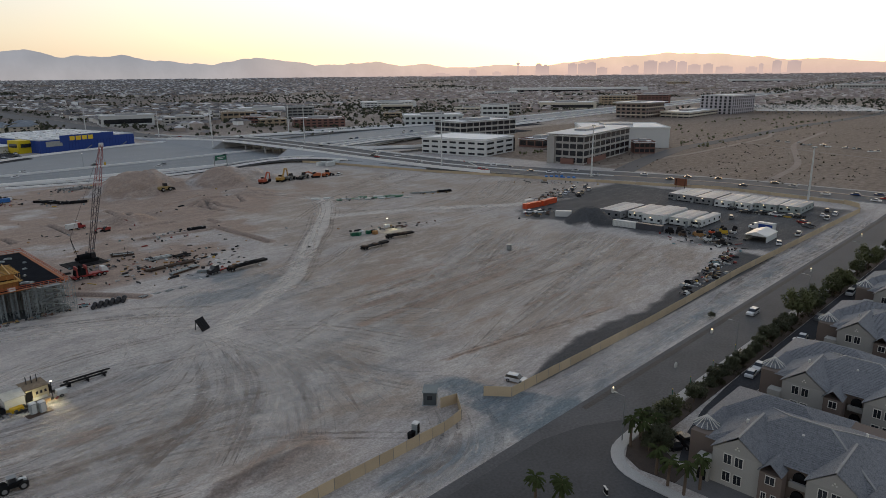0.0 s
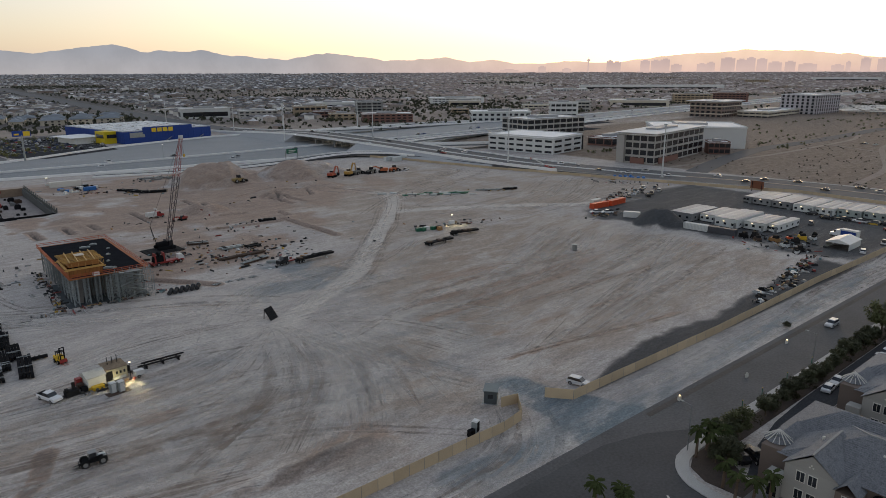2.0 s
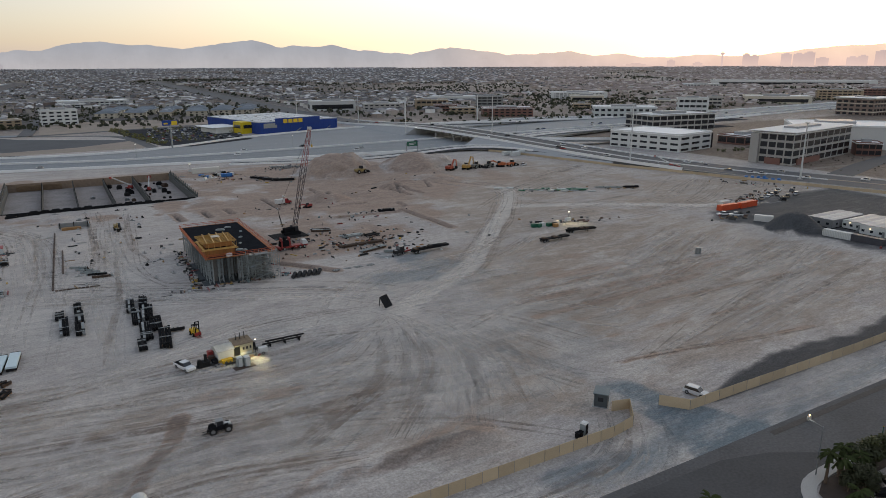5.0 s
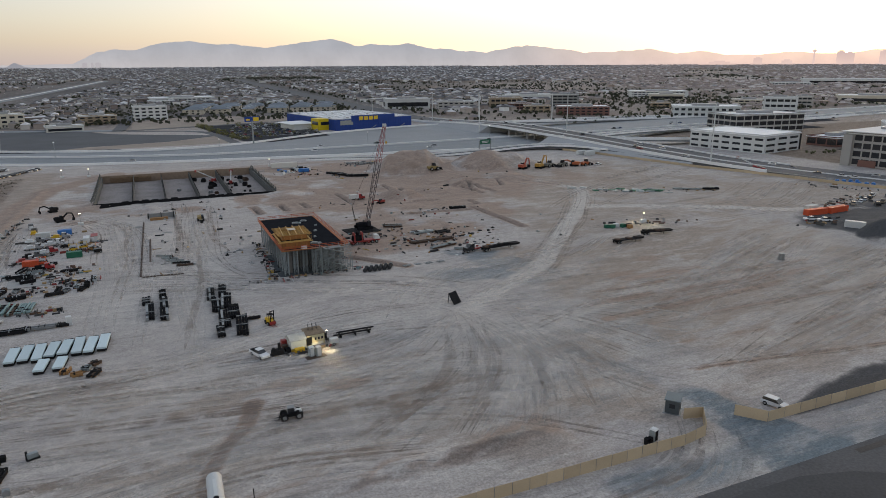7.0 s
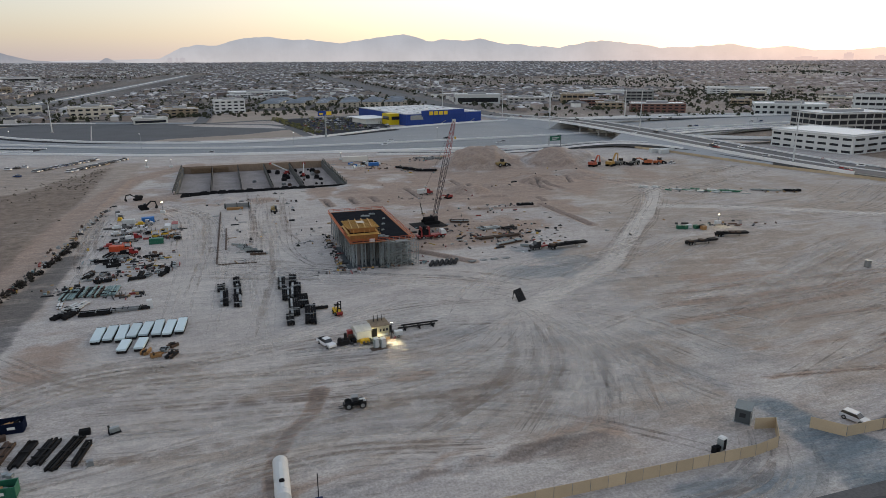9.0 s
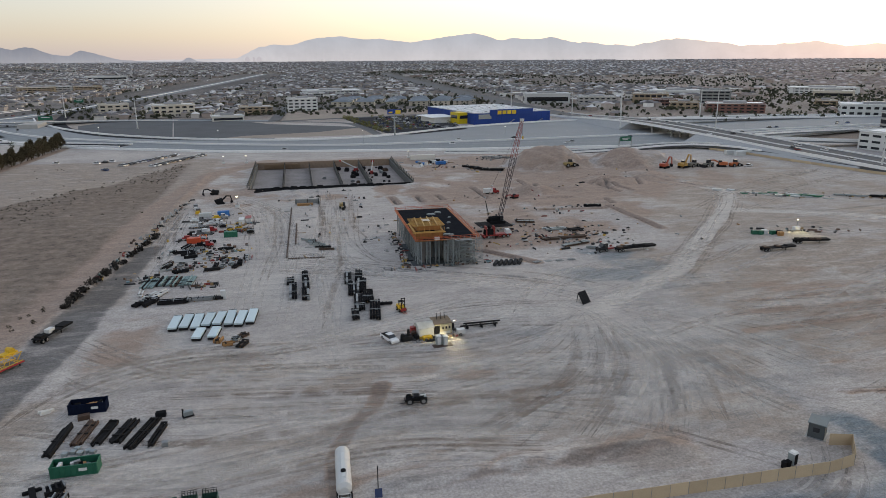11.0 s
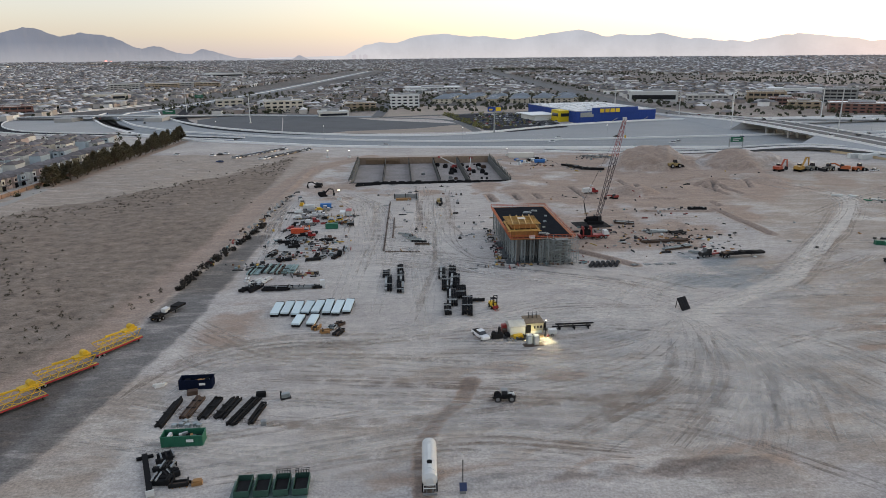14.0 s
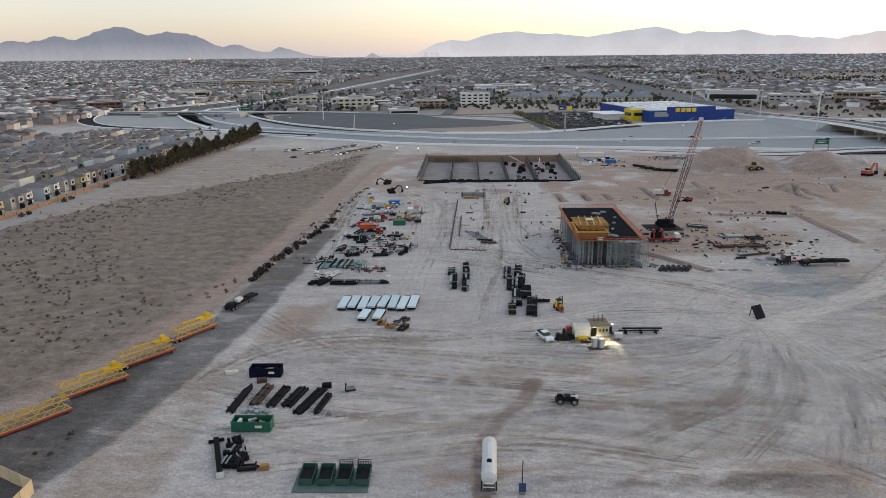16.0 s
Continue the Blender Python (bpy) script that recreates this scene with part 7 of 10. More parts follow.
loader(at(230, 360, 20), "dusty loader in a row of plant", mat("dusty_grey_paint", (0.2, 0.19, 0.16), 0.8))
loader(at(238, 358, 200), "dusty dark loader in a row of plant", mat("dusty_grey_paint", (0.2, 0.19, 0.16), 0.8))
excavator(at(246, 356.5, 150), "orange excavator folded up in a row of plant", ORANGE_PLANT, 1.35, 0.6)
loader(at(254, 355, 15), "orange loader in a row of plant", ORANGE_PLANT)
car("pickup", "white", at(262, 353.5, 20), "white site pickup at the row's end")
loader(at(156, 371.5, 10, flat(156, 371.5)), "dusty yellow bulldozer below the spoil heap", DUSTY_YELLOW)
for x, y, t in ((283, 402, 5), (290, 400, 3), (297, 401, -4), (286, 396, 8)):
    container(at(x, y, t), "white and grey break trailer near the avenue", WHITE_DULL, 7.5, 2.6, 2.9, "break trailers")
boom_lift(at(338, 300, 120), "red boom lift with a pale arm by the fence", RED)
excavator(at(17, 294, 270, flat(17, 294)), "dusty excavator on the ramp", DUSTY_YELLOW, 0.9, 0.7)
excavator(at(-42, 340, 200, flat(-42, 340)), "dark excavator west of the pit", STEEL_DARK, 0.9, 0.7)
excavator(at(-37, 317, 20, flat(-37, 317)), "dark excavator west of the pit", BLACK, 0.9, 0.8)
# caravan office by the freeway wall, blue bins
container(at(78, 430.5, -2), "long pale site cabin by the freeway wall", TRIM, 16, 3.2, 3.2)
container(at(85.5, 408, 2), "blue skip container near the cabin", BLUE_TARP, 6, 2.4, 2.0)
for k in range(14):
    x, y = random.uniform(70, 92), random.uniform(395, 424)
    solid("site_crate", Geo().box((0, 0, 0), (random.uniform(1.2, 3.0), random.uniform(1, 2), random.uniform(0.6, 1.8))).box((0, 0, 0), (0.6, 3.0, 0.3)), random.choice([WHITE, WHITE_DULL, STEEL_GREY, STEEL_DARK, BLUE_TARP]), "mixed crates near the site cabin", "crate", at(x, y, random.uniform(0, 90), flat(x, y)), "crates near the cabin")
for k in range(9):
    bundle_stack(at(122 + k * 3.0, 424 + random.uniform(-5, 5), random.uniform(-30, 40), flat(122 + k * 3, 424)), "grey scaffold parts in a broad heap", 4, random.uniform(5, 9), 2.2, STEEL_GREY, group="scaffold heaps")

# ---- western lay-down yard ----
def yard_row(items):
    for kind, x, y, turn, mt, lab in items:
        z = flat(x, y)
        if kind == "truck":
            r = thing("service_truck", lab, "truck", at(x, y, turn, z) @ Matrix.Scale(0.78, 4), "trucks in the lay-down yard")
            part("bed", Geo().box((-1.6, 0, 0.8), (4.6, 2.3, 0.35)).box((-1.6, 0, 1.15), (2.4, 1.8, 0.9)), mt, r)
            truck_cab(r, 2.0, random.choice(["white", "silver", "red", "grey"]))
        elif kind == "box":
            container(at(x, y, turn, z), lab, mt, 4.6, 2.1, 2.0)
        else:
            lift = thing("scissor_lift", lab, "lift", at(x, y, turn, z), "lifts in the lay-down yard")
            part("base", Geo().box((0, 0, 0.3), (2.6, 1.3, 0.7)), mt, lift)
            part("platform", Geo().box((0, 0, 1.5), (2.6, 1.3, 0.12)), STEEL_GREY, lift)
            part("rail", Geo().box((-1.25, 0, 1.6), (0.06, 1.3, 1.0)).box((1.25, 0, 1.6), (0.06, 1.3, 1.0)).box((0, 0.62, 2.5), (2.6, 0.06, 0.08)).box((0, -0.62, 2.5), (2.6, 0.06, 0.08)), mt, lift)
            part("scissor", Geo().bar((-1.1, 0, 1.0), (1.1, 0, 1.5), 0.3, 0.1).bar((1.1, 0, 1.0), (-1.1, 0, 1.5), 0.3, 0.1), STEEL_DARK, lift)
            for sx in (-0.9, 0.9):
                for sy in (-0.6, 0.6):
                    wheel(lift, sx, sy, 0.35, 0.2)


yard_row([("truck", -41, 252, 5, RED, "red flat truck in the lay-down yard"), ("truck", -40, 258, 0, STEEL_DARK, "dark flat truck in the lay-down yard"), ("truck", -36, 262, 10, WHITE, "white service truck in the lay-down yard"), ("truck", -41, 270, -4, WHITE, "white service truck in the lay-down yard"),
          ("truck", -35, 274, 8, WHITE, "white service truck in the lay-down yard"), ("truck", -42, 280, 4, WHITE_DULL, "pale service truck in the lay-down yard"), ("truck", -34, 284, 0, YELLOW, "yellow service truck in the lay-down yard"), ("box", -40, 288, 0, WHITE_DULL, "pale storage box in the lay-down yard"),
          ("box", -33, 290, 4, BLUE_TARP, "blue storage box in the lay-down yard"), ("box", -24.5, 274, 92, WHITE, "white storage container with a red rim"), ("box", -22.0, 276, 92, WHITE, "white storage container with a red rim"), ("box", -27, 253, 2, GREEN, "green storage box in the lay-down yard"),
          ("lift", -28, 262, 0, YELLOW, "yellow platform lift in a row"), ("lift", -25, 264, 10, YELLOW, "yellow platform lift in a row"), ("lift", -22, 260, 0, TIMBER, "ochre platform lift in a row"), ("lift", -20, 256, 0, STEEL_DARK, "dark platform lift in a row"), ("lift", -36, 247, 0, ORANGE_BOX, "orange-red lift in a row"),
          ("box", -39, 246, 2, ORANGE_BOX, "orange-red storage box in the yard"), ("truck", -44, 296, 90, YELLOW, "yellow water truck in the yard"), ("truck", -35, 240, 3, BLACK, "black flat truck in the yard"), ("lift", -31, 268, 5, STEEL_DARK, "dark platform lift in a row"), ("truck", -46, 305, 100, WHITE, "white service truck in the yard")])
solid("red_roof_rim", Geo().box((0, 0, 0), (2.3, 4.8, 0.14)), RED, "red tarpaulin on the white container", "tarpaulin", at(-22.0, 276, 2, flat(-22, 276) + 2.02))
for k in range(40):
    x, y = random.uniform(-44, -19), random.uniform(210, 244)
    if random.random() < 0.5 and x > -34 and y > 225:
        continue
    L = random.uniform(1.5, 6)
    bundle_stack(at(x, y, random.choice([0, 10, 85, 90, 70]), flat(x, y)), "dark and grey loose steel in the lay-down yard", 3, L, random.uniform(0.8, 1.8), random.choice([STEEL_DARK, STEEL_GREY, BLACK, STEEL_GALV]), group="loose steel in the yard")
solid("yard_slab", Geo().box((0, 0, -0.1), (12, 8, 0.2)), CONCRETE, "pale concrete casting slab in the yard", "slab", at(-37, 226, 2, 0.1))
# rows of footings north of the deck
for k in range(30):
    x, y = random.uniform(-6, 30), random.uniform(216, 342)
    if 8 < x < 18:
        continue
    solid("footing", Geo().box((0, 0, -0.1), (random.uniform(1, 3.2), random.uniform(0.5, 1.2), 0.35)).box((0, 0, 0.2), (0.5, 0.4, 0.5)), random.choice([STEEL_DARK, CONCRETE, STEEL_GREY, CONCRETE]), "low concrete footing with starter bars", "footing", at(x, y, random.choice([0, 90]), flat(x, y)), "footings on the plot")
for seg in (((-6.5, 219), (-5, 300)), ((-3.5, 236), (-3, 268)), ((-6, 218), (6, 217))):
    (ax, ay), (bx, by) = seg
    n = 12
    g = Geo()
    for k in range(n):
        g.bar((ax + (bx - ax) * k / n, ay + (by - ay) * k / n, 0.2), (ax + (bx - ax) * (k + 0.85) / n, ay + (by - ay) * (k + 0.85) / n, 0.2), 0.5, 0.35)
    solid("grade_beam_form", g, STEEL_RUST, "low line of trench forms in the soil", "formwork")
for k in range(5):
    bundle_stack(at(1 + k * 1.5, 240 - k * 3.5, -30 + k * 6, 0.05), "blue-grey steel angles lying on the plot", 2, 6, 0.6, STEEL_GALV)
tk = thing("cast_in_pump", "timber framed pit head with dark mesh", "formwork", at(2, 306, 0))
for x in (-5, 0, 5):
    part("post", Geo().box((x, 0, 0), (0.3, 0.3, 2.6)), STEEL_DARK, tk)
part("mesh_wall", Geo().box((0, 1.5, 0), (11, 0.3, 2.0)).box((5.4, -1, 0), (0.3, 5, 1.8)), STEEL_GREY, tk)
part("timber_pack", Geo().box((-1, -2.4, 0), (7, 2.0, 0.9)), TIMBER, tk)
# small debris across the northern plot, thickest beside the long beams
for k in range(120):
    x, y = (random.uniform(58, 180), random.uniform(205, 350)) if k < 24 else (random.gauss(98, 15), random.gauss(226, 12))
    if math.hypot(x - 148, y - 392) < 40 or (120 < x < 150 and y < 280 and random.random() < 0.5) or (58 < x < 80 and 224 < y < 256):
        continue
    s = random.uniform(0.3, 1.1)
    solid("debris", Geo().box((0, 0, -0.05), (s * 1.6, s * 0.7, s * 0.35), 0, 0.8).box((s * 0.3, s * 0.3, -0.05), (s * 0.6, s * 0.6, s * 0.5), 30, 0.7), random.choice([STEEL_DARK, WHITE_DULL, STEEL_RUST, STEEL_GREY, STEEL_RUST, STEEL_DARK, TIMBER]), "scrap of building material lying on dirt", "debris", at(x, y, random.uniform(0, 180), flat(x, y)), "debris on the plot")

# ---- yard and fence-side things in the east ----
for k in range(34):
    x = 182 + k * 1.45 + random.uniform(-0.6, 0.6)
    y = 82 + random.uniform(-1.6, 4.0) + (k > 20) * 3
    s = random.uniform(0.6, 1.9)
    solid("spoil_item", Geo().box((0, 0, 0), (s * 1.5, s, s * 0.22), 0, 0.8).box((0.2, 0.1, s * 0.22), (s * 0.8, s * 0.6, s * 0.2), 20, 0.8), random.choice([STEEL_DARK, BLACK, WHITE, WHITE_DULL, STEEL_GREY, STEEL_DARK]), "pile of dark and white site material by the fence", "material pile", at(x, y, random.uniform(0, 90), flat(x, y)), "material along the fence")
yard_items = [(258, 112, RED), (262, 108, ORANGE_BOX), (255, 118, STEEL_DARK), (252, 121, BLACK), (266, 105, YELLOW), (268, 102, WHITE), (258, 104, STEEL_DARK), (254, 110, TIMBER), (249, 104, WHITE_DULL), (247, 98, STEEL_DARK), (243, 97, WHITE), (272, 108, BLACK), (275, 104, BLACK), (251, 115, STEEL_RUST)]
for x, y, mt in yard_items:
    s = random.uniform(1.6, 3.0)
    r = thing("plant_item", "small site machine or crate in the asphalt yard", "machine", at(x, y, random.uniform(0, 90)), "machines in the yard")
    part("body", Geo().box((0, 0, 0.35), (s * 1.3, s * 0.8, s * 0.45), 0, 0.9), mt, r)
    part("top", Geo().box((-s * 0.2, 0, 0.35 + s * 0.45), (s * 0.6, s * 0.6, s * 0.35), 0, 0.85), STEEL_DARK, r)
    for sx in (-1, 1):
        for sy in (-1, 1):
            wheel(r, sx * s * 0.45, sy * s * 0.36, 0.35, 0.25)
for x, y, t, c, kd in ((246.5, 187.5, 160, "white", "pickup"), (250, 184, 150, "white", "pickup"), (292, 202, 40, "tan", "suv"), (300, 204, 30, "white", "sedan"), (306, 206, 20, "silver", "sedan"), (312, 208, 25, "black", "suv"), (318, 211, 20, "white", "pickup"), (325, 208, 25, "grey", "suv"),
                       (300, 196, 45, "black", "pickup"), (308, 199, 30, "tan", "pickup"), (318, 201, 20, "silver", "suv"), (312, 114, 95, "black", "pickup"), (314, 108, 92, "black", "pickup"), (316, 122, 90, "black", "suv"), (315, 102, 90, "white", "pickup"), (316, 97, 90, "grey", "suv"),
                       (317, 93, 85, "black", "pickup"), (282, 82, 10, "white", "pickup"), (262, 82.5, 20, "white", "suv"), (300, 84, 70, "grey", "pickup"), (322, 83, 10, "white", "pickup"), (334, 83, 8, "white", "suv"), (328, 86.5, 10, "white", "sedan"), (340, 88, 15, "black", "suv"), (306, 88, 60, "red", "suv"), (296, 114, 20, "grey", "suv")):
    car(kd, c, at(x, y, t), "%s %s parked in the site yard" % (c, "pickup" if kd == "pickup" else "car"), "cars in the site yard")
for k in range(8):
    solid("blue_pallet", Geo().box((0, 0, 0), (2.4, 1.8, 1.2)).box((0, 0, 1.2), (2.0, 1.5, 0.4)), BLUE_TARP, "blue-wrapped pallet by the fence", "pallet", at(340 + (k % 4) * 2.6, 246 - (k // 4) * 9 - (k % 4) * 2, 40), "blue-wrapped pallets")
bb = thing("site_billboard", "rust-brown sign board on posts by the avenue fence", "sign", at(357, 167, 92))
part("board", Geo().box((0, 0, 1.6), (7.0, 0.2, 4.0)), mat("rust_board", (0.17, 0.065, 0.035), 0.8, vary=0.2), bb)
for x in (-2.5, 2.5):
    part("post", Geo().box((x, 0.15, 0), (0.25, 0.2, 5.4)), STEEL_DARK, bb)

for x, y in ((-47, 441), (-33, 439), (-28, 300), (70, 437)):
    lw = thing("light_tower", "small work light tower with its lamp on", "light tower", at(x, y, 0, flat(x, y)), "work light towers")
    part("housing", Geo().box((0, 0, 0.4), (2.0, 1.2, 1.0)), WHITE_DULL, lw)
    part("mast", Geo().rod((0, 0, 1.4), (0, 0, 5.0), 0.1, n=6), STEEL_GREY, lw)
    part("lamp_head", Geo().box((0, -0.2, 4.9), (0.9, 0.3, 0.35)), glow("work_light_glow", (1.0, 0.88, 0.62), 2.0), lw, "lit lamp head")


# ---- loose clutter: too mixed and small to pick apart ----
def clutter_material():
    m = bpy.data.materials.new("mixed_clutter")
    m.use_nodes = True
    nt = m.node_tree
    g = nt.nodes.new("ShaderNodeNewGeometry")
    r = nt.nodes.new("ShaderNodeValToRGB")
    r.color_ramp.interpolation = "CONSTANT"
    els = r.color_ramp.elements
    els[0].color, els[1].position, els[1].color = (0.012, 0.012, 0.013, 1), 0.3, (0.05, 0.048, 0.045, 1)
    for p, c in ((0.48, (0.16, 0.155, 0.15)), (0.6, (0.11, 0.062, 0.04)), (0.7, (0.26, 0.17, 0.08)), (0.80, (0.36, 0.36, 0.35)), (0.87, (0.2, 0.03, 0.025)), (0.92, (0.4, 0.26, 0.04)), (0.95, (0.13, 0.2, 0.21))):
        els.new(p).color = (*c, 1)
    nt.links.new(g.outputs["Random Per Island"], r.inputs[0])
    p = nt.nodes["Principled BSDF"]
    nt.links.new(r.outputs[0], p.inputs["Base Color"])
    p.inputs["Roughness"].default_value = 0.75
    return m


CLUTTER = clutter_material()


def clutter(label, spots, seed, size=1.0):
    """Heaps of small mixed parts: (x, y, spread x, spread y, turn, count)."""
    rnd_ = random.Random(seed)
    g = Geo()
    for x, y, sx, sy, turn, count in spots:
        c, s = math.cos(radians(turn)), math.sin(radians(turn))
        for _ in range(count):
            a, b = rnd_.gauss(0, sx), rnd_.gauss(0, sy)
            px, py = x + a * c - b * s, y + a * s + b * c
            z = flat(px, py)
            long_ = rnd_.random() < 0.4
            L = size * (rnd_.uniform(1.2, 4.0) if long_ else rnd_.uniform(0.3, 1.3))
            W_ = size * (rnd_.uniform(0.1, 0.3) if long_ else rnd_.uniform(0.3, 1.1))
            H = size * rnd_.uniform(0.12, 0.9)
            g.box((px, py, z - 0.05), (L, W_, H), turn + rnd_.choice((0, 90, 0, 90, rnd_.uniform(0, 180))), rnd_.uniform(0.75, 1.0))
    return solid("site_clutter", g, CLUTTER, label, "clutter", kind="stuff")


clutter("mixed parts, pallets and hoses heaped round the lay-down yard", [(-39, 250, 3.2, 0.9, 4, 28), (-38, 258, 3.2, 1.0, 4, 28), (-39, 270, 3.6, 0.9, 4, 30), (-38, 281, 3.4, 0.9, 4, 26), (-24, 260, 2.4, 1.6, 0, 28), (-24, 273, 2.5, 2, 0, 22), (-36, 289, 4, 1.6, 0, 26), (-40, 234, 5, 2.5, 0, 46), (-28, 234, 4, 3, 0, 48), (-27, 222, 4.5, 2.4, 0, 44), (-38, 214, 5, 2, 0, 40), (-46, 205, 5, 2, 0, 40), (-30, 196, 3, 1.4, 0, 26)], 21)
clutter("offcuts and rubble along the western track", [(-62 + 0.085 * (yy - 200) * 1.0, yy, 0.7, 3.0, 0, 5) for yy in range(206, 330, 6)], 22, 0.9)
clutter("formwork parts and offcuts round the concrete deck", [(31.5, 215, 0.9, 9, 0, 70), (32, 236, 1.0, 7, 0, 50), (44, 199.6, 7, 0.7, 0, 50), (57, 222, 1.2, 10, 0, 44), (27, 199, 3, 1.2, 0, 16), (46, 230, 3.4, 9, 0, 0)], 23, 0.8)
clutter("offcuts, beams and rubbish across the building plot", [(92, 224, 14, 7, 10, 110), (78, 236, 8, 8, 0, 50), (110, 268, 12, 6, 0, 40), (95, 300, 16, 4, 0, 8), (130, 318, 10, 3, 30, 6), (222, 276, 8, 4, -40, 26), (250, 264, 8, 3, -30, 24), (182, 214, 9, 2.4, -20, 30), (84, 405, 9, 9, 0, 70), (104, 384, 8, 5, -30, 40), (128, 424, 12, 5, 0, 80), (175, 352, 16, 6, 0, 8), (10, 322, 12, 8, 0, 14), (2, 262, 5, 26, 0, 22), (26, 262, 4, 24, 0, 16)], 25, 0.9)
clutter("mixed plant and materials in the asphalt yard", [(256, 110, 7, 5, -30, 80), (249, 100, 4, 3, 0, 36), (224, 88, 12, 1.6, 8, 80), (200, 84, 8, 1.4, 4, 36), (300, 208, 12, 3, 20, 40), (286, 206, 6, 3, 20, 26), (330, 232, 10, 3, 120, 30), (247, 182, 5, 3, 0, 28), (316, 108, 3, 9, 0, 24)], 26, 1.0)
clutter("tools, pumps and buckets scattered beside the work cabin", [(24.5, 145.5, 1.6, 1.2, 0, 34), (28, 143, 3, 0.8, 8, 30), (33.6, 147, 1.0, 1.0, 0, 20), (28.5, 147, 3, 1.2, 8, 0)], 27, 0.7)

# ---- trees, bushes, palms ----
def leaf_cloud(g, centres, per, size, rnd):
    for c, r in centres:
        for _ in range(per):
            d = Vector((rnd.gauss(0, 1), rnd.gauss(0, 1), rnd.gauss(0, 0.8))).normalized() * r * rnd.uniform(0.45, 1.0)
            p = Vector(c) + d
            a = Vector((rnd.uniform(-1, 1), rnd.uniform(-1, 1), rnd.uniform(-0.6, 0.6))).normalized() * size * rnd.uniform(0.6, 1.3)
            b = a.cross(Vector((rnd.uniform(-1, 1), rnd.uniform(-1, 1), 1))).normalized() * size * rnd.uniform(0.5, 1.0)
            k = len(g.v)
            g.v += [tuple(p - a - b), tuple(p + a - b), tuple(p + a + b), tuple(p - a + b)]
            g.f.append((k, k + 1, k + 2, k + 3))
    return g


def tree_kind(name, label, h, spread_, material, seed, clumps=16, per=26, size=0.32, slim=False):
    rnd = random.Random(seed)
    root = thing(name, label, "tree")
    t = Geo().rod((0, 0, -0.2), (0.1, 0, h * 0.45), h * 0.03, h * 0.02, 7)
    centres = []
    for k in range(clumps):
        a, q = rnd.uniform(0, 6.28), rnd.random()
        z = h * (0.25 + 0.68 * q) if slim else h * (0.42 + 0.5 * q)
        rr = spread_ * ((1.05 - q) if slim else math.sqrt(rnd.random()) * (0.6 + 0.4 * math.sin(q * 3.1)))
        c = (math.cos(a) * rr, math.sin(a) * rr, z)
        centres.append((c, spread_ * rnd.uniform(0.28, 0.45)))
        t.rod((0, 0, max(h * 0.2, z * 0.6)), c, h * 0.012, h * 0.004, 5)
    part("trunk", t, BARK, root)
    part("crown", leaf_cloud(Geo(), centres, per, size, rnd), material, root)
    return root


def palm_kind(name, label, h, seed):
    rnd = random.Random(seed)
    root = thing(name, label, "palm tree")
    part("trunk", Geo().rod((0, 0, -0.2), (0.15, 0.05, h), 0.26, 0.2, 8), BARK, root)
    g = Geo()
    for k in range(30):
        a = k * 2.4 + rnd.uniform(-0.2, 0.2)
        up = rnd.uniform(-0.7, 0.9)
        L = rnd.uniform(1.2, 1.8)
        pts = [Vector((0.15, 0.05, h))]
        for q in (0.35, 0.7, 1.0):
            pts.append(Vector((0.15 + math.cos(a) * L * q, 0.05 + math.sin(a) * L * q, h + up * L * q - 0.7 * L * q * q)))
        side = Vector((-math.sin(a), math.cos(a), 0))
        for p, q, w in zip(pts[:-1], pts[1:], (0.1, 0.3, 0.26)):
            for s in (-1, 1):
                i = len(g.v)
                g.v += [tuple(p), tuple(q), tuple(q + side * s * w - Vector((0, 0, w * 0.5))), tuple(p + side * s * w * 0.8 - Vector((0, 0, w * 0.4)))]
                g.f.append((i, i + 1, i + 2, i + 3))
    part("fronds", g, LEAF_PALM, root)
    part("dead_skirt", Geo().rod((0.12, 0.04, h - 1.2), (0.15, 0.05, h - 0.1), 0.3, 0.45, 9), mat("dry_frond", (0.16, 0.12, 0.07), 0.9), root, "dry brown frond skirt")
    return root


PALMS = [palm_kind("palm_tree", "small fan palm at the street corner", 5.4, 1), palm_kind("palm_tree", "small fan palm at the street corner", 4.6, 2)]
PALMS[0].matrix_basis, PALMS[1].matrix_basis = at(96.8, 50.6), at(98.4, 49.3)
for o in PALMS:
    o["group"] = "corner palms"
for k, (x, y) in enumerate(((100.2, 50.6), (101.5, 48.4), (71.6, 52.0), (74.6, 49.6), (73.0, 48.2), (90.6, 40.6), (89.8, 37.6), (92.2, 43.4), (93.0, 36.5))):
    copy_thing(PALMS[k % 2], at(x, y, 47 * k))
STREET_TREES = [tree_kind("street_tree", "round dark green street tree in the planting strip", 5.0, 2.3, LEAF_DARK, 3, 26, 120, 0.14), tree_kind("street_tree", "loose green street tree in the planting strip", 6.2, 2.6, LEAF, 4, 26, 120, 0.15), tree_kind("street_tree", "low dark shrub tree in the planting strip", 3.4, 1.7, LEAF_DARK, 5, 22, 110, 0.12)]
spots = [(104.5, 49.6, 0), (107, 48.8, 1), (101.5, 46.8, 2), (99.0, 46.2, 0), (109.5, 49.8, 0), (97.6, 47.6, 2), (119.8, 49.8, 0), (122.8, 50.3, 2), (127, 50.0, 2), (130.5, 50.2, 0), (134, 50.2, 2), (138.5, 50.1, 2), (142.5, 50.0, 0), (146.5, 49.8, 2), (151, 50, 2), (155, 50.2, 2), (159.5, 50.4, 0), (163.5, 50.4, 2), (167.5, 50.2, 0),
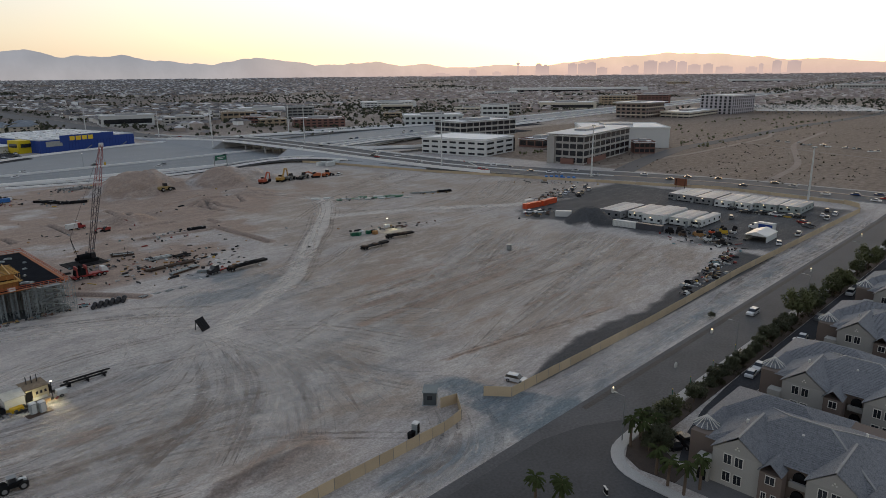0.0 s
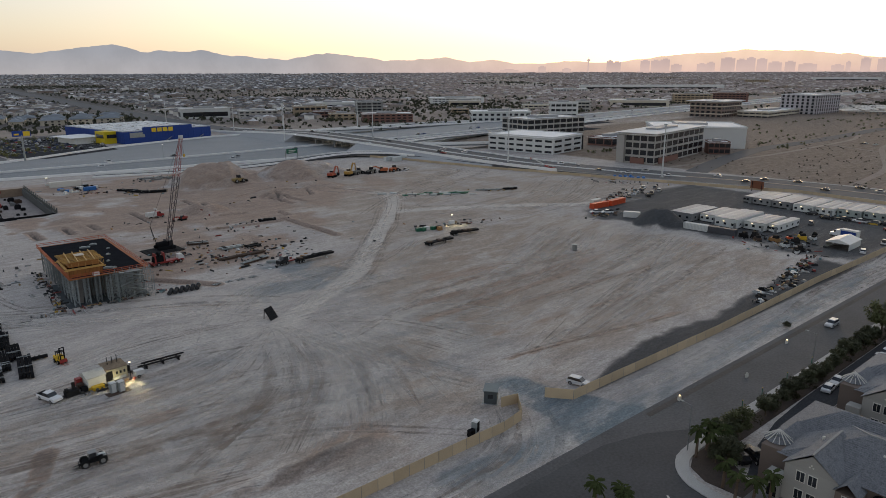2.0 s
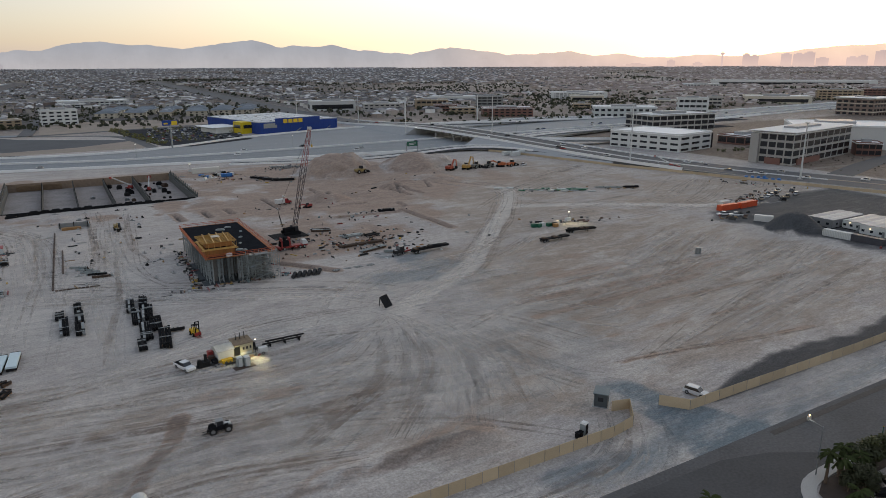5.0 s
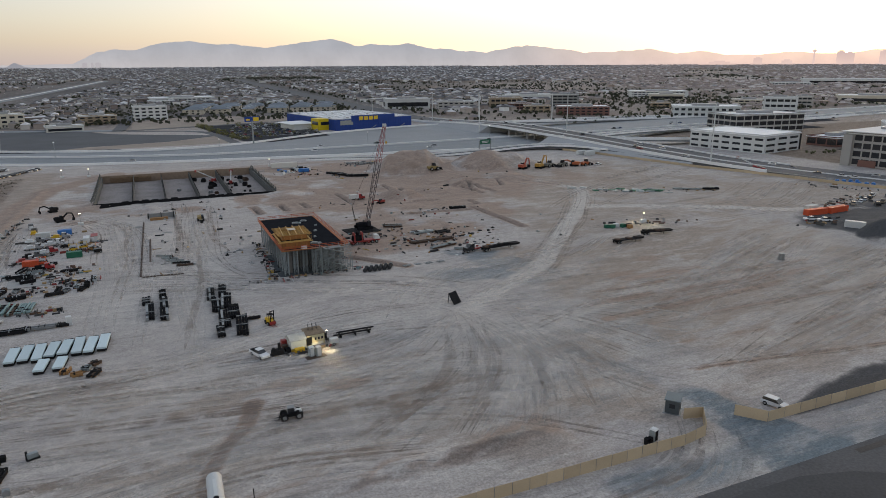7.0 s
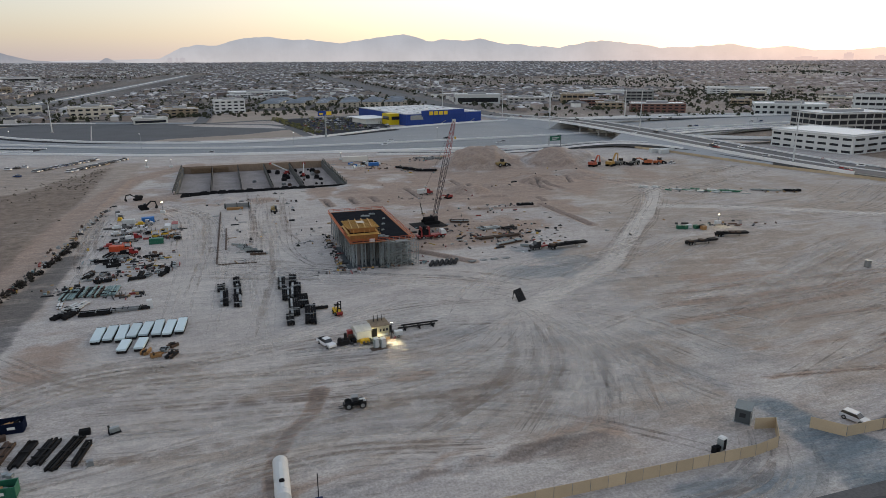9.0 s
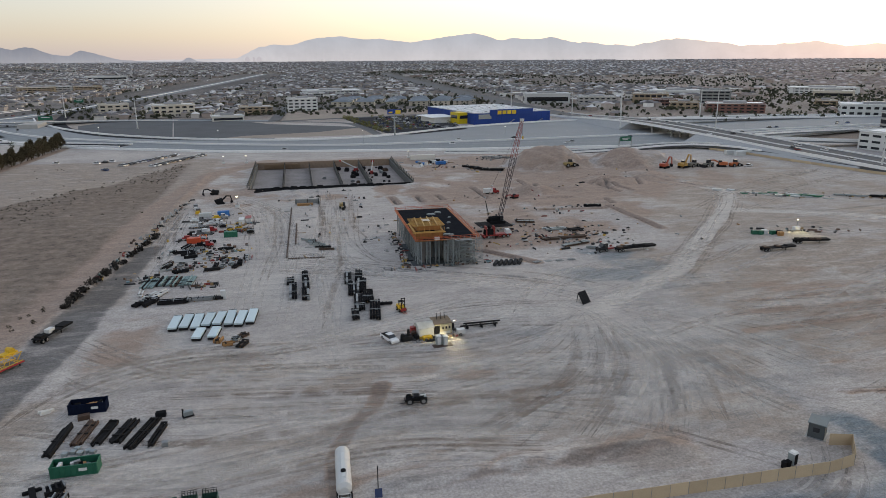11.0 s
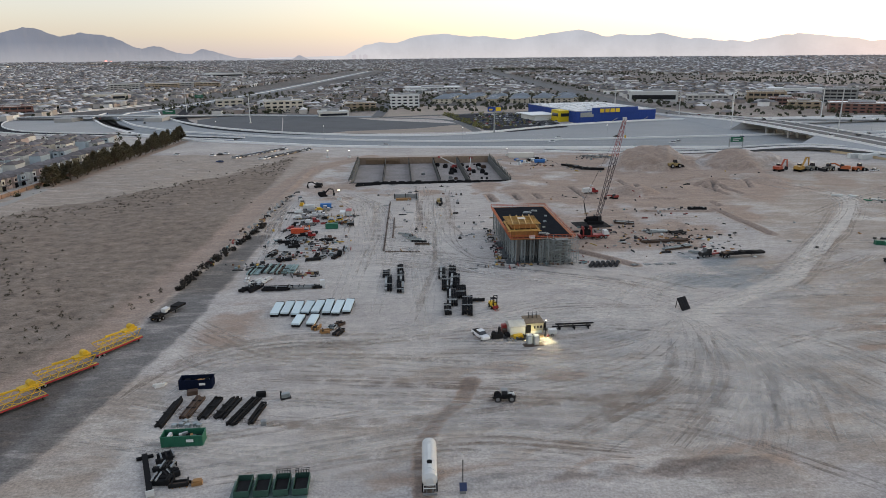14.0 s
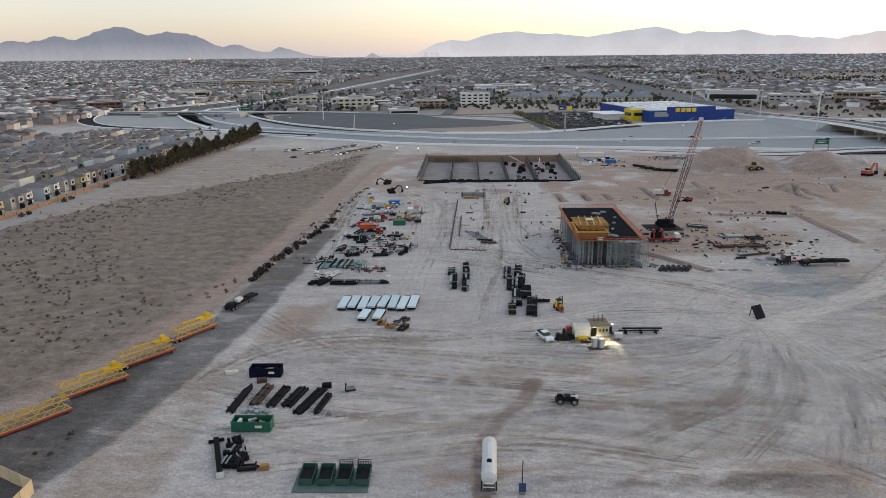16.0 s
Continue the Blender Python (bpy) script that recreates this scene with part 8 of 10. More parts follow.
         (172, 50.4, 0), (177, 50.5, 2), (182, 50.6, 1), (189, 50.4, 1), (193, 49.6, 0), (196.5, 50.4, 1), (203, 50.2, 0), (209, 49.8, 1), (214, 49.0, 1), (217.5, 50.4, 1), (224, 50.4, 0), (236, 50.4, 1), (246, 49.6, 1), (252, 50.2, 0), (262, 50.2, 1), (275, 50.2, 0), (288, 50.2, 1), (300, 50.2, 0)]
for k, o in enumerate(STREET_TREES):
    o.matrix_basis = at(*spots[k][:2], 30 * k)
for x, y, k in spots[3:]:
    if random.random() < 0.22:
        continue
    s = random.uniform(0.65, 1.05) * (1.25 if 180 < x < 250 and k == 1 else 1.0)
    o = copy_thing(STREET_TREES[k], at(x, y, random.uniform(0, 360)))
    o.scale = (s, s, s)
hg, cent = Geo(), []
hr = random.Random(31)
for k in range(80):
    cent.append(((hr.uniform(104, 300), hr.uniform(48.9, 51.2), hr.uniform(0.3, 1.1)), hr.uniform(0.5, 1.1)))
leaf_cloud(hg, cent, 90, 0.12, hr)
solid("hedge", hg, mat("hedge_leaf", (0.05, 0.047, 0.028), 0.9, vary=0.4), "low dark hedge in the planting strip", "hedge", kind="stuff")
roadbush = tree_kind("road_bush", "round tumble bush on the pale verge", 1.6, 1.2, LEAF_DARK, 8, 12, 90, 0.09)
roadbush.matrix_basis = at(168.2, 67.2)
WOOD = [tree_kind("wind_break_tree", "tall dark pine in a wind-break row", 10.5, 3.2, mat("dusty_needles", (0.10, 0.082, 0.045), 0.9, vary=0.4, scale=0.8, rand=0.2), 11 + k, 30, 90, 0.22, True) for k in range(3)]
row = []
for k in range(64):
    t = k / 63
    row.append((-181 + 8 * t + random.uniform(-1.5, 1.5) - (k % 2) * 4, 356 + 200 * t + random.uniform(-1, 1)))
for k, o in enumerate(WOOD):
    o.matrix_basis = at(*row[k])
    o["group"] = "wind-break trees"
for k, (x, y) in enumerate(row[3:]):
    o = copy_thing(WOOD[k % 3], at(x, y, random.uniform(0, 360)))
    s = random.uniform(0.6, 1.15)
    o.scale = (s, s, s * random.uniform(0.8, 1.1))

# dry scrub on the western lot
g = Geo()
rnd = random.Random(5)
cent = []
n = 0
while n < 1000:
    x, y = rnd.uniform(-200, -68), rnd.uniform(90, 450)
    rim = x - float(np.interp(y, [180, 266, 306, 334, 377, 444, 470], [-200, -174, -157, -133, -103, -74, -60]))
    if rim < -3 and rnd.random() > 0.06 or float(fbm(np.array([x]), np.array([y]), 30, 41)[0]) + rnd.uniform(-0.12, 0.12) < (0.42 if rim < 26 else 0.56):
        continue
    s = rnd.uniform(0.25, 0.7) * (1.5 if rim < 22 and rnd.random() < 0.5 else 1.0)
    cent.append(((x, y, flat(x, y) + s * 0.25), s))
    n += 1
leaf_cloud(g, cent, 30, 0.13, rnd)
solid("dry_scrub", g, SCRUB, "low dry desert scrub scattered over the lot", "scrub", kind="stuff")
g, cent = Geo(), []
for k in range(70):
    t = rnd.random()
    x, y = -64 + 10 * t + rnd.uniform(-1.0, 1.0), 185 + 75 * t + rnd.uniform(-3, 3)
    cent.append(((x, y, flat(x, y) + 0.4), rnd.uniform(0.6, 1.3)))
leaf_cloud(g, cent, 60, 0.22, rnd)
solid("weed_bank", g, mat("dead_weed", (0.045, 0.04, 0.035), 0.9), "dark dead weeds along the gravel track", "weeds", kind="stuff")
for k in range(26):
    t = rnd.random()
    x, y = -61 + 9 * t + rnd.uniform(-1.2, 1.2), 235 + 90 * t
    s = rnd.uniform(0.5, 1.3)
    solid("boulder", Geo().box((0, 0, -0.1), (s * 1.2, s, s * 0.7), 0, 0.6).box((0.2, 0.1, 0), (s * 0.7, s * 0.7, s * 0.8), 40, 0.5), random.choice([CONCRETE, STEEL_GREY, STEEL_RUST]), "broken rock along the track edge", "rock", at(x, y, rnd.uniform(0, 180), flat(x, y)), "rocks along the track")


# the eastern field: scrub, worn tracks, young trees along the cross street
g, cent = Geo(), []
for k in range(1500):
    x, y = rnd.uniform(408, 900), rnd.uniform(-60, 300)
    if float(fbm(np.array([x * 0.4]), np.array([y]), 30, 43)[0]) < 0.5:
        continue
    s = rnd.uniform(0.3, 0.9)
    cent.append(((x, y, s * 0.3), s))
leaf_cloud(g, cent, 14, 0.28, rnd)
solid("field_scrub", g, SCRUB, "dry scrub in rough rows over the eastern field", "scrub", kind="stuff")
for line in ([(408, 250), (520, 236), (700, 240), (900, 300)], [(408, 140), (500, 150), (640, 200), (800, 220)], [(420, 60), (560, 90), (760, 110), (1000, 130)], [(560, 90), (600, 180), (640, 250)]):
    ribbon("dirt_track", line, 2.2, 2.2, 0, mat("pale_track", (0.24, 0.20, 0.17), 0.95, vary=0.3, scale=0.1), "pale dirt track over the field", "track", 0.03, thick=0.1)


# ---- townhouses ----
def courses(g, e0, e1, r1, r0, n):
    """A roof plane from the eave e0-e1 up to r0-r1 in lapped courses of tile."""
    e0, e1, r0, r1 = map(Vector, (e0, e1, r0, r1))
    up = (e1 - e0).cross(r0 - e0) if (r0 - e0).length > 0.01 else (e1 - e0).cross(r1 - e0)
    up.normalize()
    if up.z < 0:
        up = -up
    for k in range(n):
        t0, t1 = k / n, min(1.0, (k + 1.12) / n)
        a, b, c, d = e0.lerp(r0, t0) + up * 0.07, e1.lerp(r1, t0) + up * 0.07, e1.lerp(r1, t1), e0.lerp(r0, t1)
        i = len(g.v)
        g.v += [tuple(p) for p in (a, b, c, d, e0.lerp(r0, t0), e1.lerp(r1, t0))]
        g.f += [(i, i + 1, i + 2, i + 3), (i + 4, i + 5, i + 1, i)]


def hip(g, x0, y0, x1, y1, ze, zr, n=14):
    """A hipped roof whose ridge runs along its longer side."""
    if x1 - x0 >= y1 - y0:
        h = (y1 - y0) / 2
        a, b = (x0 + h, (y0 + y1) / 2, zr), (x1 - h, (y0 + y1) / 2, zr)
        courses(g, (x0, y0, ze), (x1, y0, ze), b, a, n); courses(g, (x1, y1, ze), (x0, y1, ze), a, b, n)
        courses(g, (x1, y0, ze), (x1, y1, ze), b, b, n); courses(g, (x0, y1, ze), (x0, y0, ze), a, a, n)
    else:
        h = (x1 - x0) / 2
        a, b = ((x0 + x1) / 2, y0 + h, zr), ((x0 + x1) / 2, y1 - h, zr)
        courses(g, (x1, y0, ze), (x1, y1, ze), b, a, n); courses(g, (x0, y1, ze), (x0, y0, ze), a, b, n)
        courses(g, (x0, y0, ze), (x1, y0, ze), a, a, n); courses(g, (x1, y1, ze), (x0, y1, ze), b, b, n)


def gable_x(g, x0, x1, y0, y1, ze, zr, n=12):
    """A gabled roof with its ridge along x."""
    ym = (y0 + y1) / 2
    courses(g, (x0, y0, ze), (x1, y0, ze), (x1, ym, zr), (x0, ym, zr), n)
    courses(g, (x1, y1, ze), (x0, y1, ze), (x0, ym, zr), (x1, ym, zr), n)


def window_unit(root, x, y, z, face, w=1.0, h=1.4):
    """A window in a wall that faces w, n or s, with a pale frame."""
    s = (0.1, w + 0.24, h + 0.24) if face == "w" else (w + 0.24, 0.1, h + 0.24)
    q = (0.14, w, h) if face == "w" else (w, 0.14, h)
    f = part("window", Geo().box((x, y, z), s), TRIM, root)
    part("pane", Geo().box((x, y, z + 0.12), q), GLASS, f, "dark pane")
    b = (0.17, 0.06, h) if face == "w" else (0.06, 0.17, h)
    part("mullion", Geo().box((x, y, z + 0.12), b), TRIM, f)


TH_TAUPE = mat("townhouse_taupe", (0.15, 0.115, 0.095), 0.9, vary=0.12)
TH_PALE = mat("townhouse_pale", (0.33, 0.315, 0.285), 0.9, vary=0.1)


def townhouse(m, label):
    """A two-storey terrace block; local x east, y north, its street gables to the west."""
    root = thing("townhouse_block", label, "townhouse", m, "tile-roofed townhouse blocks")
    x0, x1, y0, y1, ze = 0.0, 21.0, 0.0, 27.0, 6.0
    part("wall", Geo().box(((x0 + x1) / 2, (y0 + y1) / 2, 0), (x1 - x0, y1 - y0, ze + 0.2)), TH_TAUPE, root, "taupe stucco walls")
    r = Geo()
    hip(r, x0 - 0.5, y0 - 0.5, x0 + 18.5, y1 - 2.6, ze, ze + 3.5, 24)
    hip(r, x0 + 8, y0 + 8, x1 + 0.6, y1 + 0.6, ze, ze + 3.2, 20)
    gable_x(r, x0 - 2.6, x0 + 8, 14.6, 22.6, ze, ze + 3.0, 18)
    gable_x(r, x0 - 2.6, x0 + 8, 1.4, 9.0, ze, ze + 2.9, 18)
    gable_x(r, x0 - 3.2, x0 + 2.0, 11.8, 15.2, ze - 0.7, ze + 0.9, 8)
    gable_x(r, x0 - 3.2, x0 + 2.0, -1.2, 2.2, ze - 0.7, ze + 0.9, 8)
    gable_x(r, x0 + 2.0, x0 + 9.0, 23.5, 27.6, ze - 0.2, ze + 1.5, 10)
    part("roof", r, TILE, root, "grey concrete roof tiles")
    g = Geo()
    for a, b in (((9.0, 9.0, ze + 3.55), (9.0, 15.1, ze + 3.55)), ((-2.6, 18.6, ze + 3.05), (8, 18.6, ze + 3.05)), ((-2.6, 5.2, ze + 2.95), (8, 5.2, ze + 2.95)), ((-0.5, -0.5, ze + 0.05), (9.0, 9.0, ze + 3.5)), ((18.5, -0.5, ze + 0.05), (9.0, 9.0, ze + 3.5)), ((18.5, 24.4, ze + 0.05), (9.0, 15.0, ze + 3.5))):
        g.bar(a, b, 0.34, 0.16)
    part("ridge_tiles", g, mat("ridge_tile", (0.30, 0.295, 0.28), 0.85), root, "pale ridge tiles")
    # projecting bays to the west with gables
    for cy, w, mt in ((18.6, 7.4, TH_PALE), (5.2, 7.0, TH_PALE)):
        part("bay", Geo().box((-1.1, cy, 0), (2.4, w, ze)), mt, root, "pale stucco bay")
        part("gable_end", Geo().add([(-2.3, cy - w / 2, ze), (-2.3, cy + w / 2, ze), (-2.3, cy, ze + 2.6), (-2.0, cy - w / 2, ze), (-2.0, cy + w / 2, ze), (-2.0, cy, ze + 2.6)], [(0, 1, 2), (5, 4, 3), (0, 3, 4, 1), (1, 4, 5, 2), (2, 5, 3, 0)]), mt, root)
        part("gable_vent", Geo().box((-2.34, cy - 0.25, ze + 0.7), (0.08, 0.2, 0.2)).box((-2.34, cy + 0.25, ze + 0.7), (0.08, 0.2, 0.2)).box((-2.34, cy, ze + 1.05), (0.08, 0.2, 0.2)), TRIM, root)
        for z in (0.9, 3.9):
            for dy in (-1.0, 0.7):
                window_unit(root, -2.36, cy + dy + 0.6, z, "w", 1.1, 1.5)
        part("brown_bay", Geo().box((-2.0, cy - 5.3, 0), (2.2, 3.2, ze - 0.7)), TH_TAUPE, root, "dark taupe bay")
        window_unit(root, -3.15, cy - 5.3, 3.6, "w", 1.2, 1.2)
        window_unit(root, -3.15, cy - 6.0, 0.9, "w", 0.6, 1.0)
        window_unit(root, -3.15, cy - 4.6, 0.9, "w", 0.6, 1.0)
        for z in (0.2, 3.3):
            # solid black block stands in for the shade inside the arch
            part("arch_opening", Geo().rod((-0.45, cy - 8.4, z + 1.4), (0.03, cy - 8.4, z + 1.4), 0.85, n=14).box((-0.2, cy - 8.4, z), (0.5, 1.7, 1.4)), BLACK, root, "arched opening, its inner shade solid black")
            part("balcony_wall", Geo().box((-0.5, cy - 8.4, z - 0.1), (0.8, 2.4, 0.9)), TH_PALE, root)
    part("porch", Geo().box((-2.2, 23.4, 0), (2.0, 2.2, 3.0)), TH_PALE, root, "pale entry porch")
    part("porch_rail", Geo().box((-2.2, 23.4, 3.0), (2.1, 2.3, 0.9)), TH_PALE, root)
    # porch arch: inner shade painted as a black block
    part("porch_arch", Geo().rod((-3.25, 23.4, 1.5), (-3.1, 23.4, 1.5), 0.7, n=14).box((-3.18, 23.4, 0.1), (0.15, 1.4, 1.4)), BLACK, root)
    for k in range(4):
        window_unit(root, 3.2 + k * 4.8, y1 + 0.02, 3.6, "n", 1.1, 1.3)
        part("garage_door", Geo().box((4.0 + k * 4.8, y1 + 0.03, 0.05), (3.0, 0.1, 2.2)), TRIM, root)
    # round turret roof
    part("turret", Geo().rod((3.2, 25.8, 0), (3.2, 25.8, ze + 0.3), 1.7, n=14), TH_PALE, root)
    part("turret_roof", Geo().rod((3.2, 25.8, ze + 0.3), (3.2, 25.8, ze + 1.9), 2.1, 0.05, 14), TILE, root)
    g = Geo()
    for k in range(14):
        a = k * 2 * math.pi / 14
        g.bar((3.2 + 2.1 * math.cos(a), 25.8 + 2.1 * math.sin(a), ze + 0.35), (3.2, 25.8, ze + 1.98), 0.12)
    part("turret_ribs", g, TRIM, root)
    for x, y in ((6, 12), (13, 5), (14, 17), (5, 20)):
        part("roof_vent", Geo().box((x, y, ze + 1.2), (0.35, 0.35, 1.4)), TRIM, root)
    return root


TH = townhouse(at(99.0, 14.2), "two-storey taupe and cream townhouse block with grey tile roofs")
for x in (131.0, 166.0, 201.0, 236.0):
    copy_thing(TH, at(x, 15.0 + random.uniform(-0.5, 0.8)))
for x, y, t, c, kd in ((103.9, 44.0, 62, "black", "pickup"), (101.6, 45.8, 62, "black", "suv"), (140.0, 46.4, 5, "white", "sedan"), (144.6, 46.6, 182, "white", "sedan"), (164.6, 45.4, 4, "silver", "sedan"), (168.4, 45.2, 184, "white", "sedan"), (186, 46.5, 5, "grey", "suv"), (214, 46.5, 184, "white", "suv")):
    car(kd, c, at(x, y, t, 0.05), "%s car parked beside the townhouses" % c, "cars by the townhouses")
car("suv", "white", at(178.4, 60.6, 180, 0.04), "white car on the road")


def street_lamp(m, h=8.6, lit=False):
    root = thing("street_lamp", "slim grey street lamp on the kerb", "street lamp", m, "street lamps")
    part("pole", Geo().rod((0, 0, 0), (0, 0, h), 0.1, 0.06, 8), STEEL_GREY, root)
    part("arm", Geo().bar((0, 0, h - 0.1), (0, 1.8, h + 0.1), 0.08), STEEL_GREY, root)
    part("lamp_head", Geo().box((0, 1.9, h), (0.3, 0.8, 0.14)), LAMP_ON if lit else STEEL_GALV, root)
    return root


for x in (97.5, 146.8, 196, 246, 296):
    street_lamp(at(x, 52.6, 0, 0.1))
# small warning lamps on barricades along the road's northern edge
for x, y in ((113, 63.6), (158, 62.8), (232, 62.4), (296, 63.4), (133, 60.0)):
    b = thing("barricade_lamp", "small barricade with a lit warning lamp", "barricade", at(x, y, 10, 0.02), "barricades on the road")
    part("board", Geo().box((0, 0, 0.3), (0.9, 0.08, 0.6)).box((-0.35, 0, 0), (0.08, 0.5, 0.9)).box((0.35, 0, 0), (0.08, 0.5, 0.9)), TRIM, b)
    part("lamp", Geo().rod((0, 0, 0.9), (0, 0, 1.15), 0.14, n=8), LAMP_WARM if x != 133 else TRIM, b)
for x in (119, 127, 138, 150, 165):
    g_ = thing("marker_post", "green marker post on the kerb", "post", at(x, 53.9, 0, 0.1), "marker posts")
    part("post", Geo().box((0, 0, 0), (0.16, 0.1, 1.7), 0, 0.9), GREEN, g_)
    part("cap", Geo().box((0, 0, 1.7), (0.2, 0.14, 0.12)), YELLOW, g_)
sg = thing("street_sign", "small black sign board in a pale frame at the corner", "sign", at(82.0, 46.4, 55, 0.05))
part("panel", Geo().box((0, 0, 0.1), (1.1, 0.25, 0.9)), BLACK, sg)
part("frame", Geo().box((0, 0.02, 0), (1.3, 0.3, 0.12)).box((0, 0.02, 1.0), (1.3, 0.3, 0.08)), TRIM, sg)


# ---- office buildings, store ----
def office(name, label, m, w, d, floors, fh, wall, group="", bays_w=8, bays_d=6, detail=True, roof=None, dark_base=False, fill=0.86, tall=0.66):
    """A flat-roofed block; the base centre of its south-west corner is the origin, x along w, y along d."""
    root = thing(name, label, "building", m, group)
    H = floors * fh
    part("wall", Geo().box((w / 2, d / 2, 0), (w, d, H)), wall, root)
    part("roof", Geo().box((w / 2, d / 2, H), (w + 1.2, d + 1.2, 0.5)), roof or ROOF_WHITE, root, "pale flat roof")
    part("parapet", Geo().box((w / 2, 0.1, H + 0.5), (w + 1.2, 0.3, 0.7)).box((w / 2, d - 0.1, H + 0.5), (w + 1.2, 0.3, 0.7)).box((0.1, d / 2, H + 0.5), (0.3, d, 0.7)).box((w - 0.1, d / 2, H + 0.5), (0.3, d, 0.7)), wall, root)
    if bays_d != 7:
        part("plant_screen", Geo().box((w * 0.5, d * 0.55, H + 0.5), (w * 0.4, d * 0.35, 2.4)), ROOF_GREY, root)
    for f in range(floors):
        z = f * fh + fh * 0.22
        h = fh * tall
        if bays_w == 1:
            continue
        if detail:
            for k in range(bays_w):
                part("window", Geo().box(((k + 0.5) * w / bays_w, -0.03, z), (w / bays_w * fill, 0.16, h)), GLASS, root)
            for k in range(bays_d):
                part("window", Geo().box((-0.03, (k + 0.5) * d / bays_d, z), (0.16, d / bays_d * fill, h)), GLASS, root)
        else:
            part("window_band", Geo().box((w / 2, -0.03, z), (w * 0.9, 0.2, h)), GLASS, root)
            part("window_band", Geo().box((-0.03, d / 2, z), (0.2, d * 0.9, h)), GLASS, root)
    if not detail and floors > 1:
        for k in range(bays_w + 1):
            part("pier", Geo().box((k * w / bays_w, -0.08, 0), (w * 0.02 + 0.4, 0.3, H)), wall, root)
    if dark_base:
        part("base_cladding", Geo().box((w / 2, -0.2, 0), (w * 0.96, 0.5, fh * 0.8)), BRICKRED, root, "dark red-brown base")
    return root


PRECAST = mat("precast_concrete", (0.40, 0.38, 0.35), 0.85, vary=0.1)
# the four-storey office under construction: its west front and south front face the site
A = office("office_building", "four-storey pale concrete office with dark openings", at(407.5, 263.5, 10), 92, 27, 4, 4.9, PRECAST, bays_w=9, bays_d=5, fill=0.82, tall=0.68)
part("entrance_tower", Geo().box((-0.6, 24.5, 0), (3, 5.5, 19.2)), PRECAST, A, "blank stair tower")
part("base_cladding", Geo().box((24, -0.4, 0), (34, 0.9, 3.8)).box((-0.6, 12, 0), (1.0, 10, 4)), BRICKRED, A, "red-brown base cladding")
part("roof_canopy", Geo().box((46, 13.5, 20.8), (96, 31, 0.45)), ROOF_WHITE, A, "white overhanging roof slab")
office("annex_building", "low dark red-brown office annex", at(503, 259, 40), 16, 16, 2, 4.2, BRICKRED, bays_w=3, bays_d=4)
office("warehouse", "tall blank white warehouse behind the office", at(549, 270, 40), 58, 74, 1, 16.6, WHITE, bays_w=1, bays_d=1, detail=False)
PK = office("parking_structure", "white three-level parking structure with open slots", at(399, 347, 11), 46, 61, 3, 4.1, WHITE, bays_w=3, bays_d=7, fill=0.7, tall=0.38)
part("stair_frame", Geo().box((48.5, 4, 0), (4, 6, 11)), STEEL_DARK, PK, "dark stair frame")
office("office_building", "three-storey dark glass and pale office", at(497, 466, -6), 78, 40, 3, 5.2, PRECAST, bays_w=9, bays_d=5)
office("low_shed", "low brown retail shed", at(480, 352, 6), 40, 24, 1, 6.5, BRICKRED, bays_w=4, bays_d=3)
HB = office("hospital_block", "brown mid-rise block with pale bands and a white roof", at(880, 470, 3), 58, 46, 4, 5.0, mat("brown_panel", (0.27, 0.20, 0.165), 0.85, vary=0.12), bays_w=8, bays_d=6, fill=0.62, tall=0.5)
part("floor_band", Geo().box((29, -0.15, 4.5), (58.4, 0.4, 1.1)).box((-0.15, 23, 4.5), (0.4, 46, 1.1)).box((29, -0.15, 14.6), (58.4, 0.4, 0.9)).box((-0.15, 23, 14.6), (0.4, 46, 0.9)), STUCCO_CREAM, HB, "pale floor band")
part("roof_canopy", Geo().box((29, 23, 21.4), (66, 54, 0.7)), ROOF_WHITE, HB, "white overhanging roof slab")
office("parking_structure", "low tan two-level parking structure", at(916, 424, 3), 118, 42, 2, 4.0, STUCCO_CREAM, bays_w=12, bays_d=5, fill=0.85, tall=0.4)
office("hotel_block", "grey mid-rise block with dark bands", at(1020, 408, -4), 72, 50, 6, 4.6, mat("mauve_grey_wall", (0.44, 0.41, 0.42), 0.85), bays_w=11, bays_d=7, fill=0.45, tall=0.7)
FAR_B = [("white_hangar", 320, 938, -14, 65, 32, 1, 13.2, WHITE),
         ("office_block", 378, 881, -18, 51, 25, 3, 3.7, PRECAST),
         ("big_store", 471, 904, -22, 48, 24, 2, 6.4, TAN),
         ("white_store", 561, 1016, -24, 77, 38, 1, 9.7, WHITE),
         ("office_block", 555, 868, -27, 39, 19, 4, 4.3, STEEL_GREY),
         ("shop_row", 463, 789, -25, 34, 18, 2, 4.2, TAN),
         ("shop_row", 475, 729, -29, 64, 32, 3, 3.4, BRICKRED),
         ("apartment_row", 796, 992, -34, 99, 49, 3, 3.6, WHITE),
         ("office_block", 588, 649, -38, 76, 38, 2, 5.9, WHITE_DULL),
         ("office_block", 745, 651, -43, 31, 18, 3, 5.3, WHITE),
         ("office_block", 836, 681, -45, 19, 18, 3, 5.1, PRECAST),
         ("low_shop", 964, 715, -49, 96, 48, 1, 11.2, STUCCO_CREAM),
         ("apartment_row", 1126, 697, -53, 67, 33, 4, 4.2, TAN),
         ("apartment_row", 1220, 682, -55, 70, 35, 4, 4.1, BRICKRED),
         ("logistics_shed", 1485, 1205, -49, 373, 60, 1, 13.0, WHITE),
         ("low_shop", 657, 769, -35, 25, 18, 2, 3.8, TAN),
         ("low_shop", 781, 921, -35, 56, 28, 1, 9.2, STUCCO_CREAM),
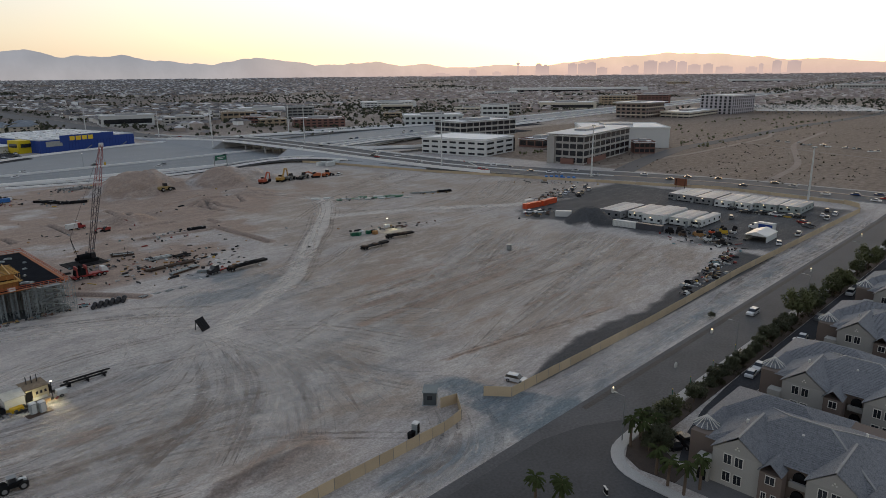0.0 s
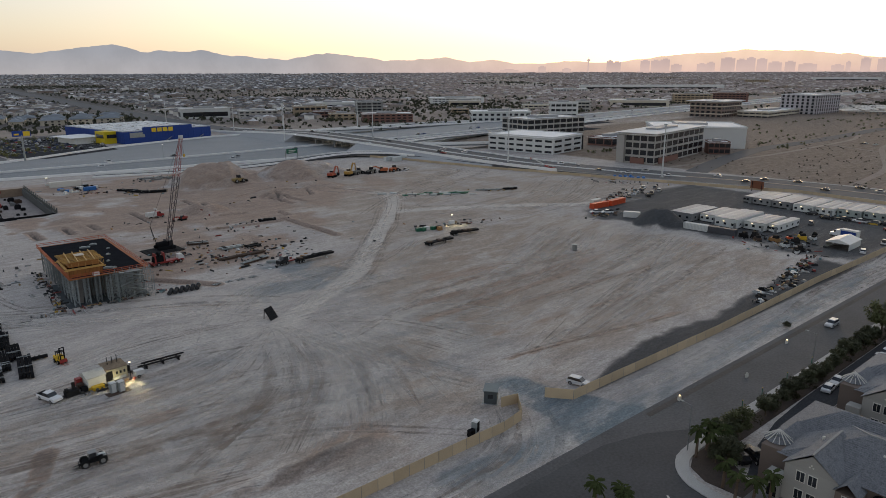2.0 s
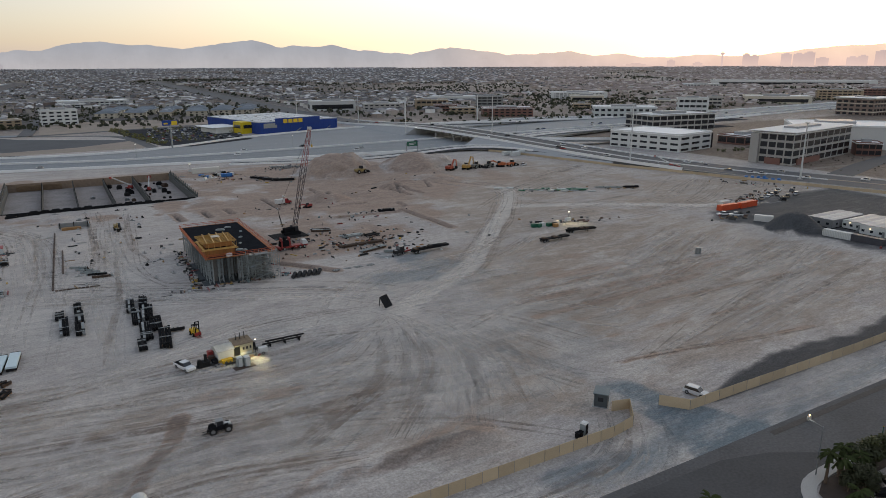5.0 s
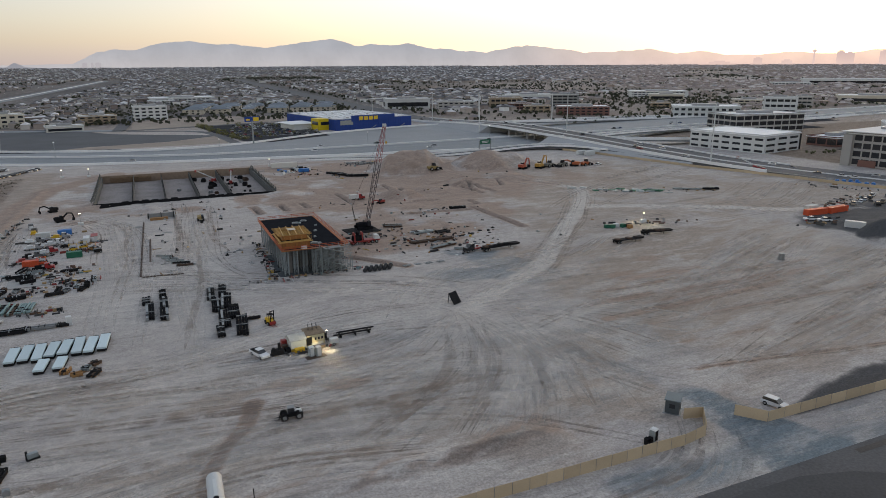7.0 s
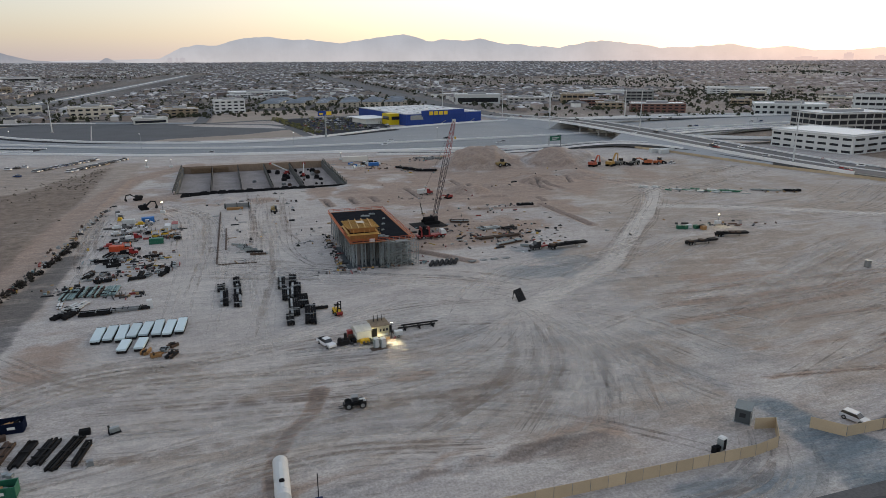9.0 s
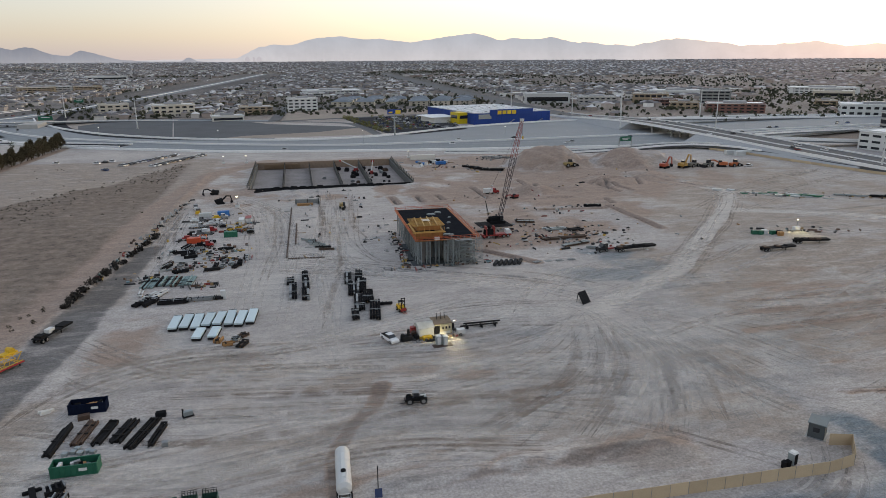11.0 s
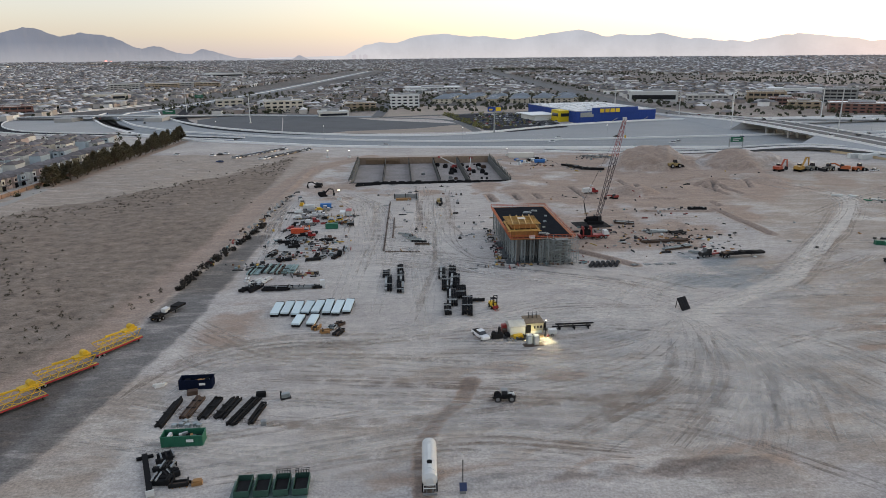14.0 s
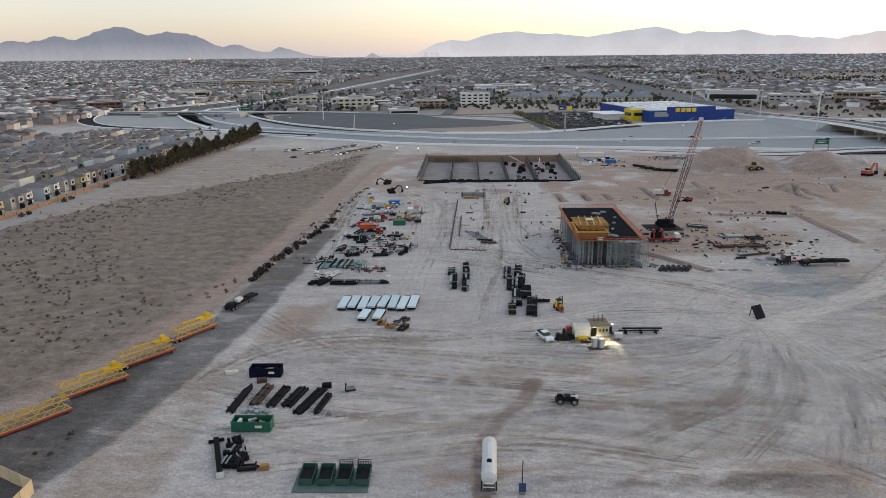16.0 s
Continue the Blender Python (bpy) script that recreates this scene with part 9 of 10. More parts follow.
         ("low_shop", 799, 759, -41, 46, 23, 2, 4.2, STUCCO_CREAM),
         ("office_block", 721, 635, -43, 38, 19, 3, 6.5, WHITE),
         ("office_block", -229, 882, 19, 33, 18, 3, 4.1, STUCCO_CREAM),
         ("office_block", -159, 831, 15, 45, 22, 3, 4.5, STUCCO_CREAM),
         ("low_shop", -88, 761, 11, 33, 18, 1, 5.1, TRIM),
         ("office_block", -65, 840, 9, 38, 19, 3, 3.1, TAN),
         ("apartment_row", -10, 883, 5, 37, 18, 4, 3.9, WHITE),
         ("tan_shop", -477, 842, 34, 40, 20, 2, 4.8, BRICKRED),
         ("low_shop", -469, 912, 32, 34, 18, 1, 6.0, TAN),
         ("low_shop", -480, 1091, 28, 59, 29, 1, 7.9, STUCCO_CREAM),
         ("low_shop", -593, 916, 37, 54, 27, 1, 8.1, BRICKRED),
         ("apartment_row", 2262, 1137, -58, 74, 37, 2, 6.4, TAN),
         ("white_store", 2572, 1048, -63, 208, 60, 1, 13.9, WHITE),
         ("apartment_row", 2040, 545, -70, 156, 60, 2, 7.1, STUCCO_GREY),
         ("white_store", 1336, 1162, -44, 81, 40, 2, 4.4, WHITE),
         ("apartment_row", -464, 1389, 23, 60, 30, 4, 3.0, STUCCO_GREY),
         ("apartment_row", -405, 1413, 21, 48, 24, 4, 2.8, TAN),
         ("apartment_row", -539, 1331, 27, 53, 26, 4, 3.3, STUCCO_GREY),
         ("apartment_row", -484, 1366, 24, 60, 30, 4, 3.0, TAN),
         ("white_store", 10, 1178, 4, 39, 19, 2, 3.0, WHITE),
         ("white_store", -550, 2037, 19, 105, 52, 1, 8.8, WHITE),
         ("apartment_row", 13, 1213, 3, 100, 50, 2, 4.0, WHITE),
         ("shop_row", 473, 849, -24, 36, 18, 2, 4.1, BRICKRED)]
for nm, x, y, t, w, d, fl, fh, wm in FAR_B:
    office(nm, "distant %s with a pale flat roof" % nm.replace("_", " "), at(x, y, t, flat(x, y)), w, d, fl, fh, wm, "distant commercial buildings", max(3, int(w / 7)), max(2, int(d / 8)), fl > 1 and math.hypot(x, y) < 960, fill=0.6, tall=0.45)


def blue_store():
    root = thing("furniture_store", "big blue box store with a yellow entrance block", "store", at(171, 653, 12))
    w, d, H = 88.0, 118.0, 10.6
    part("wall", Geo().box((w / 2, d / 2, 0), (w, d, H)), BLUE, root, "deep blue metal walls")
    g = Geo()
    for k in range(30):
        g.box((1.5 + k * 2.93, -0.06, 0), (0.12, 0.2, H))
        g.box((-0.06, 2 + k * 3.9, 0), (0.2, 0.12, H))
    part("wall_ribs", g, BLUE, root)
    part("roof", Geo().box((w / 2, d / 2, H), (w - 0.6, d - 0.6, 0.3)), ROOF_WHITE, root, "white roof membrane")
    part("parapet", Geo().box((w / 2, 0.15, H), (w, 0.35, 0.7)).box((w / 2, d - 0.15, H), (w, 0.35, 0.7)).box((0.15, d / 2, H), (0.35, d, 0.7)).box((w - 0.15, d / 2, H), (0.35, d, 0.7)), mat("pale_coping", (0.5, 0.52, 0.55), 0.6), root)
    for k in range(9):
        for q in range(6):
            part("solar_panel", Geo().box((6 + q * 14.5, 8 + k * 12.2, H + 0.35), (12, 8.4, 0.25)), mat("solar_dull", (0.46, 0.50, 0.54), 0.35, 0.0, vary=0.2, scale=0.3), root)
            if (k + q) % 2:
                part("skylight", Geo().box((6 + q * 14.5, 13.8 + k * 12.2, H + 0.3), (2.2, 1.4, 0.5)), GLASS, root)
    y = part("entrance_block", Geo().box((-3, 24, 0), (15, 18, 10.9)), mat("store_yellow", (0.62, 0.46, 0.01), 0.55, vary=0.1), root, "bright yellow entrance block")
    part("entrance_glass", Geo().box((-3, 14.9, 5.0), (11, 0.3, 3.2)).box((-10.6, 24, 5), (0.3, 13, 3.2)), GLASS, y)
    part("canopy", Geo().box((-16, 52, 0), (24, 36, 5.5)).box((-18, 52, 5.5), (30, 40, 0.4)), ROOF_WHITE, root)
    part("upper_sign_wall", Geo().box((w * 0.48, -0.3, 8.0), (50, 0.6, 6.0)), BLUE, root)
    YB = mat("sign_yellow", (0.75, 0.5, 0.03), 0.5)
    for k in range(4):
        part("sign_bar", Geo().box((28 + k * 5.6, -0.75, 9.2), (4.4, 0.3, 3.6)), YB, root, "yellow sign bar")
    part("window_panel", Geo().box((12, -0.2, 5.2), (14, 0.4, 4.4)), mat("panel_grey", (0.35, 0.36, 0.33), 0.5), root)
    for x in (38, 72):
        part("dock_stair", Geo().bar((x, -1.2, 0), (x + 7, -1.2, 3.6), 1.2, 0.3), STEEL_GALV, root)
    py = thing("pylon_sign", "tall pylon sign with a blue and yellow board", "sign", at(81, 577, 8))
    part("pole", Geo().rod((0, 0, 0), (0, 0, 19), 0.7, 0.6, 10), STEEL_GALV, py)
    part("board", Geo().box((0, 0, 18), (12, 0.9, 4.0)), BLUE, py)
    part("yellow_panel", Geo().box((3.2, -0.5, 18.3), (4.6, 0.2, 3.2)).box((-3.4, -0.5, 19), (3.2, 0.2, 1.2)), YB, py)


blue_store()
TAN_DIRT = mat("tan_dirt", (0.30, 0.25, 0.205), 0.95, vary=0.3, scale=0.05)
patch("store_car_park", [(49, 771), (81, 774), (174, 790), (166, 740), (154, 663), (155, 614), (96, 581), (76, 600), (60, 690)], ASPHALT_LOT, "dark asphalt car park with marked rows", "car park", 0.07)
INTERCHANGE_LOT = mat("weathered_lot", (0.088, 0.092, 0.098), 0.9, vary=0.35, scale=0.04, fine=1.0)
patch("interchange_lot", [(-101, 596), (-134, 806), (-83, 795), (-28, 717), (63, 660), (18, 624), (-45, 609), (-70, 590)], INTERCHANGE_LOT, "dark asphalt area inside the interchange", "asphalt", 0.06)
patch("interchange_lot", [(-102, 596), (-135, 806), (-190, 806), (-215, 745), (-200, 690), (-160, 640)], INTERCHANGE_LOT, "dark asphalt area inside the interchange", "asphalt", 0.065)
patch("interchange_dirt", [(-68, 589), (-45, 608), (18, 623), (63, 659), (66, 616), (62, 592), (0, 588)], TAN_DIRT, "tan dirt island inside the interchange", "dirt", 0.05)
patch("bare_strip", [(-14, 938), (30, 921), (109, 902), (182, 905), (183, 792), (81, 776), (48, 773), (23, 770), (-12, 752)], TAN_DIRT, "bare tan strip behind the car park", "dirt", 0.06)
ribbon("service_road", [(-16, 742), (22, 724), (46, 722), (60, 676), (66, 618), (68, 590)], 4.5, 4.5, 0, ASPHALT, "dark curved service road", "road", 0.1)
for k in range(6):
    ribbon("bay_line", [(68 + k * 3, 632 + k * 24, 0), (152 + k * 3, 646 + k * 24, 0)], 0.25, 0.25, 0, WHITE, "white line between rows of parking bays", "road marking", 0.1, thick=0.02)
patch("boulevard", [(-30, 745), (-18, 745), (20, 1400), (4, 1400)], ASPHALT, "dark boulevard between the districts", "road", 0.9)
ribbon("service_road", [(-420, 770), (-200, 785), (-20, 745), (60, 770), (160, 800)], 5, 5, 0, ASPHALT, "dark frontage road beyond the freeway", "road", 0.09)
LOOP = [(-130, 560), (-230, 600), (-320, 625), (-367, 652), (-399, 694), (-426, 748), (-438, 802), (-430, 845), (-405, 885), (-370, 930), (-345, 1000)]
patch("interchange_apron", [(-425, 800), (-330, 812), (-285, 712), (-246, 651), (-290, 600), (-330, 622), (-380, 665), (-412, 720)], mat("pale_apron", (0.33, 0.325, 0.315), 0.9, vary=0.2, scale=0.03), "pale gravel apron inside the interchange loop", "gravel", 0.05)
ribbon("freeway_ramp", LOOP, 7, 7, 0, ASPHALT_LOT, "dark curved freeway ramp", "ramp", 0.1)
ribbon("cross_road", [(-640, 690, 0.3), (-521, 741, 0.5), (-465, 790, 1.2), (-396, 792, 2.6), (-339, 764, 5), (-305, 754, 5.2), (-276, 751, 5), (-243, 775, 2.8), (-181, 800, 0.8), (-124, 786, 0.4), (-20, 750, 0.2)], 8, 8, 0, FREEWAY, "pale concrete road crossing over the freeway", "road", 0.1, thick=1.1)
ribbon("freeway_barrier", [(-521, 741, 0.5), (-465, 790, 1.2), (-396, 792, 2.6), (-339, 764, 5), (-305, 754, 5.2), (-276, 751, 5), (-243, 775, 2.8), (-181, 800, 0.8), (-124, 786, 0.4)], -7.6, 8.2, 0.9, BARRIER, "white concrete bridge parapet", "barrier", 0.1, thick=0.9)
for bx, by in ((-352, 752), (-256, 742)):
    solid("bridge_abutment", Geo().prism([(bx - 9, by - 12), (bx + 9, by - 12), (bx + 9, by + 14), (bx - 9, by + 14)], -0.2, 4.0), CONCRETE, "pale concrete abutment of the overpass", "abutment", kind="structure")
ribbon("service_road", [(-285, 1000), (-268, 886), (-249, 796), (-222, 721), (-190, 670), (-153, 630), (-93, 592), (-20, 578)], 6, 6, 0, ASPHALT_LOT, "dark curved slip road", "road", 0.1)
for bx, by, bw_ in ((-252, 770, 13), (-300, 1060, 12)):
    gs = thing("sign_gantry", "wide green overhead freeway sign on posts", "road sign", at(bx, by, 16, flat(bx, by)), "green freeway signs")
    for s_ in (-1, 1):
        part("post", Geo().rod((s_ * bw_ / 2, 0, 0), (s_ * bw_ / 2, 0, 9), 0.35, n=8), STEEL_GREY, gs)
    part("board", Geo().box((0, -0.4, 4.8), (bw_, 0.3, 4.2)), GREEN, gs, "green sign board")
    part("legend_bar", Geo().box((0, -0.6, 7.2), (bw_ * 0.6, 0.1, 0.6)), WHITE, gs)
ribbon("freeway_barrier", LOOP, 8.2, -7.4, 0.9, BARRIER, "white concrete ramp barrier", "barrier", 0.1, thick=0.9)
ribbon("freeway_barrier", LOOP, -7.4, 8.2, 0.9, BARRIER, "white concrete ramp barrier", "barrier", 0.1, thick=0.9)
ribbon("cross_street", [(398, 226), (456, 243), (554, 262), (658, 259), (847, 266), (1006, 252), (1500, 230)], 7, 7, 0, AVENUE_ASPHALT, "grey cross street beside the offices", "road", 0.1)
ribbon("eastern_freeway", [(1690, 625), (2300, 650), (3800, 700)], 26, 26, 0, FREEWAY, "pale freeway running east", "freeway", 0.4)
patch("far_lot", [(1030, 392), (1129, 226), (1330, 270), (1250, 440)], mat("pale_gravel", (0.34, 0.32, 0.29), 0.95, vary=0.2, scale=0.08), "pale gravel lot with rows of cars", "lot", 0.6)


def shade_canopy(m):
    root = thing("shade_canopy", "long white flat parking canopy on grey posts", "canopy", m, "parking canopies")
    part("roof", Geo().box((0, 0, 4.2), (25, 10.5, 0.5)), ROOF_WHITE, root)
    for s_ in (-1, 1):
        part("post", Geo().rod((s_ * 9, 0, -1), (s_ * 9, 0, 4.2), 0.3, n=6), STEEL_GREY, root)
    return root


CANOPY = None
for r in range(6):
    for k in range(6):
        x, y = 1056 + 13.5 * k + r * 26.0, 372 - 24.6 * k + r * 13.6
        m_ = at(x, y, -61, flat(x, y) + 0.5)
        CANOPY = copy_thing(CANOPY, m_) if CANOPY else shade_canopy(m_)


def mast(m, h):
    root = thing("high_mast_lamp", "very tall white high-mast light pole", "light pole", m, "high-mast poles")
    part("pole", Geo().rod((0, 0, 0), (0, 0, h), 0.55, 0.3, 10), mat("mast_white", (0.6, 0.6, 0.58), 0.5), root)
    part("crown", Geo().rod((0, 0, h - 0.5), (0, 0, h), 1.2, 1.2, 10), STEEL_GALV, root)
    part("base", Geo().box((0, 0, 0), (2.0, 2.0, 0.8)), CONCRETE, root)
    return root


for x, y, h in ((361, 227, 32), (352, 100, 28), (330, 327, 39), (325, 484, 39), (289, 576, 36), (300, 716, 31), (354, 708, 31), (266, 831, 31), (410, 640, 32), (-150, 700, 28), (-260, 860, 28)):
    mast(at(x, y, 0, flat(x, y)), h)
gn = thing("sign_gantry", "green freeway sign on a tall post", "road sign", at(229, 447, 6))
part("post", Geo().rod((-5, 0, 0), (-5, 0, 8), 0.35, n=8).rod((5, 0, 0), (5, 0, 8), 0.35, n=8).bar((-5, 0, 7.6), (5, 0, 7.6), 0.5), STEEL_GREY, gn)
part("board", Geo().box((0, -0.4, 5.6), (9, 0.3, 3.4)), GREEN, gn, "green sign board")
part("legend_bar", Geo().box((0, -0.6, 7.4), (6, 0.1, 0.5)).box((-0.6, -0.6, 6.4), (4.6, 0.1, 0.5)), WHITE, gn)

# ---- traffic and parked cars ----
def along(line, t):
    seg = [math.dist(a[:2], b[:2]) for a, b in zip(line[:-1], line[1:])]
    d = t * sum(seg)
    for (a, b), s in zip(zip(line[:-1], line[1:]), seg):
        if d <= s:
            return a[0] + (b[0] - a[0]) * d / s, a[1] + (b[1] - a[1]) * d / s, (a[2] if len(a) > 2 else 0) + ((b[2] if len(b) > 2 else 0) - (a[2] if len(a) > 2 else 0)) * d / s, math.degrees(math.atan2(b[1] - a[1], b[0] - a[0]))
        d -= s
    return (*line[-1][:2], 0, 0)


CARS = {c: far_car(c, at(380 + 3 * k, 20 + 14 * k, 90, 0.12), "%s car on the avenue" % c, "avenue traffic") for k, c in enumerate(("white", "black", "silver", "grey", "red", "blue"))}
kinds = list(CARS)


def drop_car(x, y, turn, z, label, group, c=None):
    c = c or random.choice(kinds + ["white", "black"])
    o = copy_thing(CARS[c], at(x, y, turn, z))
    o["label"], o["group"] = label % c, group
    return o


for k in range(46):
    t, lane = random.uniform(0.2, 0.66), random.choice([-40, -28, -22, -14, 10, 16, 24, 32])
    x, y, z, a = along(FREEWAY_LINE, t)
    nx, ny = -math.sin(radians(a)), math.cos(radians(a))
    drop_car(x + nx * lane, y + ny * lane, a, flat(x, y) + 0.05, "%s car on the freeway", "freeway traffic")
for k in range(30):
    t, lane = random.uniform(0.24, 0.5), random.choice([-11, -8, -5, 7, 10, 14])
    x, y, z, a = along(AVENUE_LINE, t)
    nx, ny = -math.sin(radians(a)), math.cos(radians(a))
    drop_car(x + nx * lane, y + ny * lane, a + (180 if lane > 0 else 0), z + 0.1, "%s car on the avenue", "avenue traffic")
for r in range(6):
    for k in range(22):
        for s_ in (-2.8, 2.8):
            x, y = 70 + r * 3 + k * 3.9, 632 + r * 24 + k * 0.65 + s_
            if random.random() < 0.66 - 0.04 * r:
                continue
            drop_car(x, y, 99, 0.1, "%s car in the store car park", "cars in the store car park")
for (ax, ay), (bx, by), count in (((-109, 448), (-82, 493), 26), ((-90, 441), (-64, 488), 20), ((-128, 462), (-117, 472), 3), ((-153, 470), (-152, 471), 1), ((-115, 433), (-114, 434), 1)):
    for k in range(count):
        t = (k + 0.5) / count
        x, y = ax + (bx - ax) * t + random.uniform(-0.4, 0.4), ay + (by - ay) * t + random.uniform(-0.2, 0.2)
        drop_car(x, y, random.choice([-28, 152]) + random.uniform(-4, 4), flat(x, y), "%s worker's car on the dirt lot", "cars on the dirt lot", random.choice(["white", "white", "black", "silver", "blue", "grey", "black"]))
for k in range(16):
    drop_car(655 - k * 2 + random.uniform(-9, 9), 222 - k * 6.0 + random.uniform(-5, 5), random.uniform(0, 180), 0.02, "%s vehicle on the eastern scrub lot", "vehicles on the eastern lot", random.choice(["white", "white", "silver", "black"]))
g = Geo()
for k in range(90):
    x_, y_ = 1045 + (k % 18) * 22 + random.uniform(-3, 3), 300 + (k // 18) * 18 - (k % 18)
    g.box((x_, y_, flat(1200, 320) + 0.9), (4.4, 1.8, 0.7), 10, 0.95).box((x_ - 0.2, y_, flat(1200, 320) + 1.6), (2.4, 1.6, 0.6), 10, 0.8)
solid("far_lot_cars", g, mat("far_car_paint", (0.08, 0.09, 0.11), 0.4), "dark cars in rows on the far pale lot", "cars", kind="stuff")
# bushes along the estate wall and between the houses
g, cent = Geo(), []
rnd = random.Random(15)
for k in range(34):
    y_ = 238 + k * 6.5 + rnd.uniform(-3, 3)
    if rnd.random() < 0.5:
        cent.append(((-188 + 0.03 * (y_ - 235), y_, 0.7), rnd.uniform(0.8, 1.9)))
for k in range(150):
    cent.append(((rnd.uniform(-330, -198), rnd.uniform(240, 580), rnd.uniform(1.5, 4.5)), rnd.uniform(1.2, 2.6)))
leaf_cloud(g, cent, 46, 0.4, rnd)
solid("garden_greenery", g, LEAF_DARK, "dark garden trees and bushes among the houses", "garden plants", kind="stuff")


# ---- the western housing estate ----
def house_kind(label, wall, seed, roofmat, patio=True):
    """A narrow detached house; its back with a low patio faces local +x."""
    rnd_ = random.Random(seed)
    w, d, h = rnd_.uniform(9.4, 11.0), rnd_.uniform(6.4, 7.4), rnd_.uniform(5.4, 6.2)
    root = thing("house", label, "house", None, "estate houses")
    part("wall", Geo().box((0, 0, 0), (w, d, h)), wall, root)
    a, b = w / 2 + 0.25, d / 2 + 0.25
    part("roof", Geo().add([(-a, -b, h), (a, -b, h), (a, b, h), (-a, b, h), (-a + b, 0, h + 1.7), (a - b, 0, h + 1.7)], [(0, 1, 5, 4), (2, 3, 4, 5), (1, 2, 5), (3, 0, 4), (3, 2, 1, 0)]), roofmat, root)
    s = rnd_.choice((-1, 1))
    part("bay", Geo().box((w / 2 + 0.6, s * d * 0.22, 0), (1.4, d * 0.46, h)), wall, root)
    x0, x1, y0, y1, ym = w / 2 - 3.0, w / 2 + 1.6, s * d * 0.22 - d * 0.26, s * d * 0.22 + d * 0.26, s * d * 0.22
    part("bay_roof", Geo().add([(x0, y0, h), (x1, y0, h), (x1, y1, h), (x0, y1, h), (x0, ym, h + 1.4), (x1, ym, h + 1.4)], [(0, 1, 5, 4), (2, 3, 4, 5), (1, 2, 5), (3, 0, 4), (3, 2, 1, 0)]), roofmat, root)
    part("window", Geo().box((w / 2 + 1.32, s * d * 0.22, 3.5), (0.12, 1.5, 1.2)), GLASS, root)
    part("window", Geo().box((w / 2 + 0.02, -s * d * 0.26, 3.5), (0.12, 1.2, 1.2)), GLASS, root)
    if not patio:
        return root
    p = part("patio_roof", Geo().box((w / 2 + 2.2, s * d * 0.2, 2.6), (3.2, d * 0.5, 0.25)), roofmat, root)
    # black slab paints the shade under the patio roof
    part("patio_opening", Geo().box((w / 2 + 1.4, s * d * 0.2, 0.1), (0.2, d * 0.42, 2.3)), BLACK, p, "patio recess, its shade a flat black slab")
    return root


ROOF_BROWN = mat("brown_roof_tile", (0.125, 0.108, 0.105), 0.85, vary=0.2)
ROOF_TAN = mat("tan_roof_tile", (0.165, 0.15, 0.15), 0.85, vary=0.2)
HK = [house_kind("two-storey pale blue-grey stucco house with dark tile roof", mat("blue_grey_stucco", (0.38, 0.43, 0.45), 0.9, vary=0.1), 5, ROOF_TAN), house_kind("two-storey pinkish stucco house with brown tile roof", mat("pink_stucco", (0.46, 0.36, 0.31), 0.9, vary=0.1), 6, ROOF_BROWN), house_kind("two-storey cream stucco house with brown tile roof", STUCCO_CREAM, 1, ROOF_BROWN), house_kind("two-storey tan stucco house with brown tile roof", mat("ochre_stucco", (0.45, 0.38, 0.24), 0.9, vary=0.1), 2, ROOF_BROWN), house_kind("two-storey grey stucco house with grey-brown tile roof", STUCCO_GREY, 3, ROOF_TAN), house_kind("two-storey pale stucco house with brown tile roof", TRIM, 4, ROOF_TAN)]
for r in range(2):
    for k in range(11 if r else 14):
        q = (k * 5 + r) % 6
        m_ = at(-204 + random.uniform(-1.0, 0.6), 240 + (k + r * 14) * 10.4 + random.uniform(-0.5, 0.5), random.uniform(-3, 3))
        if r == 0 and k < 6:
            HK[k].matrix_basis = m_
        else:
            copy_thing(HK[q], m_)
IK = [house_kind(lab, wm, 20 + k, rm, False) for k, (lab, wm, rm) in enumerate((("pale blue-grey stucco house on an estate street", mat("blue_grey_stucco", (0.38, 0.43, 0.45)), ROOF_TAN), ("pale cream stucco house on an estate street", STUCCO_CREAM, ROOF_BROWN), ("grey stucco house with a grey-brown roof on an estate street", STUCCO_GREY, ROOF_TAN), ("white-trimmed pale stucco house on an estate street", TRIM, ROOF_BROWN), ("ochre stucco house on an estate street", mat("ochre_stucco", (0.45, 0.38, 0.24)), ROOF_BROWN), ("pinkish stucco house on an estate street", mat("pink_stucco", (0.46, 0.36, 0.31)), ROOF_TAN)))]
count_ = 0
for j in range(20):
    for k in range(9):
        x, y = -222 - k * 10.6 + random.uniform(-0.8, 0.8) - (j % 3) * 2.5, 238 + (j // 2) * 37 + (j % 2) * 15.5 + random.uniform(-1.2, 1.2)
        if y > 590 + 0.12 * x or random.random() < 0.1:
            continue
        m_ = at(x, y, (-90 if j % 2 == 0 else 90) + random.uniform(-4, 4))
        q = random.choice([0, 0, 1, 1, 2, 2, 3, 3, 4, 5]) if count_ > 5 else count_
        if count_ < 6:
            IK[q].matrix_basis = m_
        else:
            copy_thing(IK[q], m_)
        count_ += 1
bw = thing("estate_wall", "red-brown block wall round the housing estate", "wall", kind="structure")
for k in range(40):
    y0 = 235 + k * 7.0
    part("wall_panel", Geo().box((-192.5 + k * 0.25, y0 + 3.5, 0), (0.3, 6.8, 1.9)), mat("block_wall", (0.29, 0.185, 0.125), 0.9), bw)
ribbon("verge", [(-186, 235), (-184, 330), (-182, 350)], 3.5, 4.5, 0, mat("pale_gravel", (0.40, 0.36, 0.32), 0.95), "pale gravel verge along the estate wall", "verge", 0.1)

for k in range(22):
    x, y, z, a = along(FREEWAY_LINE, 0.2 + 0.03 * k)
    fl = thing("freeway_lamp", "slim freeway lamp with a lit head", "street lamp", at(x, y, a, flat(x, y)), "freeway lamps")
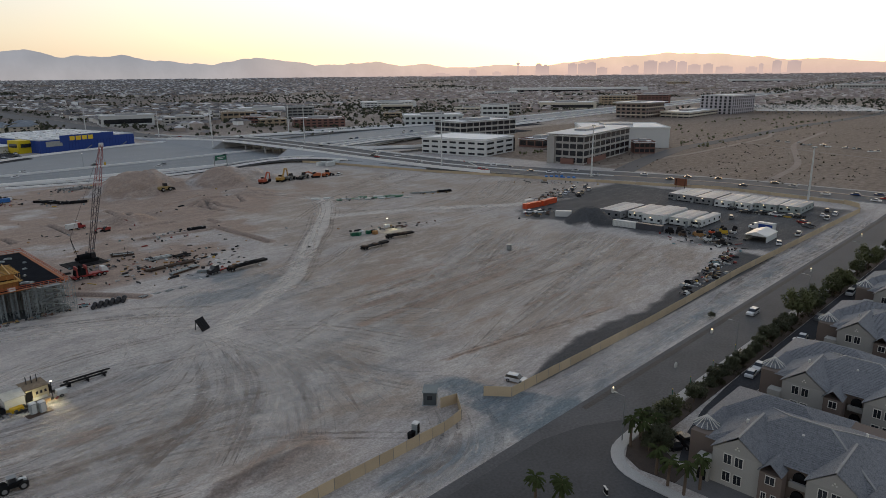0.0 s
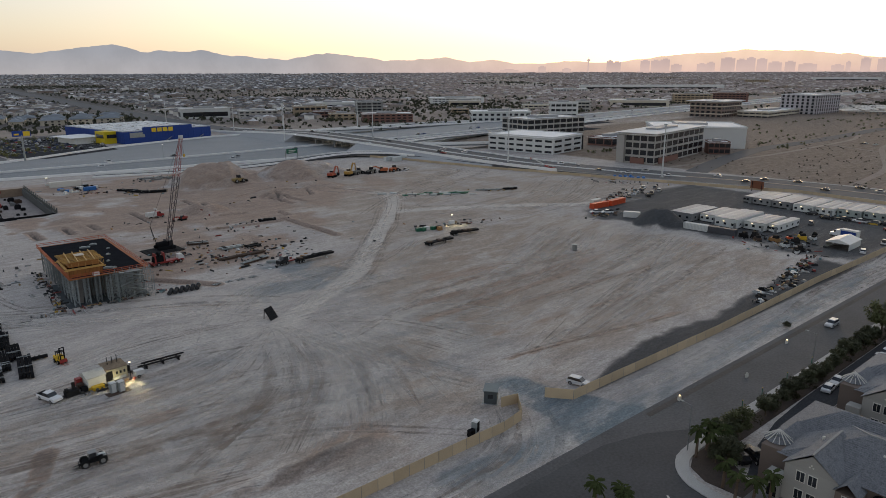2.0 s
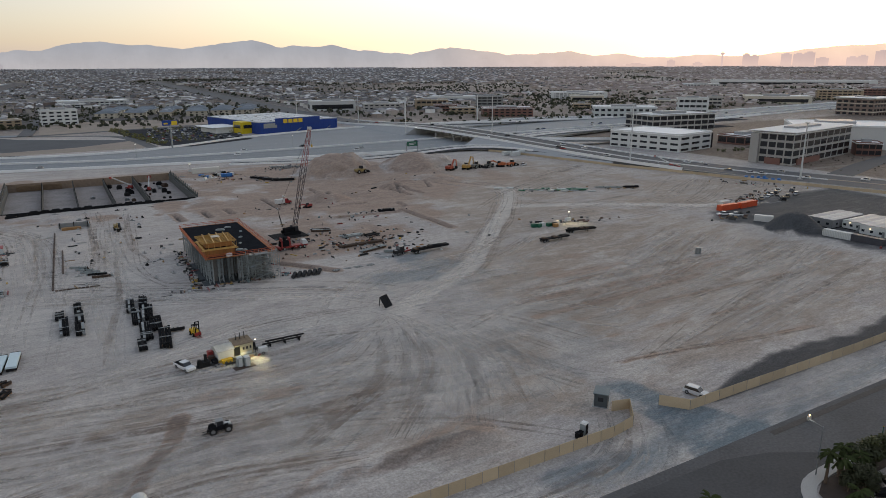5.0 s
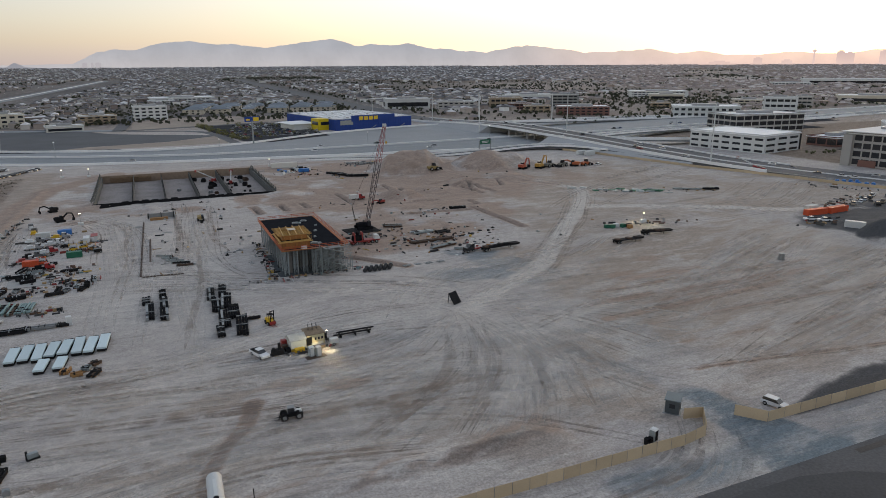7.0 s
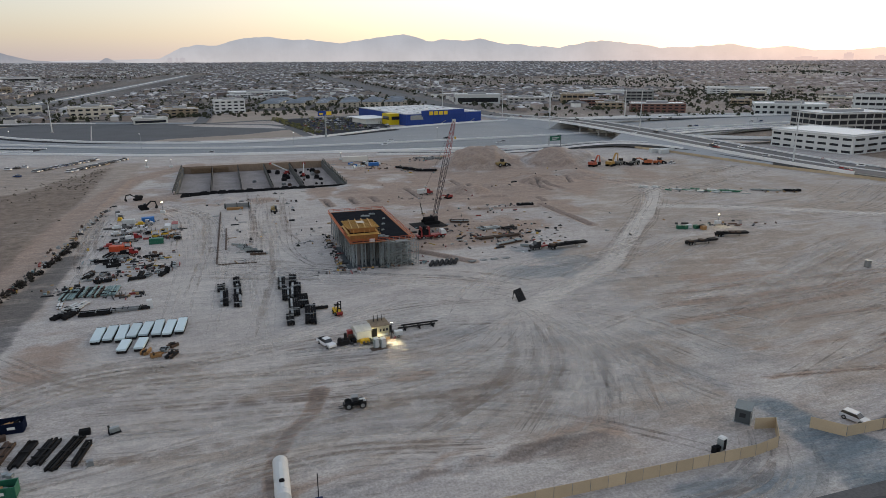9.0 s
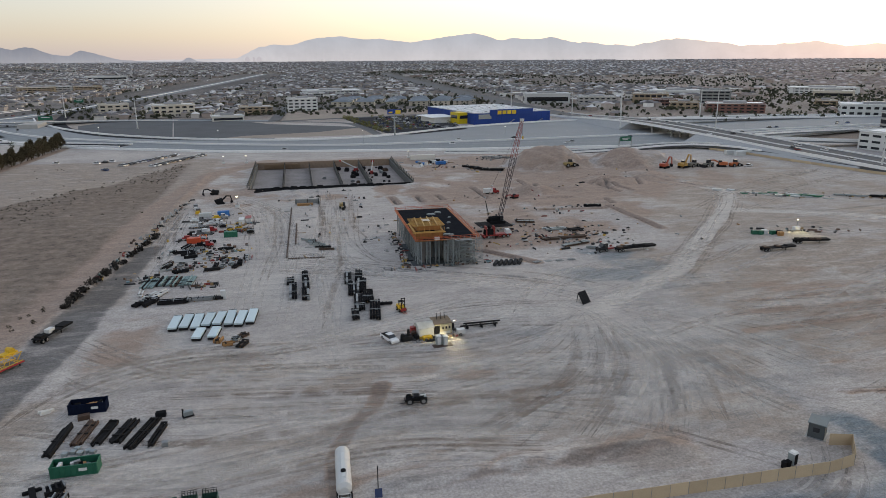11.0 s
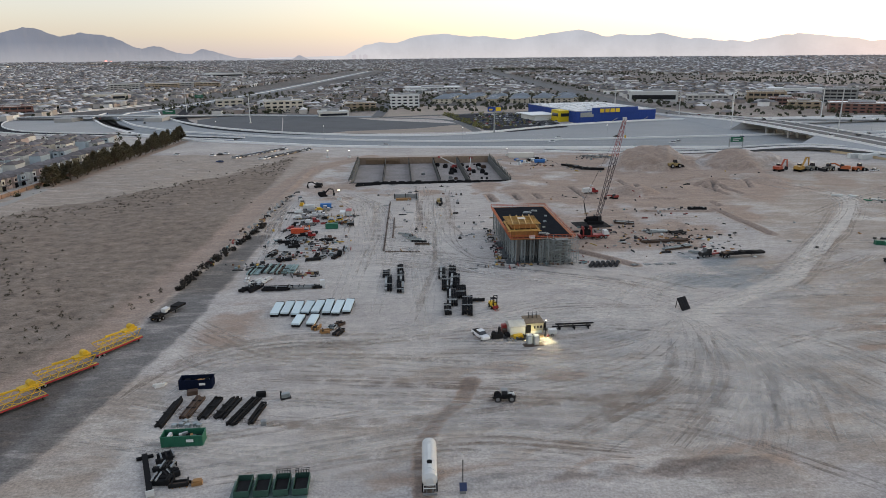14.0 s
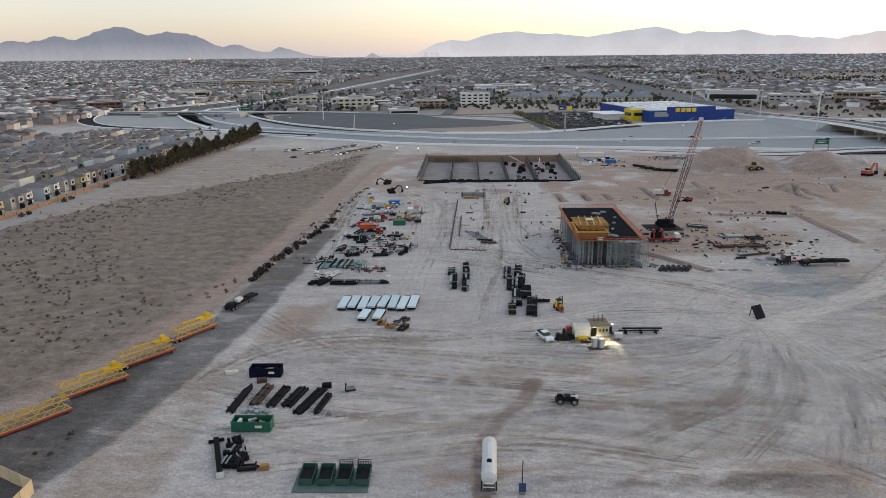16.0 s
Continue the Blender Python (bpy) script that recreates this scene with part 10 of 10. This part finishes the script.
    part("pole", Geo().rod((0, 0, 0), (0, 0, 11), 0.14, 0.08, 6), STEEL_GALV, fl)
    part("lamp_head", Geo().box((0, 0, 10.9), (0.7, 0.4, 0.25)), glow("freeway_lamp_glow", (1.0, 0.95, 0.85), 1.2), fl)
for k in range(14):
    y = 60 + k * 21
    drop_car(388 + (k % 2) * 14 + random.uniform(-2, 2) - max(0, y - 160) * 0.28 - max(0, y - 250) * 0.12, y, 90 + (y > 150) * 18, 0.12, "%s car on the avenue", "avenue traffic")
g, cent = Geo(), []
for k in range(150):
    if k < 95:
        t = rnd.random()
        x, y = 52 + 24 * t + rnd.uniform(-5, 7), 765 - 165 * t + rnd.uniform(-6, 6)
    else:
        x, y = rnd.uniform(70, 160), 620 + 24 * rnd.randrange(7) + rnd.uniform(-1, 1)
    cent.append(((x, y, rnd.uniform(1.4, 2.6)), rnd.uniform(0.9, 1.9)))
leaf_cloud(g, cent, 40, 0.3, rnd)
solid("car_park_trees", g, mat("yellow_green_leaf", (0.17, 0.16, 0.045), 0.7, vary=0.4, scale=0.8), "small yellow-green trees between the parked cars", "trees", kind="stuff")
# young trees along the streets of the eastern district
g, cent = Geo(), []
for k in range(170):
    t = rnd.random()
    x = 420 + 900 * t
    y = (262 + rnd.choice((-12, 13, 14)) if x > 560 else 330) + rnd.choice((0, 0, 45, 90)) * (x > 620) + rnd.uniform(-3, 3)
    cent.append(((x, y, rnd.uniform(1.2, 2.4)), rnd.uniform(0.8, 1.6)))
leaf_cloud(g, cent, 30, 0.4, rnd)
solid("district_trees", g, LEAF, "young street trees in the eastern district", "trees", kind="stuff")
# blue-grey roofed apartment houses beyond the bare strip
ROOF_SLATE = mat("blue_grey_shingle", (0.20, 0.225, 0.25), 0.8, vary=0.2, scale=0.4)


def apartment_house(m):
    root = thing("apartment_house", "two-storey cream apartment house with a blue-grey hipped roof", "apartment house", m, "apartment houses beyond the car park")
    part("wall", Geo().box((0, 0, 0), (26, 13, 6.6)).box((-7, -6, 0), (6, 4, 6.6)).box((7, -6, 0), (6, 4, 6.6)), STUCCO_CREAM, root)
    g = Geo()
    hip(g, -14, -7.5, 14, 7.5, 6.5, 9.6, 3)
    hip(g, -10.6, -9, -3.4, 0, 6.5, 8.6, 3)
    hip(g, 3.4, -9, 10.6, 0, 6.5, 8.6, 3)
    part("roof", g, ROOF_SLATE, root)
    for z in (0.9, 4.0):
        for x in (-7, 0, 7):
            part("window", Geo().box((x, -8.05 if x else -6.55, z), (2.6, 0.2, 1.6)), GLASS, root)
    return root


APT = None
for r in range(4):
    for k in range(6):
        x, y = 62 + k * 34 + r * 7 + rnd.uniform(-4, 4), 962 - k * 5 + r * 26 + rnd.uniform(-3, 3)
        m_ = at(x, y, rnd.choice((-12, -12, -8, 78)), flat(x, y) - 0.3)
        APT = copy_thing(APT, m_) if APT else apartment_house(m_)
g, cent = Geo(), []
for k in range(620):
    if k % 3:
        x, y = rnd.uniform(-330, 40), 815 + 420 * rnd.random() ** 1.5
    else:
        x, y = rnd.uniform(45, 280), rnd.uniform(940, 1110)
    if abs(x + 24 - 0.055 * (y - 745)) < 11 and rnd.random() < 0.8 or -20 < x < 190 and y < 938 or x < -190 and y < 870:
        continue
    cent.append(((x, y, flat(x, y) + rnd.uniform(2.0, 4.5)), rnd.uniform(1.6, 3.4)))
leaf_cloud(g, cent, 26, 0.8, rnd)
solid("town_trees", g, LEAF_DARK, "dark trees between the commercial buildings", "trees", kind="stuff")
g, cent = Geo(), []
for k in range(520):
    x = rnd.uniform(440, 1250)
    y = rnd.uniform(640, 1000)
    if near_line(np.array([x]), np.array([y]), [p[:2] for p in AVENUE_LINE])[0] < 30:
        continue
    cent.append(((x, y, flat(x, y) + rnd.uniform(1.8, 4.5)), rnd.uniform(1.5, 3.2)))
leaf_cloud(g, cent, 24, 0.8, rnd)
solid("town_trees", g, LEAF_DARK, "dark trees between the far offices and shops", "trees", kind="stuff")
# courtyards of the town across the avenue
for x, y, w, d in ((560, 470, 60, 40), (640, 520, 70, 40), (470, 330, 40, 14), (800, 540, 90, 50), (940, 560, 80, 50)):
    patch("car_park", [(x, y), (x + w, y), (x + w, y + d), (x, y + d)], ASPHALT_LOT, "dark asphalt car park between buildings", "car park", 0.3)

# ---- the wide suburb to the horizon ----
def many_houses():
    rng = np.random.default_rng(3)
    P = []
    N = 78000
    az = rng.uniform(radians(-42), radians(84), N)
    rr = np.sqrt(rng.uniform(380.0 ** 2, 4650.0 ** 2, N))
    x, y = rr * np.sin(az), rr * np.cos(az)
    # streets: snap to rows
    turn = np.where(fbm(x, y, 500, 61) > 0.5, 0.0, 0.12)
    rx, ry = x * np.cos(turn) + y * np.sin(turn), -x * np.sin(turn) + y * np.cos(turn)
    rx, ry = np.round(rx / 12.5) * 12.5, np.round(ry / 25) * 25 + rng.choice([-6.5, 6.5], N)
    x, y = rx * np.cos(turn) - ry * np.sin(turn), rx * np.sin(turn) + ry * np.cos(turn)
    key = np.round(x).astype(int) * 100003 + np.round(y).astype(int)
    _, ix = np.unique(key, return_index=True)
    x, y, turn = x[ix], y[ix], turn[ix]
    patchy = fbm(x, y, 420, 63, 3)
    ok = (patchy > 0.33) | ((x < -300) & (y < 640))
    ok &= near_line(x, y, [p[:2] for p in FREEWAY_LINE]) > 85
    ok &= near_line(x, y, [p[:2] for p in AVENUE_LINE]) > 40
    ok &= near_line(x, y, [(500, 560), (1100, 610), (1700, 640), (3800, 700)]) > 60
    ok &= ~((x > -420) & (x < 330) & (y > 560) & (y < 815))
    ok &= ~((x > -40) & (x < 290) & (y > 560) & (y < 1110))
    ok &= ~((x > 330) & (x < 1150) & (y > -200) & (y < 520))
    ok &= ~((x > 360) & (x < 620) & (y > 560) & (y < 820))
    ok &= ~((x > -320) & (x < -100) & (y < 580) & (y > 100))
    ok &= ~((x > -195) & (x < 420) & (y < 600))
    ok &= ~((x > 1030) & (x < 1520) & (y > 200) & (y < 440))
    x, y, turn = x[ok], y[ok], turn[ok]
    n = len(x)
    z = height(x, y) - 0.2
    w, d, h = rng.uniform(3.9, 5.3, n), rng.uniform(4.4, 6.2, n), np.where(rng.random(n) < 0.7, rng.uniform(4.8, 6, n), rng.uniform(3, 3.6, n))
    big = (rng.random(n) < np.where(np.degrees(np.arctan2(x, y)) > 18, 0.11, 0.085)) & (np.hypot(x, y) > 900)
    w, d = np.where(big, w * 3, w), np.where(big, d * 2.0, d)
    c, s = np.cos(turn), np.sin(turn)

    def corner(a, b, zz):
        return np.stack([x + a * w * c - b * d * s, y + a * w * s + b * d * c, zz], -1)
    base = [corner(a, b, z) for a, b in ((-1, -1), (1, -1), (1, 1), (-1, 1))] + [corner(a, b, z + h) for a, b in ((-1, -1), (1, -1), (1, 1), (-1, 1))]
    rh = np.where(big, 0.3, 2.2)
    roof = [corner(a, b, z + h) for a, b in ((-1.1, -1.1), (1.1, -1.1), (1.1, 1.1), (-1.1, 1.1))] + [corner(a, b, z + h + rh) for a, b in ((0, -0.45), (0, 0.45))]
    V = np.stack(base, 1).reshape(-1, 3)
    RV = np.stack(roof, 1).reshape(-1, 3)

    def island(name, c1, c2, c3):
        m = bpy.data.materials.new(name)
        m.use_nodes = True
        nt = m.node_tree
        g = nt.nodes.new("ShaderNodeNewGeometry")
        r = nt.nodes.new("ShaderNodeValToRGB")
        r.color_ramp.elements[0].color, r.color_ramp.elements[1].color = (*c1, 1), (*c3, 1)
        e = r.color_ramp.elements.new(0.7)
        e.color = (*c2, 1)
        nt.links.new(g.outputs["Random Per Island"], r.inputs[0])
        p = nt.nodes["Principled BSDF"]
        nt.links.new(r.outputs[0], p.inputs["Base Color"])
        p.inputs["Roughness"].default_value = 0.9
        return m
    # eastern walls and roofs are paled and warmed in place of dawn haze
    east = np.degrees(np.arctan2(x, y)) + rng.normal(0, 4, n) > 34
    for here, word, wm, rm in ((~east, "endless low suburb houses to the horizon", island("suburb_walls", (0.26, 0.20, 0.17), (0.42, 0.38, 0.34), (0.82, 0.81, 0.78)), island("suburb_roofs", (0.06, 0.058, 0.06), (0.19, 0.175, 0.17), (0.62, 0.61, 0.60))),
                               (east, "low tan-roofed houses of the eastern suburb, paled for dawn haze", island("hazed_east_walls", (0.34, 0.27, 0.23), (0.46, 0.40, 0.35), (0.75, 0.70, 0.65)), island("hazed_east_roofs", (0.20, 0.155, 0.135), (0.30, 0.24, 0.21), (0.55, 0.49, 0.45)))):
        root = thing("far_suburb", word, "houses", kind="stuff")
        pick = np.nonzero(here)[0]
        for nm, vv, per, faces, mt in (("walls", V, 8, ((0, 1, 5, 4), (1, 2, 6, 5), (2, 3, 7, 6), (3, 0, 4, 7)), wm), ("roofs", RV, 6, ((1, 2, 5, 4), (3, 0, 4, 5), (0, 1, 4), (2, 3, 5)), rm)):
            me = bpy.data.meshes.new(nm)
            me.from_pydata(vv.reshape(-1, per, 3)[pick].reshape(-1, 3).tolist(), [], [tuple(k * per + q for q in f) for k in range(len(pick)) for f in faces])
            me.materials.append(mt)
            o = new(nm, me)
            o.parent = root
    return n


many_houses()


def many_trees():
    """Distant street trees and groves as clumps of crossing leaf sprays."""
    rng = np.random.default_rng(9)
    N = 125000
    az = rng.uniform(radians(-42), radians(84), N)
    rr = np.sqrt(rng.uniform(400.0 ** 2, 4700.0 ** 2, N))
    x, y = rr * np.sin(az), rr * np.cos(az)
    belt = fbm(x * 0.45, y * 1.4, 260, 71, 3)
    grove = np.exp(-((np.hypot(x - 300, y - 100) - 2300) / 130) ** 2) * (np.degrees(np.arctan2(x, y)) > 2) * (np.degrees(np.arctan2(x, y)) < 48)
    keep = (rng.random(N) < np.clip((belt - 0.43) * 4.5, 0.2, 0.8)) | (rng.random(N) < grove * 0.9)
    keep &= (rng.random(N) < np.interp(np.hypot(x, y), [1500, 2600, 3400], [1.0, 0.5, 0.2])) | (grove > 0.3)
    keep &= near_line(x, y, [p[:2] for p in FREEWAY_LINE]) > 75
    keep &= near_line(x, y, [p[:2] for p in AVENUE_LINE]) > 24
    keep &= ~((x > -420) & (x < 330) & (y > 560) & (y < 800))
    keep &= ~((x > 330) & (x < 1150) & (y > -200) & (y < 520))
    keep &= ~((x > -320) & (y < 600) & (x < 420))
    x, y = x[keep], y[keep]
    n = len(x)
    z = height(x, y)
    q = 6
    ca = rng.uniform(0, np.pi, (n, q))
    s = rng.uniform(0.9, 2.1, (n, 1)) * rng.uniform(0.6, 1.0, (n, q))
    ox, oy, oz = (rng.normal(0, 0.85, (n, q)) for _ in range(3))
    px, py = x[:, None] + ox, y[:, None] + oy
    pz = z[:, None] + 1.9 + np.abs(oz) * 1.1
    lean = rng.uniform(-0.5, 0.5, (n, q))
    v = []
    for a, b in ((-1, -1), (1, -0.8), (0.7, 1), (-0.8, 0.9)):
        v.append(np.stack([px + a * s * np.cos(ca) + b * s * lean, py + a * s * np.sin(ca), pz + b * s * 0.8], -1))
    V = np.stack(v, 2).reshape(-1, 3)
    F = np.arange(len(V)).reshape(-1, 4)
    me = bpy.data.meshes.new("far_trees")
    me.from_pydata(V.tolist(), [], F.tolist())
    me.materials.append(mat("far_leaf", (0.058, 0.062, 0.040), 0.9, vary=0.4, scale=0.02, fine=0.3, bump=0))
    tagged(new("far_trees", me), "dark trees dotted through the suburb", "trees", kind="stuff")


many_trees()


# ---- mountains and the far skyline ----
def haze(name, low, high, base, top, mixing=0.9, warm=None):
    """A far slope: its own dull colour under air haze painted as emission, by height."""
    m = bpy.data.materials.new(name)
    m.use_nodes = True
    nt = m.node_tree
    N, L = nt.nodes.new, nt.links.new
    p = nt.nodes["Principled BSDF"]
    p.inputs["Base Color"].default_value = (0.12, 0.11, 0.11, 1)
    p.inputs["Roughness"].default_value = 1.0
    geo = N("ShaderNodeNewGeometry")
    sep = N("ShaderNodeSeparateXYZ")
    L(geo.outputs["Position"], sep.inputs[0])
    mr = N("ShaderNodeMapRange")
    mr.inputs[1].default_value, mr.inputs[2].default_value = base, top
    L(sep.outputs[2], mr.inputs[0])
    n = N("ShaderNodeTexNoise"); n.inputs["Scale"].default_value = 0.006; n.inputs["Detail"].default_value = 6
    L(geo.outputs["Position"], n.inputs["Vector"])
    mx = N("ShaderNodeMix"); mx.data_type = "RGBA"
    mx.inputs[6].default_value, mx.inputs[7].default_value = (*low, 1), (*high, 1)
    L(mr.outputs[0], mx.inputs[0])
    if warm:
        # the painted haze turns peach towards the dawn, along x
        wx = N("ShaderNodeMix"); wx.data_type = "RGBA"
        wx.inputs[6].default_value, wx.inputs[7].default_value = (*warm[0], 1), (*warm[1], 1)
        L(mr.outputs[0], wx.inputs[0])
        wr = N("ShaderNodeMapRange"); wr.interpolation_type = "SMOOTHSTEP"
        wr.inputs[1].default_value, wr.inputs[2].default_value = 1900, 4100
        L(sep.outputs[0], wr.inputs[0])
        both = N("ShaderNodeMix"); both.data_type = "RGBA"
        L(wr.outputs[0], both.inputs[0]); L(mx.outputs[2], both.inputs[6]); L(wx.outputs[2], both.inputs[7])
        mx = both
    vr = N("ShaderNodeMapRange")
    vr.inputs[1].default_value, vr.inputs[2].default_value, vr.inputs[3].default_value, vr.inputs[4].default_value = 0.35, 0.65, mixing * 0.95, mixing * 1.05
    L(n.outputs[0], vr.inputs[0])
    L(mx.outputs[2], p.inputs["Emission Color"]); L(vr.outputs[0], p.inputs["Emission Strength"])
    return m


def range_(name, pts, r, material, label, seed, rough=0.25):
    """A far ridge: bearings and heights in degrees of its main tops and saddles, broken up by noise."""
    a0, a1 = pts[0][0], pts[-1][0]
    n = int((a1 - a0) / 0.08)
    a = np.linspace(a0, a1, n + 1)
    e = np.interp(a, [p[0] for p in pts], [p[1] for p in pts])
    for _ in range(4):
        e[1:-1] = (e[:-2] + 2 * e[1:-1] + e[2:]) / 4
    jag = fbm(a * 10, a * 0 + 3.0, 14, seed, 5) - 0.5
    e = e + rough * jag * np.clip(e + 0.2, 0.1, 1.0)
    g = Geo()
    rows = 7
    for k in range(n + 1):
        sx, cy = math.sin(radians(a[k])), math.cos(radians(a[k]))
        for q in range(rows):
            t = q / (rows - 1)
            rad = r + 70 * t + 8 * (float(lattice(np.array([a[k] * 3.0]), np.array([q * 0.7]), seed + 40)[0]) - 0.5) * (0 < q < rows - 1)
            g.v.append((rad * sx, rad * cy, 63.2 + (r + 70) * math.tan(radians(e[k])) * t - 60 * (1 - t)))
    for k in range(n):
        for q in range(rows - 1):
            o = rows * k + q
            g.f.append((o, o + rows, o + rows + 1, o + 1))
    return solid(name, g, material, label, "mountains", kind="structure")


# air haze over the ranges is painted into these materials as glow
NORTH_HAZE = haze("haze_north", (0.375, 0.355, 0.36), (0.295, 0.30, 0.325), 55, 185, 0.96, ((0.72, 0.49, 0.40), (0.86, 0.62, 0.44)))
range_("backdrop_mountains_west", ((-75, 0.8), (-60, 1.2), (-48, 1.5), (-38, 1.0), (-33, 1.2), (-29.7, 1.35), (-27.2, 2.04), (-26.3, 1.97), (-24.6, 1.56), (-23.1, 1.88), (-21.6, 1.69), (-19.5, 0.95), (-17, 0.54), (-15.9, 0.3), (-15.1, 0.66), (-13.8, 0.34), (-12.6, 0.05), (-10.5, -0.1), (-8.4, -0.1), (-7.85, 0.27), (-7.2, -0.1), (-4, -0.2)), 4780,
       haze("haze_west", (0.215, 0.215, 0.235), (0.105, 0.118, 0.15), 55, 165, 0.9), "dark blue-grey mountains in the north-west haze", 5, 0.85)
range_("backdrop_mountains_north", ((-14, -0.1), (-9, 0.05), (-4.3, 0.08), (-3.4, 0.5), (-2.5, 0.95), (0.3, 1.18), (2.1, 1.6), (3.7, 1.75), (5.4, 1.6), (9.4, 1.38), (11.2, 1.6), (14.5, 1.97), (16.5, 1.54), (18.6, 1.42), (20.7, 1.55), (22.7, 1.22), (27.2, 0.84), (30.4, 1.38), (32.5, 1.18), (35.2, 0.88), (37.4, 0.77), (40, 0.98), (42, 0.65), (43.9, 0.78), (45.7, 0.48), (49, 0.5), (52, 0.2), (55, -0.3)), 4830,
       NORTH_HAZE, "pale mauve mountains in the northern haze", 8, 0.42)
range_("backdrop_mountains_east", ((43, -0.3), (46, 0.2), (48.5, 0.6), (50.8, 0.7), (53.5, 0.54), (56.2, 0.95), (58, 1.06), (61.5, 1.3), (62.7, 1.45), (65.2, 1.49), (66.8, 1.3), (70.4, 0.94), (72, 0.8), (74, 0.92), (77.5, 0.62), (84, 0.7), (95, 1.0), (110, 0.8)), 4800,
       NORTH_HAZE, "mountains with peach dawn haze painted into their colour", 9, 0.35)
# dawn haze before the towers is painted in as emission
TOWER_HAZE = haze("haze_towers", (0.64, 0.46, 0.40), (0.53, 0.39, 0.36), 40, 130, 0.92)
SKY = ((47.6, 48.2, 0.28), (53.0, 53.5, 0.7), (53.5, 54.1, 0.6), (55.6, 56.3, 0.68), (56.4, 57.1, 0.7), (57.1, 57.8, 0.78), (57.9, 58.7, 0.38), (59.8, 60.5, 0.42), (60.5, 61.1, 0.52), (61.5, 62.5, 0.82), (62.6, 63.3, 0.72), (63.3, 63.9, 0.82), (64.0, 64.7, 0.74), (64.8, 65.7, 0.5), (65.9, 66.6, 0.54), (66.8, 68.0, 0.36), (68.9, 69.7, 0.28), (69.8, 70.1, 0.5), (70.7, 71.3, 0.72), (71.7, 72.6, 0.68), (44.5, 46.0, 0.04), (49.5, 50.2, 0.1))
for a, b, e in SKY:
    r = 4560.0
    mid = radians((a + b) / 2)
    w = r * radians(b - a)
    H = 63.2 + r * math.tan(radians(e))
    z0 = flat(r * math.sin(mid), r * math.cos(mid)) - 2
    root = thing("casino_tower", "distant resort tower, its dawn haze painted on", "tower", at(r * math.sin(mid), r * math.cos(mid), -math.degrees(mid)), "far resort skyline")
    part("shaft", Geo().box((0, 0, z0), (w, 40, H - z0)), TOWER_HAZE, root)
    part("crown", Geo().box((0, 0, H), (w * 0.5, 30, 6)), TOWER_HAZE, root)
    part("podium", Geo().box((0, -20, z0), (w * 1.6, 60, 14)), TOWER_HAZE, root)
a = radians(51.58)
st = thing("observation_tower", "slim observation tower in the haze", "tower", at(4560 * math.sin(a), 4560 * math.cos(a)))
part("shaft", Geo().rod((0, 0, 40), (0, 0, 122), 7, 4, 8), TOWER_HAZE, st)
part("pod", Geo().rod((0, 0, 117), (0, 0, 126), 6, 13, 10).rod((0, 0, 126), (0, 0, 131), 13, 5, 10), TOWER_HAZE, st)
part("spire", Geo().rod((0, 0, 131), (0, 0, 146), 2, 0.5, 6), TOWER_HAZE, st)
ra = radians(-21.9)
rs = thing("lit_resort", "distant resort front with a painted pink sun glint", "hotel", at(4580 * math.sin(ra), 4580 * math.cos(ra), 21.9))
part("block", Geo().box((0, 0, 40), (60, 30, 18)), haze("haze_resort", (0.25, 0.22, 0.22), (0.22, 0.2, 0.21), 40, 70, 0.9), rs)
# sun glint on the resort front, painted as emission; no lamp there
part("lit_front", Geo().box((-8, -16, 46), (13, 1, 11)).box((18, -16, 46), (7, 1, 6)), glow("resort_glint", (1.0, 0.34, 0.27), 0.85), rs)
# the hotel blocks glow with painted haze too
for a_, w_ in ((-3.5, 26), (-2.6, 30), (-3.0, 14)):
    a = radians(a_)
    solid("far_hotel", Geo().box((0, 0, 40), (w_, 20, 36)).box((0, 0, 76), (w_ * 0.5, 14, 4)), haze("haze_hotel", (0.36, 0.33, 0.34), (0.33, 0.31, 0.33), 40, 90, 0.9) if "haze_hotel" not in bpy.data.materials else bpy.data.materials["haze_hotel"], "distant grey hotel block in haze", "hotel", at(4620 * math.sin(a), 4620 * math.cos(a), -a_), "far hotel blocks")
